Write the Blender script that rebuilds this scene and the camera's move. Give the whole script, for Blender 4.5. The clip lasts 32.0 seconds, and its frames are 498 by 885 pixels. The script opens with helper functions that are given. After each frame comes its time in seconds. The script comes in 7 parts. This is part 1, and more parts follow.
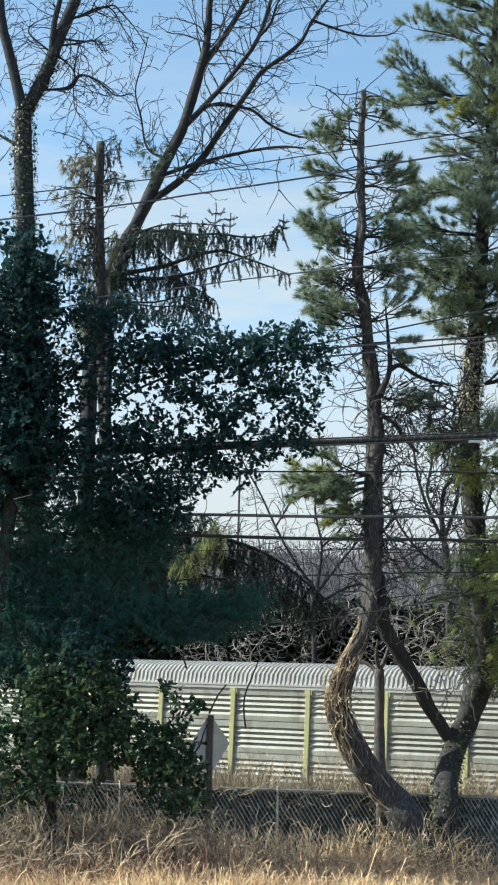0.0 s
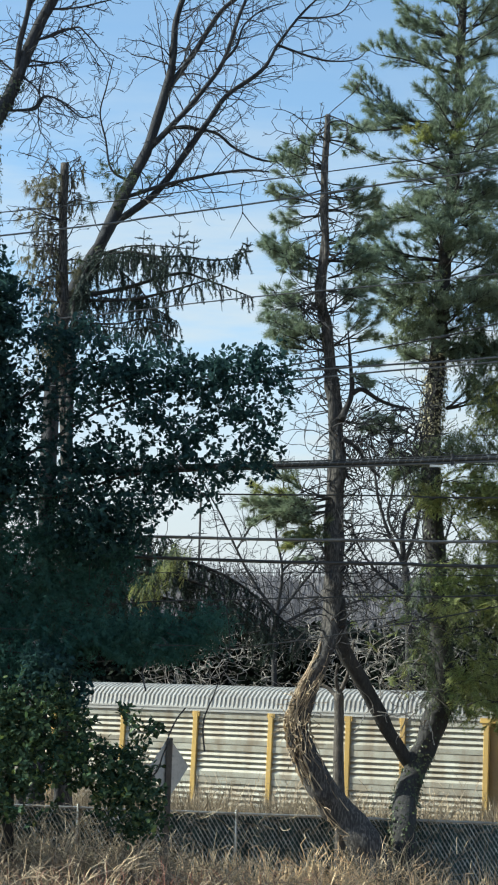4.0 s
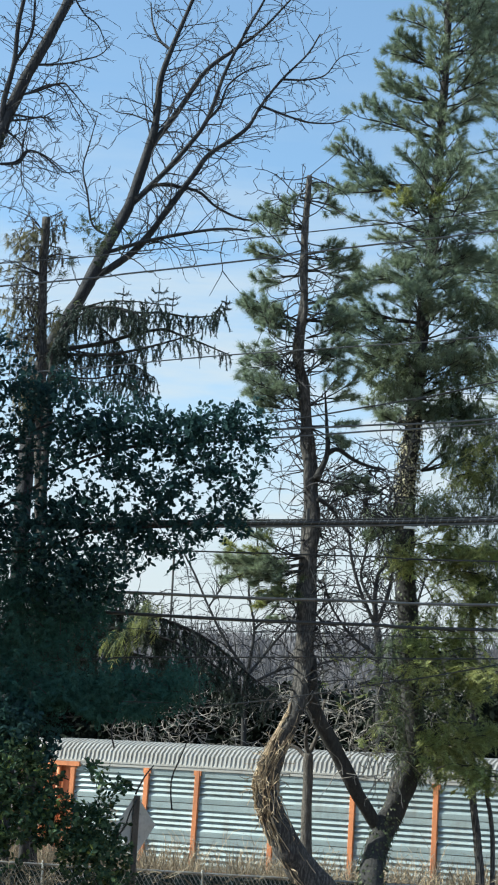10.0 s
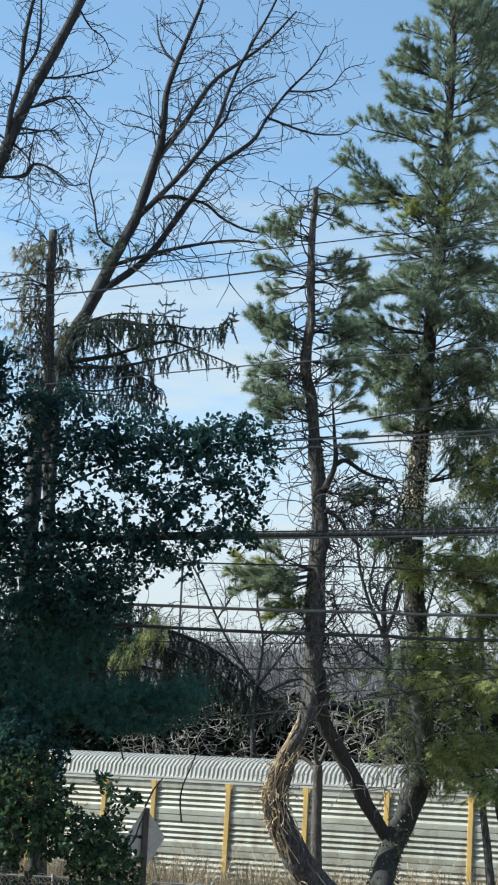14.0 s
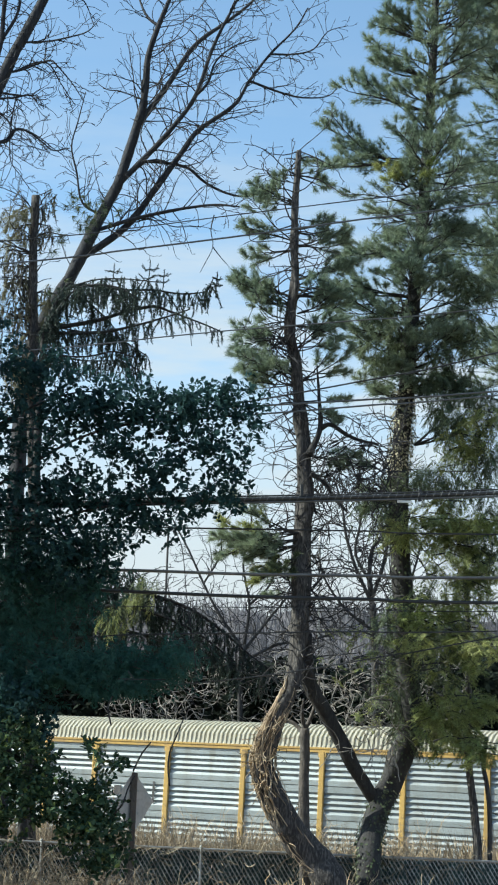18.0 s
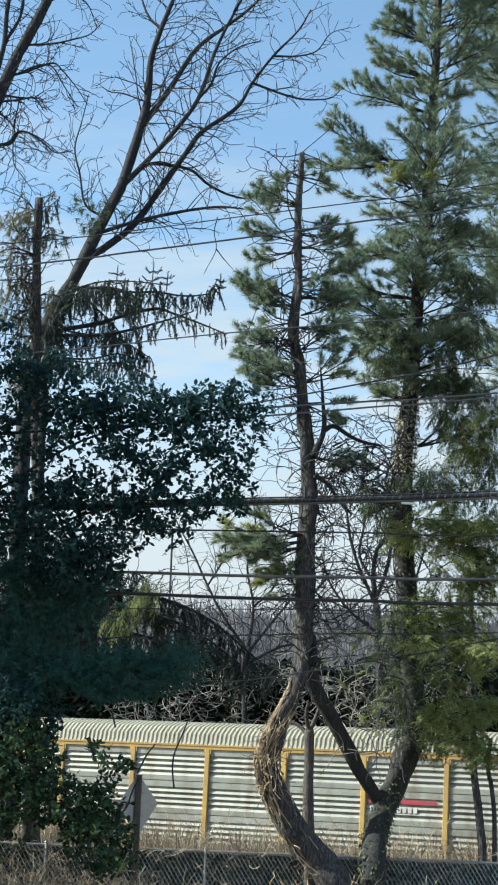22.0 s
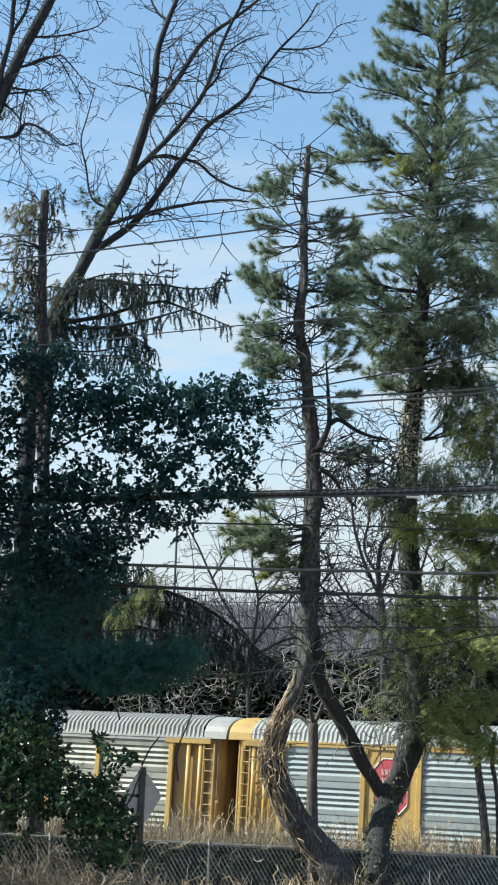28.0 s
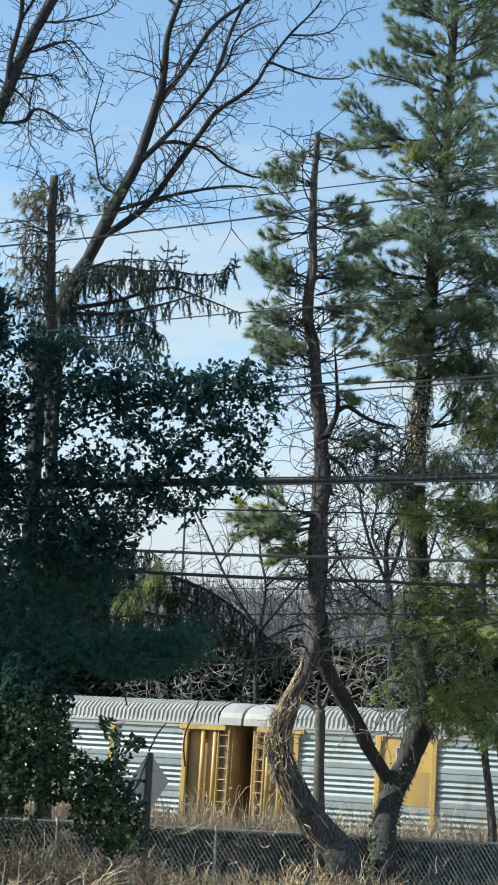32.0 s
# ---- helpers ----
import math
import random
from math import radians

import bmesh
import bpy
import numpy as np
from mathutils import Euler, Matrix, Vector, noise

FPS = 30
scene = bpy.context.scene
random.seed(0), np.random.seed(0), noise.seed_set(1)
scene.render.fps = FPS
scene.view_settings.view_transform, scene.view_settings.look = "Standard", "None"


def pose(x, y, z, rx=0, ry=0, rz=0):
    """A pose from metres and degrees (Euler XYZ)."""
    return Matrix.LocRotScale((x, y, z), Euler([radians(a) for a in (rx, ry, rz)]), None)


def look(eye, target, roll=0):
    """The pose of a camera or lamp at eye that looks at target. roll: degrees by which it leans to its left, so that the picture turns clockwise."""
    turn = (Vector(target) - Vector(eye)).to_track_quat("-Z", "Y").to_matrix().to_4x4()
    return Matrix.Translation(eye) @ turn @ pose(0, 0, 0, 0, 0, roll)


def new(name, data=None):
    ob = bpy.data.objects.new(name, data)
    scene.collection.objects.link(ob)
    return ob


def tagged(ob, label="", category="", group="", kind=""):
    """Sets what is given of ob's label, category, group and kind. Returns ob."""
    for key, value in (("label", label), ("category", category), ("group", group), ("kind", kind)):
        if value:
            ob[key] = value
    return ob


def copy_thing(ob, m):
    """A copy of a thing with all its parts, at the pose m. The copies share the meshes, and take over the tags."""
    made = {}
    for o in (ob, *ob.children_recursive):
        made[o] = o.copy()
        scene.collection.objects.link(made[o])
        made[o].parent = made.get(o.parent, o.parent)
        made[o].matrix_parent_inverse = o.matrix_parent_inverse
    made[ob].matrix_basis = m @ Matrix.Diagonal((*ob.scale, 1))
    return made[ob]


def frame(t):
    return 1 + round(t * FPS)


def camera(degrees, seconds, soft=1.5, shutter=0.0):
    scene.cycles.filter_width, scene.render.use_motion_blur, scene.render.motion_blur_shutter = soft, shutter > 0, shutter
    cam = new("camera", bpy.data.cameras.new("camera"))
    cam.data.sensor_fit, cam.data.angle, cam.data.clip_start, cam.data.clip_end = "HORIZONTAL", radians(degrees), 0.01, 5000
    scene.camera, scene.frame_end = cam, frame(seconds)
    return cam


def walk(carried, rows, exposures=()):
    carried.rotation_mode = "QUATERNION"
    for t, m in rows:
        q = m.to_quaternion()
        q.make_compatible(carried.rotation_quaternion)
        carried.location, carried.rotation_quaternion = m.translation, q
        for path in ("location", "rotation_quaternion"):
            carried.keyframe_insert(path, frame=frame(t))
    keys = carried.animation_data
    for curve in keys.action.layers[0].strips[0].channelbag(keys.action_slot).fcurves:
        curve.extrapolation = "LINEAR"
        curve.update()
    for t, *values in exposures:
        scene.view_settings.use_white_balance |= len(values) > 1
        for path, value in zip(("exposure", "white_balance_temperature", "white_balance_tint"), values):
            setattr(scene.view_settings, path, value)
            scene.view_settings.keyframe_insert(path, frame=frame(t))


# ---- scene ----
EYE = 2.3
cam = camera(16.0, 32.0, soft=2.1)
walk(cam, [
    (0, pose(0, 0, EYE, 99.874, -1.478, -0.257)),
    (0.5, pose(0, 0, EYE, 99.858, -1.470, -0.424)),
    (1, pose(0, 0, EYE, 99.895, -1.474, -0.588)),
    (1.5, pose(0, 0, EYE, 99.999, -1.531, -0.758)),
    (2, pose(0, 0, EYE, 100.160, -1.567, -0.899)),
    (2.5, pose(0, 0, EYE, 100.317, -1.579, -1.059)),
    (3, pose(0, 0, EYE, 100.473, -1.612, -1.279)),
    (3.5, pose(0, 0, EYE, 100.571, -1.666, -1.466)),
    (5.5, pose(0, 0, EYE, 101.020, -2.132, -1.858)),
    (6, pose(0, 0, EYE, 101.281, -2.411, -2.016)),
    (6.5, pose(0, 0, EYE, 101.603, -2.680, -2.181)),
    (7, pose(0, 0, EYE, 101.849, -2.834, -2.301)),
    (7.5, pose(0, 0, EYE, 102.027, -2.918, -2.362)),
    (8, pose(0, 0, EYE, 102.141, -2.941, -2.454)),
    (8.5, pose(0, 0, EYE, 102.225, -2.960, -2.530)),
    (9, pose(0, 0, EYE, 102.288, -2.906, -2.615)),
    (9.5, pose(0, 0, EYE, 102.400, -2.886, -2.665)),
    (10, pose(0, 0, EYE, 102.554, -2.845, -2.608)),
    (10.5, pose(0, 0, EYE, 102.734, -2.816, -2.482)),
    (11, pose(0, 0, EYE, 102.852, -2.829, -2.391)),
    (11.5, pose(0, 0, EYE, 102.928, -2.852, -2.389)),
    (12, pose(0, 0, EYE, 102.951, -2.844, -2.393)),
    (12.5, pose(0, 0, EYE, 102.957, -2.776, -2.388)),
    (13, pose(0, 0, EYE, 102.962, -2.718, -2.320)),
    (13.5, pose(0, 0, EYE, 102.946, -2.627, -2.253)),
    (14, pose(0, 0, EYE, 102.913, -2.622, -2.298)),
    (14.5, pose(0, 0, EYE, 102.912, -2.668, -2.466)),
    (16.5, pose(0, 0, EYE, 102.104, -2.332, -2.966)),
    (17, pose(0, 0, EYE, 101.850, -2.210, -2.879)),
    (17.5, pose(0, 0, EYE, 101.741, -2.151, -2.770)),
    (18, pose(0, 0, EYE, 101.786, -2.074, -2.678)),
    (18.5, pose(0, 0, EYE, 101.852, -2.074, -2.604)),
    (19, pose(0, 0, EYE, 101.909, -2.072, -2.544)),
    (19.5, pose(0, 0, EYE, 101.941, -2.080, -2.523)),
    (20, pose(0, 0, EYE, 101.947, -2.107, -2.540)),
    (20.5, pose(0, 0, EYE, 101.919, -2.096, -2.572)),
    (21, pose(0, 0, EYE, 101.886, -2.070, -2.612)),
    (21.5, pose(0, 0, EYE, 101.860, -2.047, -2.615)),
    (22, pose(0, 0, EYE, 101.843, -1.986, -2.535)),
    (22.5, pose(0, 0, EYE, 101.835, -1.902, -2.398)),
    (23, pose(0, 0, EYE, 101.826, -1.932, -2.307)),
    (23.5, pose(0, 0, EYE, 101.819, -1.914, -2.263)),
    (24, pose(0, 0, EYE, 101.790, -1.916, -2.280)),
    (24.5, pose(0, 0, EYE, 101.762, -1.958, -2.342)),
    (25, pose(0, 0, EYE, 101.712, -2.030, -2.398)),
    (25.5, pose(0, 0, EYE, 101.655, -2.046, -2.424)),
    (27.5, pose(0, 0, EYE, 101.620, -2.176, -2.446)),
    (28, pose(0, 0, EYE, 101.618, -2.218, -2.413)),
    (28.5, pose(0, 0, EYE, 101.612, -2.281, -2.351)),
    (29, pose(0, 0, EYE, 101.584, -2.300, -2.280)),
    (29.5, pose(0, 0, EYE, 101.519, -2.285, -2.171)),
    (30, pose(0, 0, EYE, 101.463, -2.255, -2.072)),
    (30.5, pose(0, 0, EYE, 101.369, -2.335, -2.013)),
    (31, pose(0, 0, EYE, 101.285, -2.391, -2.031)),
    (31.5, pose(0, 0, EYE, 101.219, -2.457, -2.109)),
    (32, pose(0, 0, EYE, 101.171, -2.495, -2.195)),
], [(0, 0.75, 6250, -3), (8, 0.75, 6150, -3), (32, 0.75, 6120, -3)])

# ---- light ----
SUN_AZ, SUN_EL = 92.0, 36.0   # degrees to the left of straight behind the camera, and above the horizon
world = bpy.data.worlds.new("sky_world")
scene.world = world
world.use_nodes = True
wn, wl = world.node_tree.nodes, world.node_tree.links
wn.clear()
sky = wn.new("ShaderNodeTexSky")
sky.sky_type, sky.sun_disc = "NISHITA", False
sky.sun_elevation, sky.sun_rotation = radians(SUN_EL), radians(180 + SUN_AZ)
sky.air_density, sky.dust_density, sky.ozone_density = 1.0, 0.7, 1.2
wc = wn.new("ShaderNodeTexCoord")
wm = wn.new("ShaderNodeMapping")
wm.inputs["Scale"].default_value = (4.0, 4.0, 26.0)
wl.new(wc.outputs["Generated"], wm.inputs["Vector"])
cl = wn.new("ShaderNodeTexNoise")
cl.inputs["Scale"].default_value, cl.inputs["Detail"].default_value, cl.inputs["Roughness"].default_value = 1.6, 6, 0.55
wl.new(wm.outputs["Vector"], cl.inputs["Vector"])
cr = wn.new("ShaderNodeValToRGB")
cr.color_ramp.elements[0].position, cr.color_ramp.elements[1].position = 0.38, 0.62
wl.new(cl.outputs["Fac"], cr.inputs["Fac"])
# thin cloud lies lower down, and haze along the horizon
sep = wn.new("ShaderNodeSeparateXYZ")
wl.new(wc.outputs["Generated"], sep.inputs["Vector"])


def fade(z0, z1, top):
    m = wn.new("ShaderNodeMapRange")
    m.interpolation_type = "SMOOTHSTEP"
    m.inputs["From Min"].default_value, m.inputs["From Max"].default_value = z0, z1
    m.inputs["To Min"].default_value, m.inputs["To Max"].default_value = top, 0.0
    wl.new(sep.outputs["Z"], m.inputs["Value"])
    return m.outputs["Result"]


mul = wn.new("ShaderNodeMath")
mul.operation = "MULTIPLY"
wl.new(cr.outputs["Color"], mul.inputs[0])
wl.new(fade(0.22, 0.44, 0.85), mul.inputs[1])
cover = wn.new("ShaderNodeMath")
cover.operation = "MAXIMUM"
wl.new(mul.outputs["Value"], cover.inputs[0])
wl.new(fade(0.10, 0.31, 1.0), cover.inputs[1])
cmix = wn.new("ShaderNodeMix")
cmix.data_type = "RGBA"
cmix.inputs["B"].default_value = (3.5, 3.52, 3.72, 1)
wl.new(cover.outputs["Value"], cmix.inputs["Factor"])
wl.new(sky.outputs["Color"], cmix.inputs["A"])
bg = wn.new("ShaderNodeBackground")
bg.inputs["Strength"].default_value = 0.135
wl.new(cmix.outputs["Result"], bg.inputs["Color"])
wo = wn.new("ShaderNodeOutputWorld")
wl.new(bg.outputs["Background"], wo.inputs["Surface"])

sun = new("sun", bpy.data.lights.new("sun", "SUN"))
sun.data.energy, sun.data.angle, sun.data.color = 5.0, radians(0.5), (1.0, 0.93, 0.82)
_a, _e = radians(SUN_AZ), radians(SUN_EL)
sun.matrix_world = look((-40 * math.sin(_a) * math.cos(_e), -40 * math.cos(_a) * math.cos(_e), 40 * math.sin(_e)), (0, 0, 0))


# ---- materials ----
def ramp_mix(nt, fac, a, b):
    m = nt.nodes.new("ShaderNodeMix")
    m.data_type = "RGBA"
    nt.links.new(fac, m.inputs["Factor"])
    for key, v in (("A", a), ("B", b)):
        if isinstance(v, tuple):
            m.inputs[key].default_value = (*v, 1)
        else:
            nt.links.new(v, m.inputs[key])
    return m.outputs["Result"]


def noise_fac(nt, vec, scale, detail=4, lo=0.35, hi=0.65, w=None, stretch=None):
    if stretch:
        mp = nt.nodes.new("ShaderNodeMapping")
        mp.inputs["Scale"].default_value = stretch
        nt.links.new(vec, mp.inputs["Vector"])
        vec = mp.outputs["Vector"]
    n = nt.nodes.new("ShaderNodeTexNoise")
    n.inputs["Scale"].default_value, n.inputs["Detail"].default_value = scale, detail
    if w is not None:
        n.noise_dimensions = "4D"
        k = nt.nodes.new("ShaderNodeMath")
        k.operation = "MULTIPLY"
        k.inputs[1].default_value = 37.0
        nt.links.new(w, k.inputs[0])
        nt.links.new(k.outputs["Value"], n.inputs["W"])
    nt.links.new(vec, n.inputs["Vector"])
    r = nt.nodes.new("ShaderNodeMapRange")
    r.inputs["From Min"].default_value, r.inputs["From Max"].default_value = lo, hi
    nt.links.new(n.outputs["Fac"], r.inputs["Value"])
    return r.outputs["Result"]


def surf(name, a, b, scale=3.0, fine=None, fine_scale=40.0, fine_amount=0.5, rough=0.8, metal=0.0, bump=0.3, bump_scale=60.0,
         per="", stretch=None, spread=0.3, stain=None, stain_stretch=None, stain_lo=0.5, stain_hi=0.75, translucent=0.0, spec=0.5):
    """A surface of two tones: broad patches (a to b), fine grain, and a spread of brightness from piece to piece."""
    m = bpy.data.materials.new(name)
    m.use_nodes = True
    nt = m.node_tree
    p = nt.nodes["Principled BSDF"]
    vec = nt.nodes.new("ShaderNodeTexCoord").outputs["Object"]
    rnd = None
    if per == "object":
        rnd = nt.nodes.new("ShaderNodeObjectInfo").outputs["Random"]
    elif per == "island":
        rnd = nt.nodes.new("ShaderNodeNewGeometry").outputs["Random Per Island"]
    col = ramp_mix(nt, noise_fac(nt, vec, scale, w=rnd if per == "object" else None, stretch=stretch), a, b)
    if fine:
        g = noise_fac(nt, vec, fine_scale, 3, 0.45, 0.75, stretch=stretch)
        k = nt.nodes.new("ShaderNodeMath")
        k.operation = "MULTIPLY"
        k.inputs[1].default_value = fine_amount
        nt.links.new(g, k.inputs[0])
        col = ramp_mix(nt, k.outputs["Value"], col, fine)
    if stain:
        col = ramp_mix(nt, noise_fac(nt, vec, 1.0, 5, stain_lo, stain_hi, w=rnd if per == "object" else None, stretch=stain_stretch), col, stain)
    if rnd is not None:
        hs = nt.nodes.new("ShaderNodeHueSaturation")
        r = nt.nodes.new("ShaderNodeMapRange")
        r.inputs["To Min"].default_value, r.inputs["To Max"].default_value = 1 - spread, 1 + spread
        nt.links.new(rnd, r.inputs["Value"])
        nt.links.new(r.outputs["Result"], hs.inputs["Value"])
        nt.links.new(col, hs.inputs["Color"])
        col = hs.outputs["Color"]
    nt.links.new(col, p.inputs["Base Color"])
    p.inputs["Specular IOR Level"].default_value = spec
    p.inputs["Roughness"].default_value, p.inputs["Metallic"].default_value = rough, metal
    if bump:
        bn = nt.nodes.new("ShaderNodeTexNoise")
        bn.inputs["Scale"].default_value, bn.inputs["Detail"].default_value = bump_scale, 4
        nt.links.new(vec, bn.inputs["Vector"])
        bp = nt.nodes.new("ShaderNodeBump")
        bp.inputs["Strength"].default_value, bp.inputs["Distance"].default_value = bump, 0.02
        nt.links.new(bn.outputs["Fac"], bp.inputs["Height"])
        nt.links.new(bp.outputs["Normal"], p.inputs["Normal"])
    if translucent:
        tr = nt.nodes.new("ShaderNodeBsdfTranslucent")
        nt.links.new(col, tr.inputs["Color"])
        mx = nt.nodes.new("ShaderNodeMixShader")
        mx.inputs["Fac"].default_value = translucent
        nt.links.new(p.outputs["BSDF"], mx.inputs[1])
        nt.links.new(tr.outputs["BSDF"], mx.inputs[2])
        nt.links.new(mx.outputs["Shader"], nt.nodes["Material Output"].inputs["Surface"])
    return m


M_GROUND = surf("ground_soil", (0.20, 0.15, 0.09), (0.10, 0.09, 0.05), 0.5, (0.26, 0.21, 0.13), 9, 0.6, 0.95, bump=0.6, bump_scale=8)
M_BALLAST = surf("ballast_stone", (0.22, 0.20, 0.18), (0.12, 0.11, 0.10), 1.2, (0.3, 0.28, 0.26), 20, 0.6, 0.95, bump=1.0, bump_scale=14)
M_RAIL = surf("rusty_rail", (0.12, 0.06, 0.035), (0.2, 0.11, 0.06), 4, rough=0.6, metal=0.5)
M_TIE = surf("timber_tie", (0.08, 0.06, 0.05), (0.13, 0.11, 0.09), 4, rough=0.9)
M_GRASS = surf("dry_grass", (0.80, 0.60, 0.36), (0.58, 0.39, 0.25), 0.6, rough=0.8, bump=0, per="island", spread=0.5, translucent=0.4)
M_STRAW = surf("pale_straw", (0.80, 0.65, 0.43), (0.64, 0.48, 0.30), 0.6, rough=0.8, bump=0, per="island", spread=0.45, translucent=0.2)
M_RED_STEM = surf("reddish_stem", (0.30, 0.13, 0.10), (0.22, 0.12, 0.09), 1.5, rough=0.85, bump=0, per="island", spread=0.4)
M_WEED = surf("dry_weeds", (0.60, 0.47, 0.31), (0.44, 0.34, 0.22), 0.8, rough=0.85, bump=0, per="island", spread=0.5, translucent=0.2)
M_BRUSH = surf("brown_brush", (0.27, 0.215, 0.15), (0.18, 0.145, 0.10), 0.5, rough=0.9, bump=0, per="island", spread=0.55, translucent=0.15)
M_TANGLE = surf("tangled_straw", (0.74, 0.55, 0.33), (0.50, 0.34, 0.21), 1.0, rough=0.85, bump=0, per="island", spread=0.5)
M_BRAMBLE = surf("bramble_stem", (0.16, 0.135, 0.10), (0.31, 0.26, 0.19), 2, rough=0.85, bump=0, per="island", spread=0.65)
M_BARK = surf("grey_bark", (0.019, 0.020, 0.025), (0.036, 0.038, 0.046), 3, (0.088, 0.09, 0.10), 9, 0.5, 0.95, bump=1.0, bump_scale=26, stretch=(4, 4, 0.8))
M_BARK_BROWN = surf("brown_bark", (0.030, 0.028, 0.029), (0.050, 0.047, 0.048), 3, (0.19, 0.175, 0.165), 9, 0.8, 0.95, bump=1.0, bump_scale=24, stretch=(4, 4, 0.8))
M_BARK_DARK = surf("dark_bark", (0.021, 0.021, 0.023), (0.038, 0.037, 0.038), 3, (0.065, 0.063, 0.062), 9, 0.6, 0.95, bump=1.0, bump_scale=26, stretch=(4, 4, 0.8))
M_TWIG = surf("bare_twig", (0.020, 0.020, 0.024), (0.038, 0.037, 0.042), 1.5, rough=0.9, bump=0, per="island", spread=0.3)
M_BARK_PALE = surf("pale_sapling_bark", (0.09, 0.078, 0.072), (0.062, 0.055, 0.052), 3, (0.22, 0.2, 0.18), 9, 0.6, 0.95, bump=1.0, bump_scale=26, stretch=(4, 4, 0.8))
M_TWIG_PALE = surf("pale_dead_twig", (0.30, 0.28, 0.26), (0.20, 0.185, 0.17), 1.5, rough=0.9, bump=0, per="island", spread=0.4)
M_PINK = surf("faded_pink_lettering", (0.62, 0.36, 0.36), (0.52, 0.28, 0.28), 3, rough=0.6, bump=0)
M_VINE = surf("dead_vine", (0.48, 0.38, 0.26), (0.26, 0.20, 0.14), 4, rough=0.85, bump=0, per="island", spread=0.65)
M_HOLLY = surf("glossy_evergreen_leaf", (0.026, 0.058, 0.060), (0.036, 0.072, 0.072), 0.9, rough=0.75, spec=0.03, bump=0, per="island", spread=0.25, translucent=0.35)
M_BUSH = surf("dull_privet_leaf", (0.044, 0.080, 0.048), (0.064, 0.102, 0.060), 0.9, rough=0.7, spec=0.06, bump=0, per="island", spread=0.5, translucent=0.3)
# lighter leaf colour that stands for leaves caught by the sun
M_HOLLY_LIT = surf("sunlit_evergreen_leaf", (0.075, 0.13, 0.04), (0.125, 0.175, 0.055), 0.9, rough=0.5, bump=0, per="island", spread=0.4, translucent=0.2)
M_HEMLOCK = surf("dark_conifer_needle", (0.040, 0.100, 0.086), (0.054, 0.118, 0.096), 0.8, rough=0.85, spec=0.03, translucent=0.4, bump=0, per="island", spread=0.2)
M_PINE = surf("pine_needle", (0.166, 0.228, 0.172), (0.255, 0.305, 0.205), 0.7, rough=0.6, bump=0, per="island", spread=0.4, translucent=0.35)
M_SPRUCE = surf("spruce_needle", (0.026, 0.046, 0.040), (0.050, 0.074, 0.056), 0.9, rough=0.7, bump=0, per="island", spread=0.45, translucent=0.15)
M_FIR = surf("olive_spruce_needle", (0.06, 0.088, 0.048), (0.115, 0.14, 0.07), 0.9, rough=0.7, bump=0, per="island", spread=0.5, translucent=0.15)
# sunlight on the needle sprays is put into this brighter colour
M_NEEDLE_SUNLIT = surf("sunlit_conifer_needle", (0.19, 0.235, 0.075), (0.32, 0.34, 0.13), 0.9, rough=0.6, bump=0, per="island", spread=0.55, translucent=0.4)
M_DRY_NEEDLE = surf("dry_brown_needle", (0.13, 0.115, 0.075), (0.085, 0.09, 0.058), 0.9, rough=0.8, bump=0, per="island", spread=0.4, translucent=0.15)
# tawny dry needles, lightened so that sunlight is partly in the colour
M_TAWNY = surf("tawny_needle", (0.17, 0.165, 0.09), (0.235, 0.215, 0.125), 0.9, rough=0.7, bump=0, per="island", spread=0.4, translucent=0.25)
M_IVY = surf("ivy_leaf", (0.04, 0.065, 0.03), (0.09, 0.095, 0.042), 1.2, rough=0.45, bump=0, per="island", spread=0.5, translucent=0.12)
# lighter copy of the ivy colour, with sunlight put into it
M_IVY_LIT = surf("sunlit_ivy_leaf", (0.24, 0.22, 0.14), (0.34, 0.31, 0.21), 1.2, rough=0.5, bump=0, per="island", spread=0.6, translucent=0.12)
# near-black, with the thicket's shade put into the leaf colour
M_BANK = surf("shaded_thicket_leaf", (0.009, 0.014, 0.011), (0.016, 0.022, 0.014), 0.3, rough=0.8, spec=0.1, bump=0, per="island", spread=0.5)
# far paler than near twigs: the haze of distance is in the colour
M_FAR_HAZED = surf("far_wood", (0.15, 0.145, 0.155), (0.21, 0.20, 0.21), 0.1, rough=0.95, bump=0, per="island", spread=0.2)
M_WIRE = surf("cable_jacket", (0.02, 0.021, 0.024), (0.04, 0.042, 0.046), 3, rough=0.5, bump=0)
M_WIRE_BARE = surf("aluminium_wire", (0.10, 0.103, 0.11), (0.16, 0.163, 0.17), 3, rough=0.38, metal=0.4, bump=0)
M_WHITE = surf("white_plastic", (0.78, 0.78, 0.76), (0.68, 0.68, 0.66), 8, rough=0.5, bump=0)
M_GALV = surf("galvanised_steel", (0.42, 0.43, 0.43), (0.30, 0.31, 0.31), 5, (0.22, 0.2, 0.18), 18, 0.5, 0.5, 0.7, 0.15)
# bright and dark patches in the colour stand for sun glints on the wire
M_MESH = surf("glint_patched_wire", (0.62, 0.64, 0.64), (0.10, 0.11, 0.11), 6, rough=0.5, metal=0.15, bump=0)
M_SLAT = surf("dark_green_slat", (0.022, 0.042, 0.042), (0.036, 0.060, 0.058), 3, rough=0.85, spec=0.15, bump=0, per="object", spread=0.4)
M_SIGN = surf("sign_back_metal", (0.52, 0.50, 0.48), (0.42, 0.41, 0.40), 2.5, (0.26, 0.24, 0.21), 14, 0.4, 0.6, 0.1, 0.1)
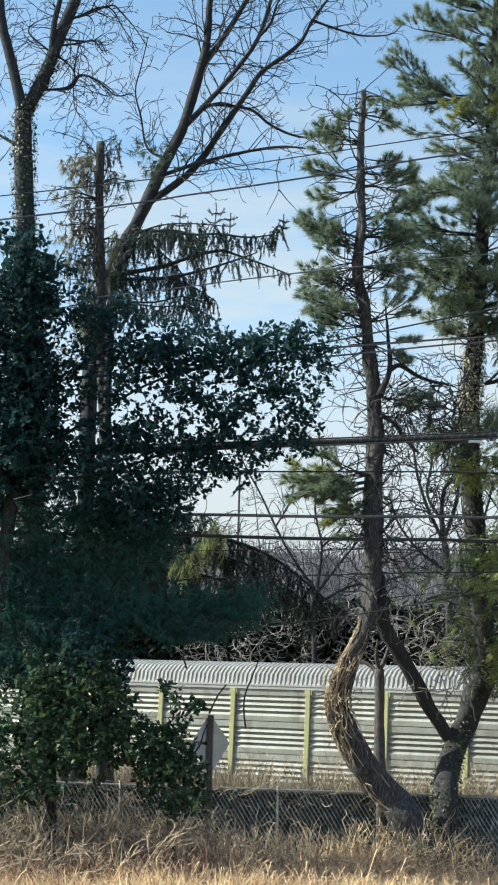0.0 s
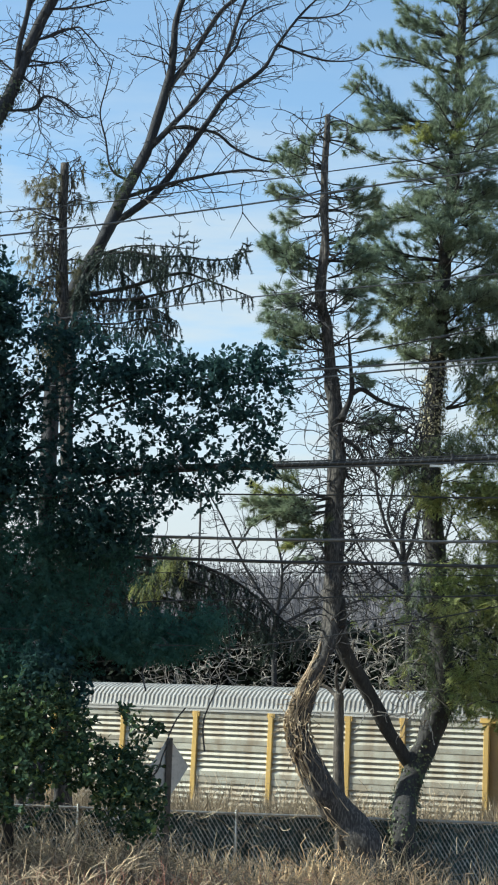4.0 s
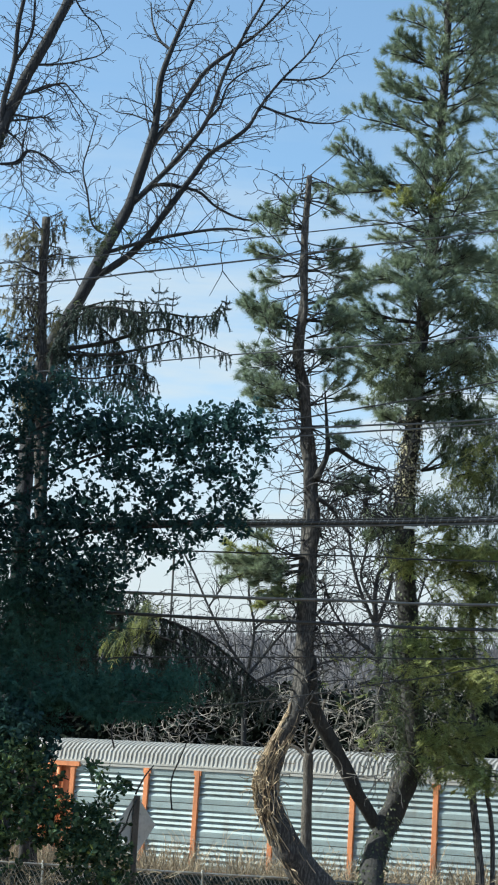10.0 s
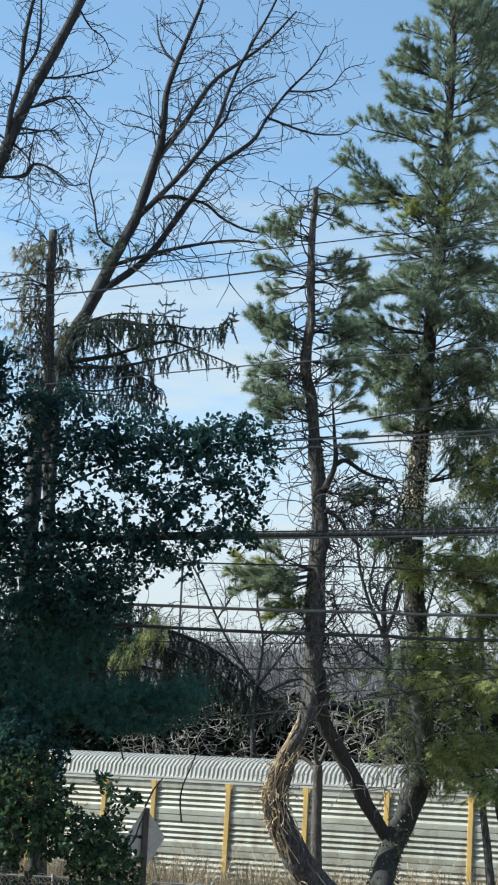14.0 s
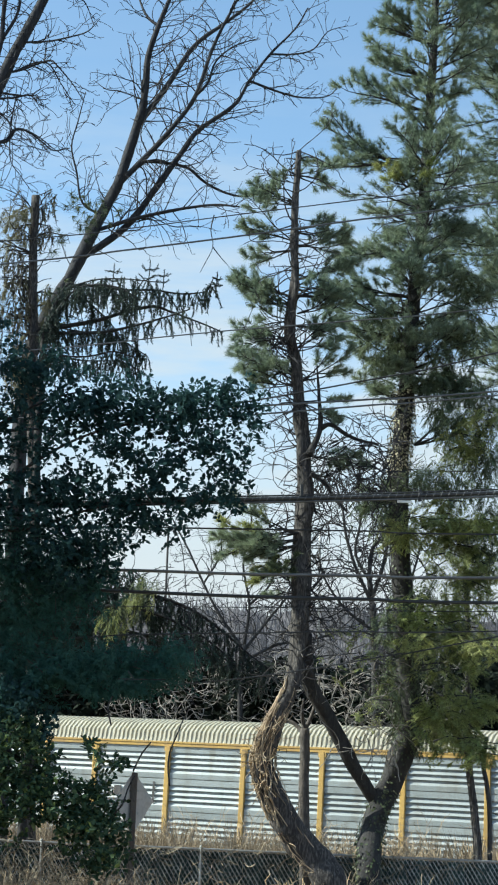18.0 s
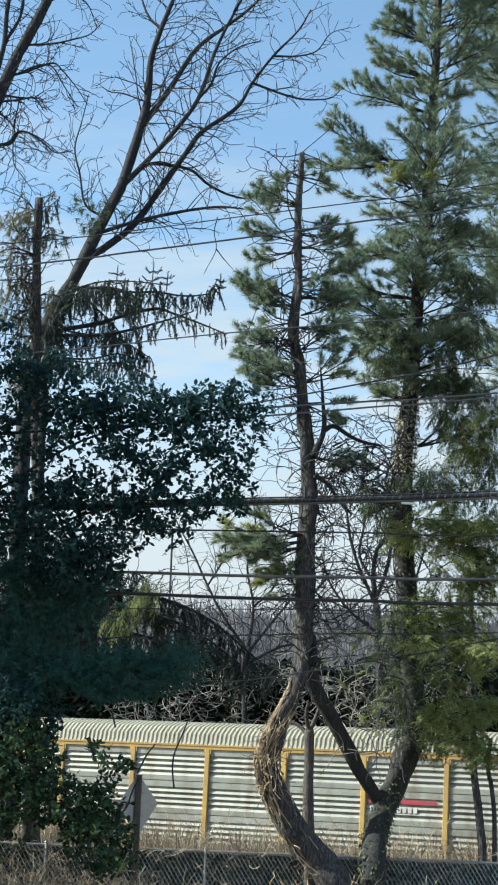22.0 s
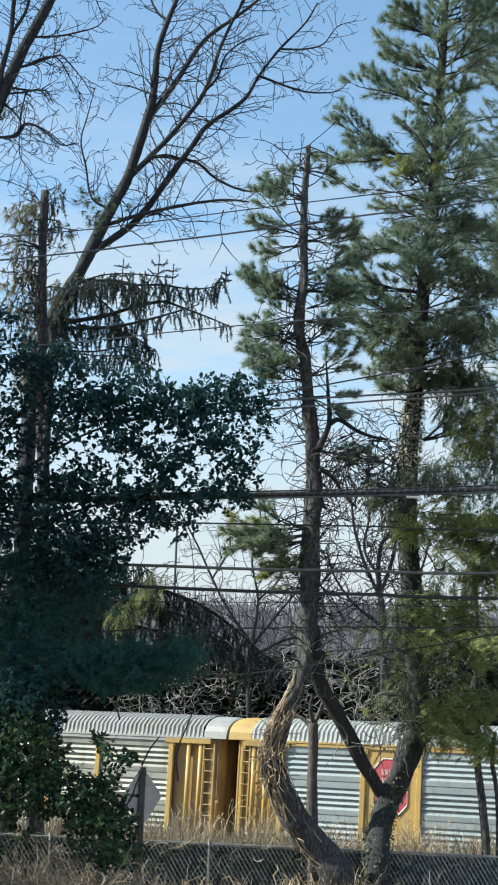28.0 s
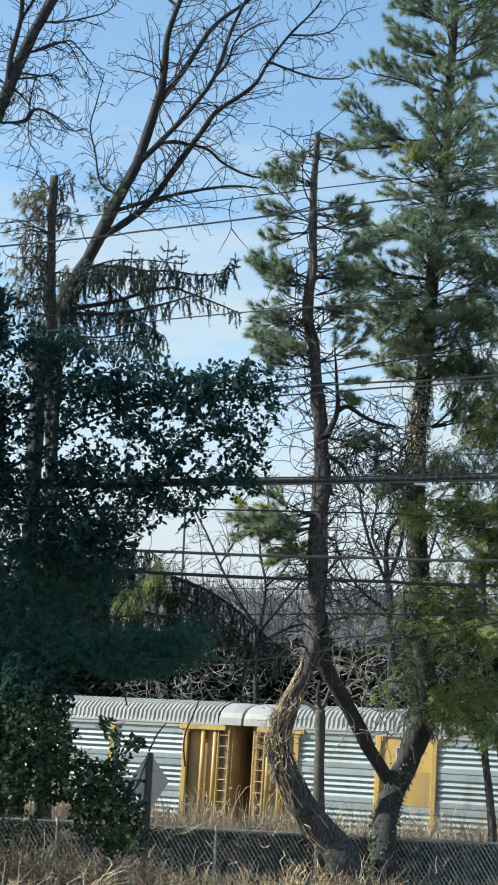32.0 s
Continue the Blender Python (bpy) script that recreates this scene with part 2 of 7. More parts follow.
M_POST = surf("weathered_post", (0.15, 0.13, 0.115), (0.10, 0.085, 0.075), 3, (0.05, 0.04, 0.035), 25, 0.6, 0.9, stretch=(5, 5, 0.6))


def paint(name, a, b, dirt, rough=0.55, metal=0.0, lo=0.52, hi=0.8, spread=0.1):
    return surf(name, a, b, 1.2, dirt, 16, 0.35, rough, metal, 0.12, 30, per="object", spread=spread, stain=dirt,
                stain_stretch=(2.2, 2.2, 0.5), stain_lo=lo, stain_hi=hi)


PANEL = {
    "white": paint("panel_white_steel", (0.369, 0.404, 0.412), (0.328, 0.368, 0.377), (0.240, 0.233, 0.201), 0.45, 0.25),
    "blue": paint("panel_blue_grey_steel", (0.333, 0.399, 0.412), (0.284, 0.350, 0.365), (0.214, 0.221, 0.205), 0.45, 0.25),
    "grey": paint("panel_grey_steel", (0.385, 0.385, 0.345), (0.318, 0.314, 0.274), (0.214, 0.186, 0.139), 0.5, 0.25, 0.48, 0.75),
    "tan": paint("panel_weathered_steel", (0.445, 0.434, 0.370), (0.358, 0.339, 0.281), (0.241, 0.191, 0.132), 0.55, 0.2, 0.45, 0.72),
    "brown": paint("panel_rust_stained_steel", (0.392, 0.350, 0.301), (0.305, 0.259, 0.214), (0.198, 0.138, 0.087), 0.6, 0.2, 0.42, 0.7),
}
ROOF = {
    "white": paint("roof_white_steel", (0.504, 0.504, 0.477), (0.451, 0.451, 0.423), (0.342, 0.321, 0.287), 0.5, 0.15, 0.6, 0.9, 0.04),
    "grey": paint("roof_grey_steel", (0.423, 0.415, 0.396), (0.369, 0.354, 0.333), (0.273, 0.246, 0.212), 0.5, 0.15, 0.55, 0.85, 0.06),
    "cream": paint("roof_cream_steel", (0.489, 0.462, 0.369), (0.437, 0.409, 0.314), (0.328, 0.287, 0.218), 0.5, 0.1, 0.6, 0.9, 0.04),
}
POST = {
    "yellow": paint("rack_yellow_paint", (0.54, 0.345, 0.09), (0.49, 0.325, 0.105), (0.31, 0.20, 0.10), 0.5, 0, 0.45, 0.8),
    "ochre": paint("rack_ochre_paint", (0.425, 0.275, 0.094), (0.338, 0.225, 0.094), (0.188, 0.125, 0.075), 0.55, 0, 0.42, 0.72),
    "olive": paint("rack_olive_paint", (0.500, 0.475, 0.225), (0.413, 0.400, 0.200), (0.275, 0.237, 0.125), 0.55),
    "green": paint("rack_green_paint", (0.250, 0.338, 0.150), (0.200, 0.275, 0.125), (0.150, 0.150, 0.088), 0.55),
    "orange": paint("rack_orange_paint", (0.66, 0.235, 0.09), (0.58, 0.21, 0.085), (0.312, 0.112, 0.062), 0.5),
    "brown": paint("rack_brown_paint", (0.500, 0.275, 0.138), (0.413, 0.225, 0.112), (0.225, 0.125, 0.075), 0.6),
    "grey": paint("rack_grey_paint", (0.400, 0.431, 0.450), (0.338, 0.362, 0.381), (0.237, 0.219, 0.200), 0.5),
    "white": paint("rack_white_paint", (0.575, 0.587, 0.587), (0.488, 0.500, 0.500), (0.350, 0.331, 0.306), 0.5),
    "maroon": paint("rack_maroon_paint", (0.275, 0.056, 0.088), (0.225, 0.050, 0.075), (0.125, 0.050, 0.050), 0.5),
}
M_UNDER = surf("grimy_underframe", (0.10, 0.075, 0.05), (0.15, 0.11, 0.075), 2, rough=0.85)
M_WHEEL = surf("wheel_steel", (0.09, 0.07, 0.06), (0.14, 0.11, 0.09), 3, rough=0.6, metal=0.6)
M_RED = paint("red_sign_paint", (0.46, 0.05, 0.075), (0.38, 0.05, 0.07), (0.30, 0.14, 0.13), 0.5)
M_FADED_RED = paint("faded_red_paint", (0.34, 0.14, 0.12), (0.30, 0.16, 0.13), (0.26, 0.2, 0.17), 0.6, 0, 0.4, 0.6)
M_NAVY = paint("navy_sign_paint", (0.03, 0.045, 0.13), (0.04, 0.05, 0.11), (0.08, 0.07, 0.08), 0.5)
M_MARK = paint("dark_lettering", (0.05, 0.05, 0.055), (0.08, 0.08, 0.08), (0.15, 0.14, 0.13), 0.6)
M_LETTER = paint("white_lettering", (0.72, 0.71, 0.68), (0.66, 0.65, 0.62), (0.5, 0.45, 0.4), 0.6)
M_GOLD = paint("yellow_lettering", (0.62, 0.38, 0.06), (0.55, 0.34, 0.07), (0.4, 0.28, 0.12), 0.6)


# ---- mesh helpers ----
class Geo:
    """Vertices and faces gathered for one mesh."""

    def __init__(self):
        self.v, self.f, self.n = [], [], 0

    def add(self, verts, faces):
        self.v.append(np.asarray(verts, float).reshape(-1, 3))
        self.f.extend([tuple(i + self.n for i in q) for q in faces])
        self.n += len(self.v[-1])

    def box(self, x0, x1, y0, y1, z0, z1, bevel=0.0):
        b = min(bevel, (x1 - x0) / 3, (z1 - z0) / 3, (y1 - y0) / 3)
        if b <= 0:
            c = [(x, y, z) for x in (x0, x1) for y in (y0, y1) for z in (z0, z1)]
            self.add(c, [(0, 1, 3, 2), (4, 6, 7, 5), (0, 4, 5, 1), (2, 3, 7, 6), (0, 2, 6, 4), (1, 5, 7, 3)])
            return
        ring = [(x0 + b, y0), (x1 - b, y0), (x1, y0 + b), (x1, y1 - b), (x1 - b, y1), (x0 + b, y1), (x0, y1 - b), (x0, y0 + b)]
        self.add([(x, y, z) for z in (z0, z1) for x, y in ring],
                 [tuple(range(7, -1, -1)), tuple(range(8, 16))] + [(i, (i + 1) % 8, 8 + (i + 1) % 8, 8 + i) for i in range(8)])

    def tube(self, pts, radii, sides=6, cap=True, rough=0.0, seed=0):
        pts = [Vector(p) for p in pts]
        n = len(pts)
        rings, up = [], Vector((0.31, 0.87, 0.38)).normalized()
        for i, p in enumerate(pts):
            d = (pts[min(i + 1, n - 1)] - pts[max(i - 1, 0)])
            d = d.normalized() if d.length > 1e-9 else Vector((0, 0, 1))
            u = d.cross(up)
            u = u.normalized() if u.length > 1e-6 else d.orthogonal().normalized()
            w = d.cross(u)
            for k in range(sides):
                a = 2 * math.pi * k / sides
                r = radii[i]
                if rough:
                    r *= 1 + rough * noise.noise(Vector((p.x * 3 + math.cos(a) * 1.2 + seed, p.y * 3 + math.sin(a) * 1.2, p.z * 2.2)))
                rings.append(p + (u * math.cos(a) + w * math.sin(a)) * r)
        faces = [(i * sides + k, i * sides + (k + 1) % sides, (i + 1) * sides + (k + 1) % sides, (i + 1) * sides + k)
                 for i in range(n - 1) for k in range(sides)]
        if cap:
            faces += [tuple(range(sides - 1, -1, -1)), tuple((n - 1) * sides + k for k in range(sides))]
        self.add(rings, faces)

    def mesh(self, name, material, smooth=False):
        me = bpy.data.meshes.new(name)
        if self.v:
            me.from_pydata(np.concatenate(self.v).tolist(), [], self.f)
        me.materials.append(material)
        if smooth:
            me.polygons.foreach_set("use_smooth", [True] * len(me.polygons))
        me.update()
        return me


def part(name, geo, material, parent=None, label="", smooth=False, at=None):
    """Links a gathered mesh as one object, under a thing if one is given."""
    me = geo if isinstance(geo, bpy.types.Mesh) else geo.mesh(name, material, smooth)
    ob = new(name, me)
    if parent is not None:
        ob.parent = parent
    if at is not None:
        ob.matrix_basis = at
    if name in ("twig_mass", "bare_twig_mass", "dead_twig_mass", "vine_mass", "loose_vine", "dead_wood", "bare_stem_mass"):
        tagged(ob, kind="stuff")
    return tagged(ob, label)


def scatter(name, material, pos, axis, normal, size, shape, parent=None, label=""):
    """Many small leaves or needles in one mesh: a flat or folded outline (u along the leaf, v across, w out) set at each place."""
    pos, axis, normal = (np.asarray(a, float) for a in (pos, axis, normal))
    axis = axis / np.maximum(np.linalg.norm(axis, axis=1, keepdims=True), 1e-9)
    side = np.cross(axis, normal)
    side /= np.maximum(np.linalg.norm(side, axis=1, keepdims=True), 1e-9)
    nor = np.cross(side, axis)
    outline, faces = shape
    o = np.asarray(outline, float)
    size = np.asarray(size, float).reshape(-1, 1, 1)
    v = pos[:, None, :] + size * (o[None, :, 0:1] * axis[:, None, :] + o[None, :, 1:2] * side[:, None, :] + o[None, :, 2:3] * nor[:, None, :])
    n, k = len(pos), len(o)
    me = bpy.data.meshes.new(name)
    base = np.arange(n) * k
    loops, starts, totals, run = [], [], [], 0
    fl = [len(q) for q in faces]
    flat = np.array([i for q in faces for i in q])
    idx = (base[:, None] + flat[None, :]).ravel()
    me.vertices.add(n * k)
    me.vertices.foreach_set("co", v.ravel())
    me.loops.add(len(idx))
    me.loops.foreach_set("vertex_index", idx)
    me.polygons.add(n * len(faces))
    tot = np.tile(np.array(fl), n)
    me.polygons.foreach_set("loop_start", np.concatenate([[0], np.cumsum(tot)[:-1]]))
    me.update(calc_edges=True)
    me.materials.append(material)
    ob = tagged(new(name, me), label, kind="stuff")
    if parent is not None:
        ob.parent = parent
    return ob


BROAD_LEAF = ([(0, 0, 0), (0.3, 0.27, 0.05), (0.7, 0.28, 0.04), (1, 0, -0.04), (0.7, -0.28, 0.04), (0.3, -0.27, 0.05)], [(0, 1, 2, 3), (0, 3, 4, 5)])
NEEDLE = ([(0, 0.03, 0), (0, -0.03, 0), (1, 0, 0)], [(0, 1, 2)])
WISP = ([(0, 0.014, 0), (0, -0.014, 0), (1, 0, 0)], [(0, 1, 2)])
SHORT_NEEDLE = ([(0, 0.13, 0), (0, -0.13, 0), (1, 0, 0)], [(0, 1, 2)])
BLADE = ([(0, 0.018, 0), (0, -0.018, 0), (0.55, -0.014, 0.08), (0.55, 0.014, 0.08), (1, 0, 0.32)], [(0, 1, 2, 3), (3, 2, 4)])
MAT_BLADE = ([(0, 0.02, 0), (0, -0.02, 0), (0.4, -0.02, 0.12), (0.4, 0.02, 0.12), (1, 0, 0.02)], [(0, 1, 2, 3), (3, 2, 4)])
FINGER = ([(0, 0, 0), (0.5, 0.14, 0.03), (1, 0, -0.06), (0.5, -0.14, 0.03)], [(0, 1, 2, 3)])
SPRAY_LEAF = ([(0, 0, 0), (0.5, 0.24, 0.05), (1, 0, -0.04), (0.5, -0.24, 0.05)], [(0, 1, 2, 3)])


def thing(name, x=0.0, y=0.0, z=0.0):
    ob = new(name)
    ob.matrix_basis = pose(x, y, z)
    return ob


def smooth_path(pts, per=4):
    """A Catmull-Rom line through the given points."""
    p = [Vector(q) for q in pts]
    p = [p[0] * 2 - p[1]] + p + [p[-1] * 2 - p[-2]]
    out = []
    for i in range(1, len(p) - 2):
        a, b, c, d = p[i - 1:i + 3]
        for k in range(per):
            t = k / per
            out.append(0.5 * ((2 * b) + (c - a) * t + (2 * a - 5 * b + 4 * c - d) * t * t + (3 * b - a - 3 * c + d) * t ** 3))
    return out + [p[-2]]


# ---- ground and track ----
TRACK_Y, TRACK_Z, SLANT, GRADE = 65.0, -0.265, -26.0, -0.018     # the track's middle line where x is 0, its height, its slant in degrees, its fall
SHEAR = math.tan(radians(SLANT))
FALL = GRADE / math.cos(radians(SLANT))


def rise(x, y):
    """The height of the ground."""
    q = y - SHEAR * x
    bank = 0.9 * max(0.0, min(1.0, (q - 71.0) / 8.0))
    side = max(0.0, min(1.0, (y - 40) / 20), min(1.0, (abs(x) - 12) / 20))
    return 0.05 * math.sin(x * 0.7 + 1.3) * math.sin(y * 0.5) - 0.45 * max(0.0, min(1.0, (q - 59.5) / 3)) + bank + FALL * max(-700.0, min(700.0, x)) * side


g = Geo()
xs = [-3000, -800, -300, -120] + list(np.linspace(-60, 60, 61)) + [120, 300, 800, 3000]
ys = [-3000, -600, -120, -40, -10, 5] + list(np.linspace(15, 100, 69)) + [130, 200, 400, 1000, 3500]
g.add([(x, y, rise(x, y)) for y in ys for x in xs],
      [(j * len(xs) + i, j * len(xs) + i + 1, (j + 1) * len(xs) + i + 1, (j + 1) * len(xs) + i) for j in range(len(ys) - 1) for i in range(len(xs) - 1)])
ground = tagged(part("ground", g, M_GROUND, smooth=True), "dry bare winter soil with thin straw-coloured grass", "ground", kind="structure")

track = tagged(thing("railway_track", 0, 0, 0), "straight railway track on grey stone ballast", "track", kind="structure")
track.matrix_basis = pose(0, TRACK_Y, TRACK_Z, 0, 0, SLANT) @ pose(0, 0, 0, 0, -math.degrees(math.atan(GRADE)), 0)
g = Geo()
L = 850
g.add([(x, y, z) for x in np.linspace(-L, L, 41) for y, z in ((-3.2, -0.75), (-1.7, -0.22), (1.7, -0.22), (3.2, -0.75))],
      [(4 * i + k, 4 * i + k + 1, 4 * i + k + 5, 4 * i + k + 4) for i in range(40) for k in range(3)])
part("ballast", g, M_BALLAST, track)
for s in (-0.75, 0.75):
    g = Geo()
    g.box(-L, L, s - 0.07, s + 0.07, -0.17, -0.15)
    g.box(-L, L, s - 0.01, s + 0.01, -0.15, -0.04)
    g.box(-L, L, s - 0.035, s + 0.035, -0.04, 0.0, 0.01)
    part("rail", g, M_RAIL, track)
g = Geo()
g.box(-0.11, 0.11, -1.3, 1.3, -0.33, -0.17, 0.015)
tie_mesh = g.mesh("tie", M_TIE)
for i in range(120):
    part("tie", tie_mesh, M_TIE, track, at=pose(-36 + i * 0.6, 0, 0))


# ---- the train ----
POSTS = (-12.17, -9.2, -7.23, -4.35, -1.45, 1.45, 4.35, 7.23, 9.2, 12.1)
HALF, EAVE, TIER, SIDE = 13.6, 4.75, 1.117, -1.55
PITCH = 28.5


def corrugated(width, smooth_face=False, height=TIER):
    """One side panel, its face towards -y: four pressed folds between plain bands, with folded edges."""
    h, w = height / 2 - (0.001 if smooth_face else 0.012), width / 2
    prof = [(0.05, h), (0.0, h)]
    if not smooth_face:
        z = h - 0.20
        for _ in range(4):
            prof += [(0.0, z), (0.065, z - 0.008), (0.065, z - 0.05), (-0.008, z - 0.165)]
            z -= 0.186
    prof += [(0.0, -h), (0.05, -h)]
    g = Geo()
    g.add([(x, y, z) for x in (-w, w) for y, z in prof] + [(x, 0.05, z) for x in (-w, w) for z in (h, -h)],
          [(i, i + 1, len(prof) + i + 1, len(prof) + i) for i in range(len(prof) - 1)])
    n = len(prof)
    g.f += [tuple(range(n - 1, -1, -1)), tuple(range(n, 2 * n))]
    return g


def roof_mesh():
    """An arched roof of pressed sheets, with a rib every quarter of a metre."""
    g, arc = Geo(), []
    for k in range(9):
        a = math.pi * k / 8
        arc.append((-math.cos(a) * 1.6, EAVE + 0.13 + 0.80 * math.sin(a) ** 0.8))
    rows = []
    x = -HALF + 0.2
    while x < HALF - 0.3:
        rows += [(x, 0.0), (x + 0.07, 0.0), (x + 0.082, 0.075), (x + 0.158, 0.075)]
        x += 0.168
    verts = []
    for x, up in rows:
        for k, (y, z) in enumerate(arc):
            a = math.pi * k / 8
            up_k = up * min(1.0, 0.25 + 2.0 * math.sin(a))
            verts.append((x, y - math.cos(a) * up_k, z + math.sin(a) * up_k))
    n = len(arc)
    g.add(verts, [(j * n + k, (j + 1) * n + k, (j + 1) * n + k + 1, j * n + k + 1) for j in range(len(rows) - 1) for k in range(n - 1)])
    return g.mesh("roof", ROOF["white"])


def roof_end_mesh(length):
    """The plain sheet at a roof's end, drawn in a little towards the door."""
    g, verts = Geo(), []
    cols = ((0.0, 1.0), (length - 0.4, 1.0), (length - 0.12, 0.985), (length, 0.95))
    for x, s in cols:
        for k in range(15):
            a = math.pi * k / 14
            verts.append((x, -math.cos(a) * 1.615, EAVE + 0.13 + (0.84 * math.sin(a) ** 0.8) * s))
    n = 15
    faces = [(j * n + k, (j + 1) * n + k, (j + 1) * n + k + 1, j * n + k + 1) for j in range(3) for k in range(n - 1)]
    faces.append(tuple(3 * n + k for k in range(n)))
    g.add(verts, faces)
    return g.mesh("roof_end", ROOF["white"])


def end_door_mesh(bulge):
    """A clam-shell end door: a tall bowed sheet with pressed upright folds and a latch rod."""
    g, verts = Geo(), []
    n = 21
    for z, s in ((1.0, 1.0), (EAVE + 0.09, 1.0), (EAVE + 0.18, 0.97)):
        for k in range(n):
            a = math.pi * k / (n - 1)
            fold = 0.02 if k % 4 == 2 else 0.0
            verts.append(((math.sin(a) ** 0.5) * bulge * s - fold, -math.cos(a) * 1.5 * s, z))
    g.add(verts, [(j * n + k, j * n + k + 1, (j + 1) * n + k + 1, (j + 1) * n + k) for j in range(2) for k in range(n - 1)] + [tuple(2 * n + k for k in range(n))])
    g.tube([(bulge * 0.6, -1.46, 1.1), (bulge * 0.6, -1.46, 4.7)], [0.02, 0.02], 5)
    g.box(0.3, 0.42, -1.56, -1.50, 2.7, 2.78)
    return g.mesh("end_door", POST["yellow"])


def ladder_mesh():
    g = Geo()
    for x in (-0.2, 0.2):
        g.box(x - 0.028, x + 0.028, -0.05, 0.01, -1.85, 1.56, 0.008)
    for i in range(9):
        z = -1.66 + i * 0.38
        g.tube([(-0.21, -0.025, z), (0.21, -0.025, z)], [0.018, 0.018], 5)
    return g.mesh("ladder", POST["yellow"])


def truck_parts(parent, x):
    g = Geo()
    for y in (-1.02, 1.02):
        g.tube(smooth_path([(-1.25, y, 0.46), (-0.6, y, 0.62), (0, y, 0.40), (0.6, y, 0.62), (1.25, y, 0.46)], 3), [0.10] * 13, 6)
    g.box(-0.22, 0.22, -1.05, 1.05, 0.45, 0.72, 0.03)
    truck = part("truck", g, M_UNDER, parent, at=pose(x, 0, 0))
    for ax in (-0.87, 0.87):
        w = Geo()
        for y in (-0.76, 0.76):
            w.tube([(ax, y - 0.06, 0.42), (ax, y + 0.06, 0.42)], [0.42, 0.42], 16)
        w.tube([(ax, -0.8, 0.42), (ax, 0.8, 0.42)], [0.08, 0.08], 8)
        part("wheel_set", w, M_WHEEL, truck)


WIDE_PANEL = corrugated(2.70).mesh("panel", PANEL["white"])
FIRST_PANEL = corrugated(2.79).mesh("panel", PANEL["white"])
NARROW_PANEL = corrugated(1.78).mesh("panel", PANEL["white"])
PLAIN_PANEL = corrugated(1.78, True).mesh("panel", POST["yellow"])
END_PANEL = corrugated(1.45, True, TIER * 3).mesh("end_panel", POST["yellow"])


def auto_rack():
    """A covered car-carrying wagon, 27 m over its ends."""
    car = thing("autorack_wagon")
    g = Geo()
    g.box(-HALF, HALF, -1.42, -1.28, 0.78, 1.12, 0.02)
    g.box(-HALF, HALF, 1.28, 1.42, 0.78, 1.12, 0.02)
    g.box(-HALF, HALF, -1.28, 1.28, 0.95, 1.10)
    g.box(-HALF - 0.5, HALF + 0.5, -0.18, 0.18, 0.80, 1.02, 0.02)
    part("underframe", g, M_UNDER, car)
    for x in (-9.9, 9.9):
        truck_parts(car, x)
    part("roof", roof_mesh(), None, car)
    part("roof_end", roof_end_mesh(0.85), None, car, at=pose(HALF - 0.25, 0, 0))
    part("roof_end", roof_end_mesh(0.85), None, car, at=pose(-HALF + 0.25, 0, 0, 0, 0, 180))
    g = Geo()
    g.box(-HALF, HALF, SIDE - 0.05, SIDE + 0.05, EAVE, EAVE + 0.15, 0.02)
    g.box(-HALF, HALF, SIDE - 0.07, SIDE - 0.03, EAVE + 0.11, EAVE + 0.17)
    part("top_chord", g, ROOF["grey"], car)
    g = Geo()
    g.box(-HALF + 0.2, HALF - 0.2, 1.5, 1.56, 1.1, EAVE + 0.15)
    part("far_side_wall", g, PANEL["grey"], car)
    g = Geo()
    g.box(-HALF, HALF, SIDE - 0.02, SIDE + 0.06, 0.98, EAVE - 3 * TIER, 0.01)
    part("side_sill", g, POST["yellow"], car)
    g = Geo()
    g.box(-0.095, 0.095, -0.07, 0.06, -1.70, 1.70, 0.02)
    g.box(-0.14, 0.14, -0.055, 0.05, 1.53, 1.70)
    pm = g.mesh("post", POST["yellow"])
    for x in POSTS:
        part("post", pm, None, car, at=pose(x, SIDE, EAVE - 1.69))
    for a, b in zip(POSTS[:-1], POSTS[1:]):
        for k in range(3):
            part("panel", NARROW_PANEL if b - a < 2.2 else FIRST_PANEL if a < -12 else WIDE_PANEL, None, car, at=pose((a + b) / 2, SIDE, EAVE - (k + 0.5) * TIER))
    lm = ladder_mesh()
    g = Geo()
    g.tube([(0, 0, -1.7), (0, 0, 1.68)], [0.085, 0.085], 10)
    cm = g.mesh("end_column", POST["yellow"], True)
    g = Geo()
    g.box(-0.88, 0.88, -0.10, 0.06, -0.06, 0.10, 0.02)
    hm = g.mesh("end_header", POST["yellow"])
    for s in (-1, 1):
        part("end_panel", END_PANEL, None, car, at=pose(s * 12.89, SIDE + 0.16, EAVE - 1.5 * TIER))
        for x in (12.77, 13.23):
            part("end_column", cm, None, car, at=pose(s * x, SIDE + 0.02, EAVE - 1.69))
        part("end_header", hm, None, car, at=pose(s * 12.77, SIDE, EAVE))
        part("ladder", lm, None, car, at=pose(s * 13.57, SIDE, EAVE - 1.61))
        part("end_door", end_door_mesh(0.5), None, car, at=pose(s * (HALF - 0.02), 0, 0, 0, 0, 0 if s > 0 else 180))
    return car


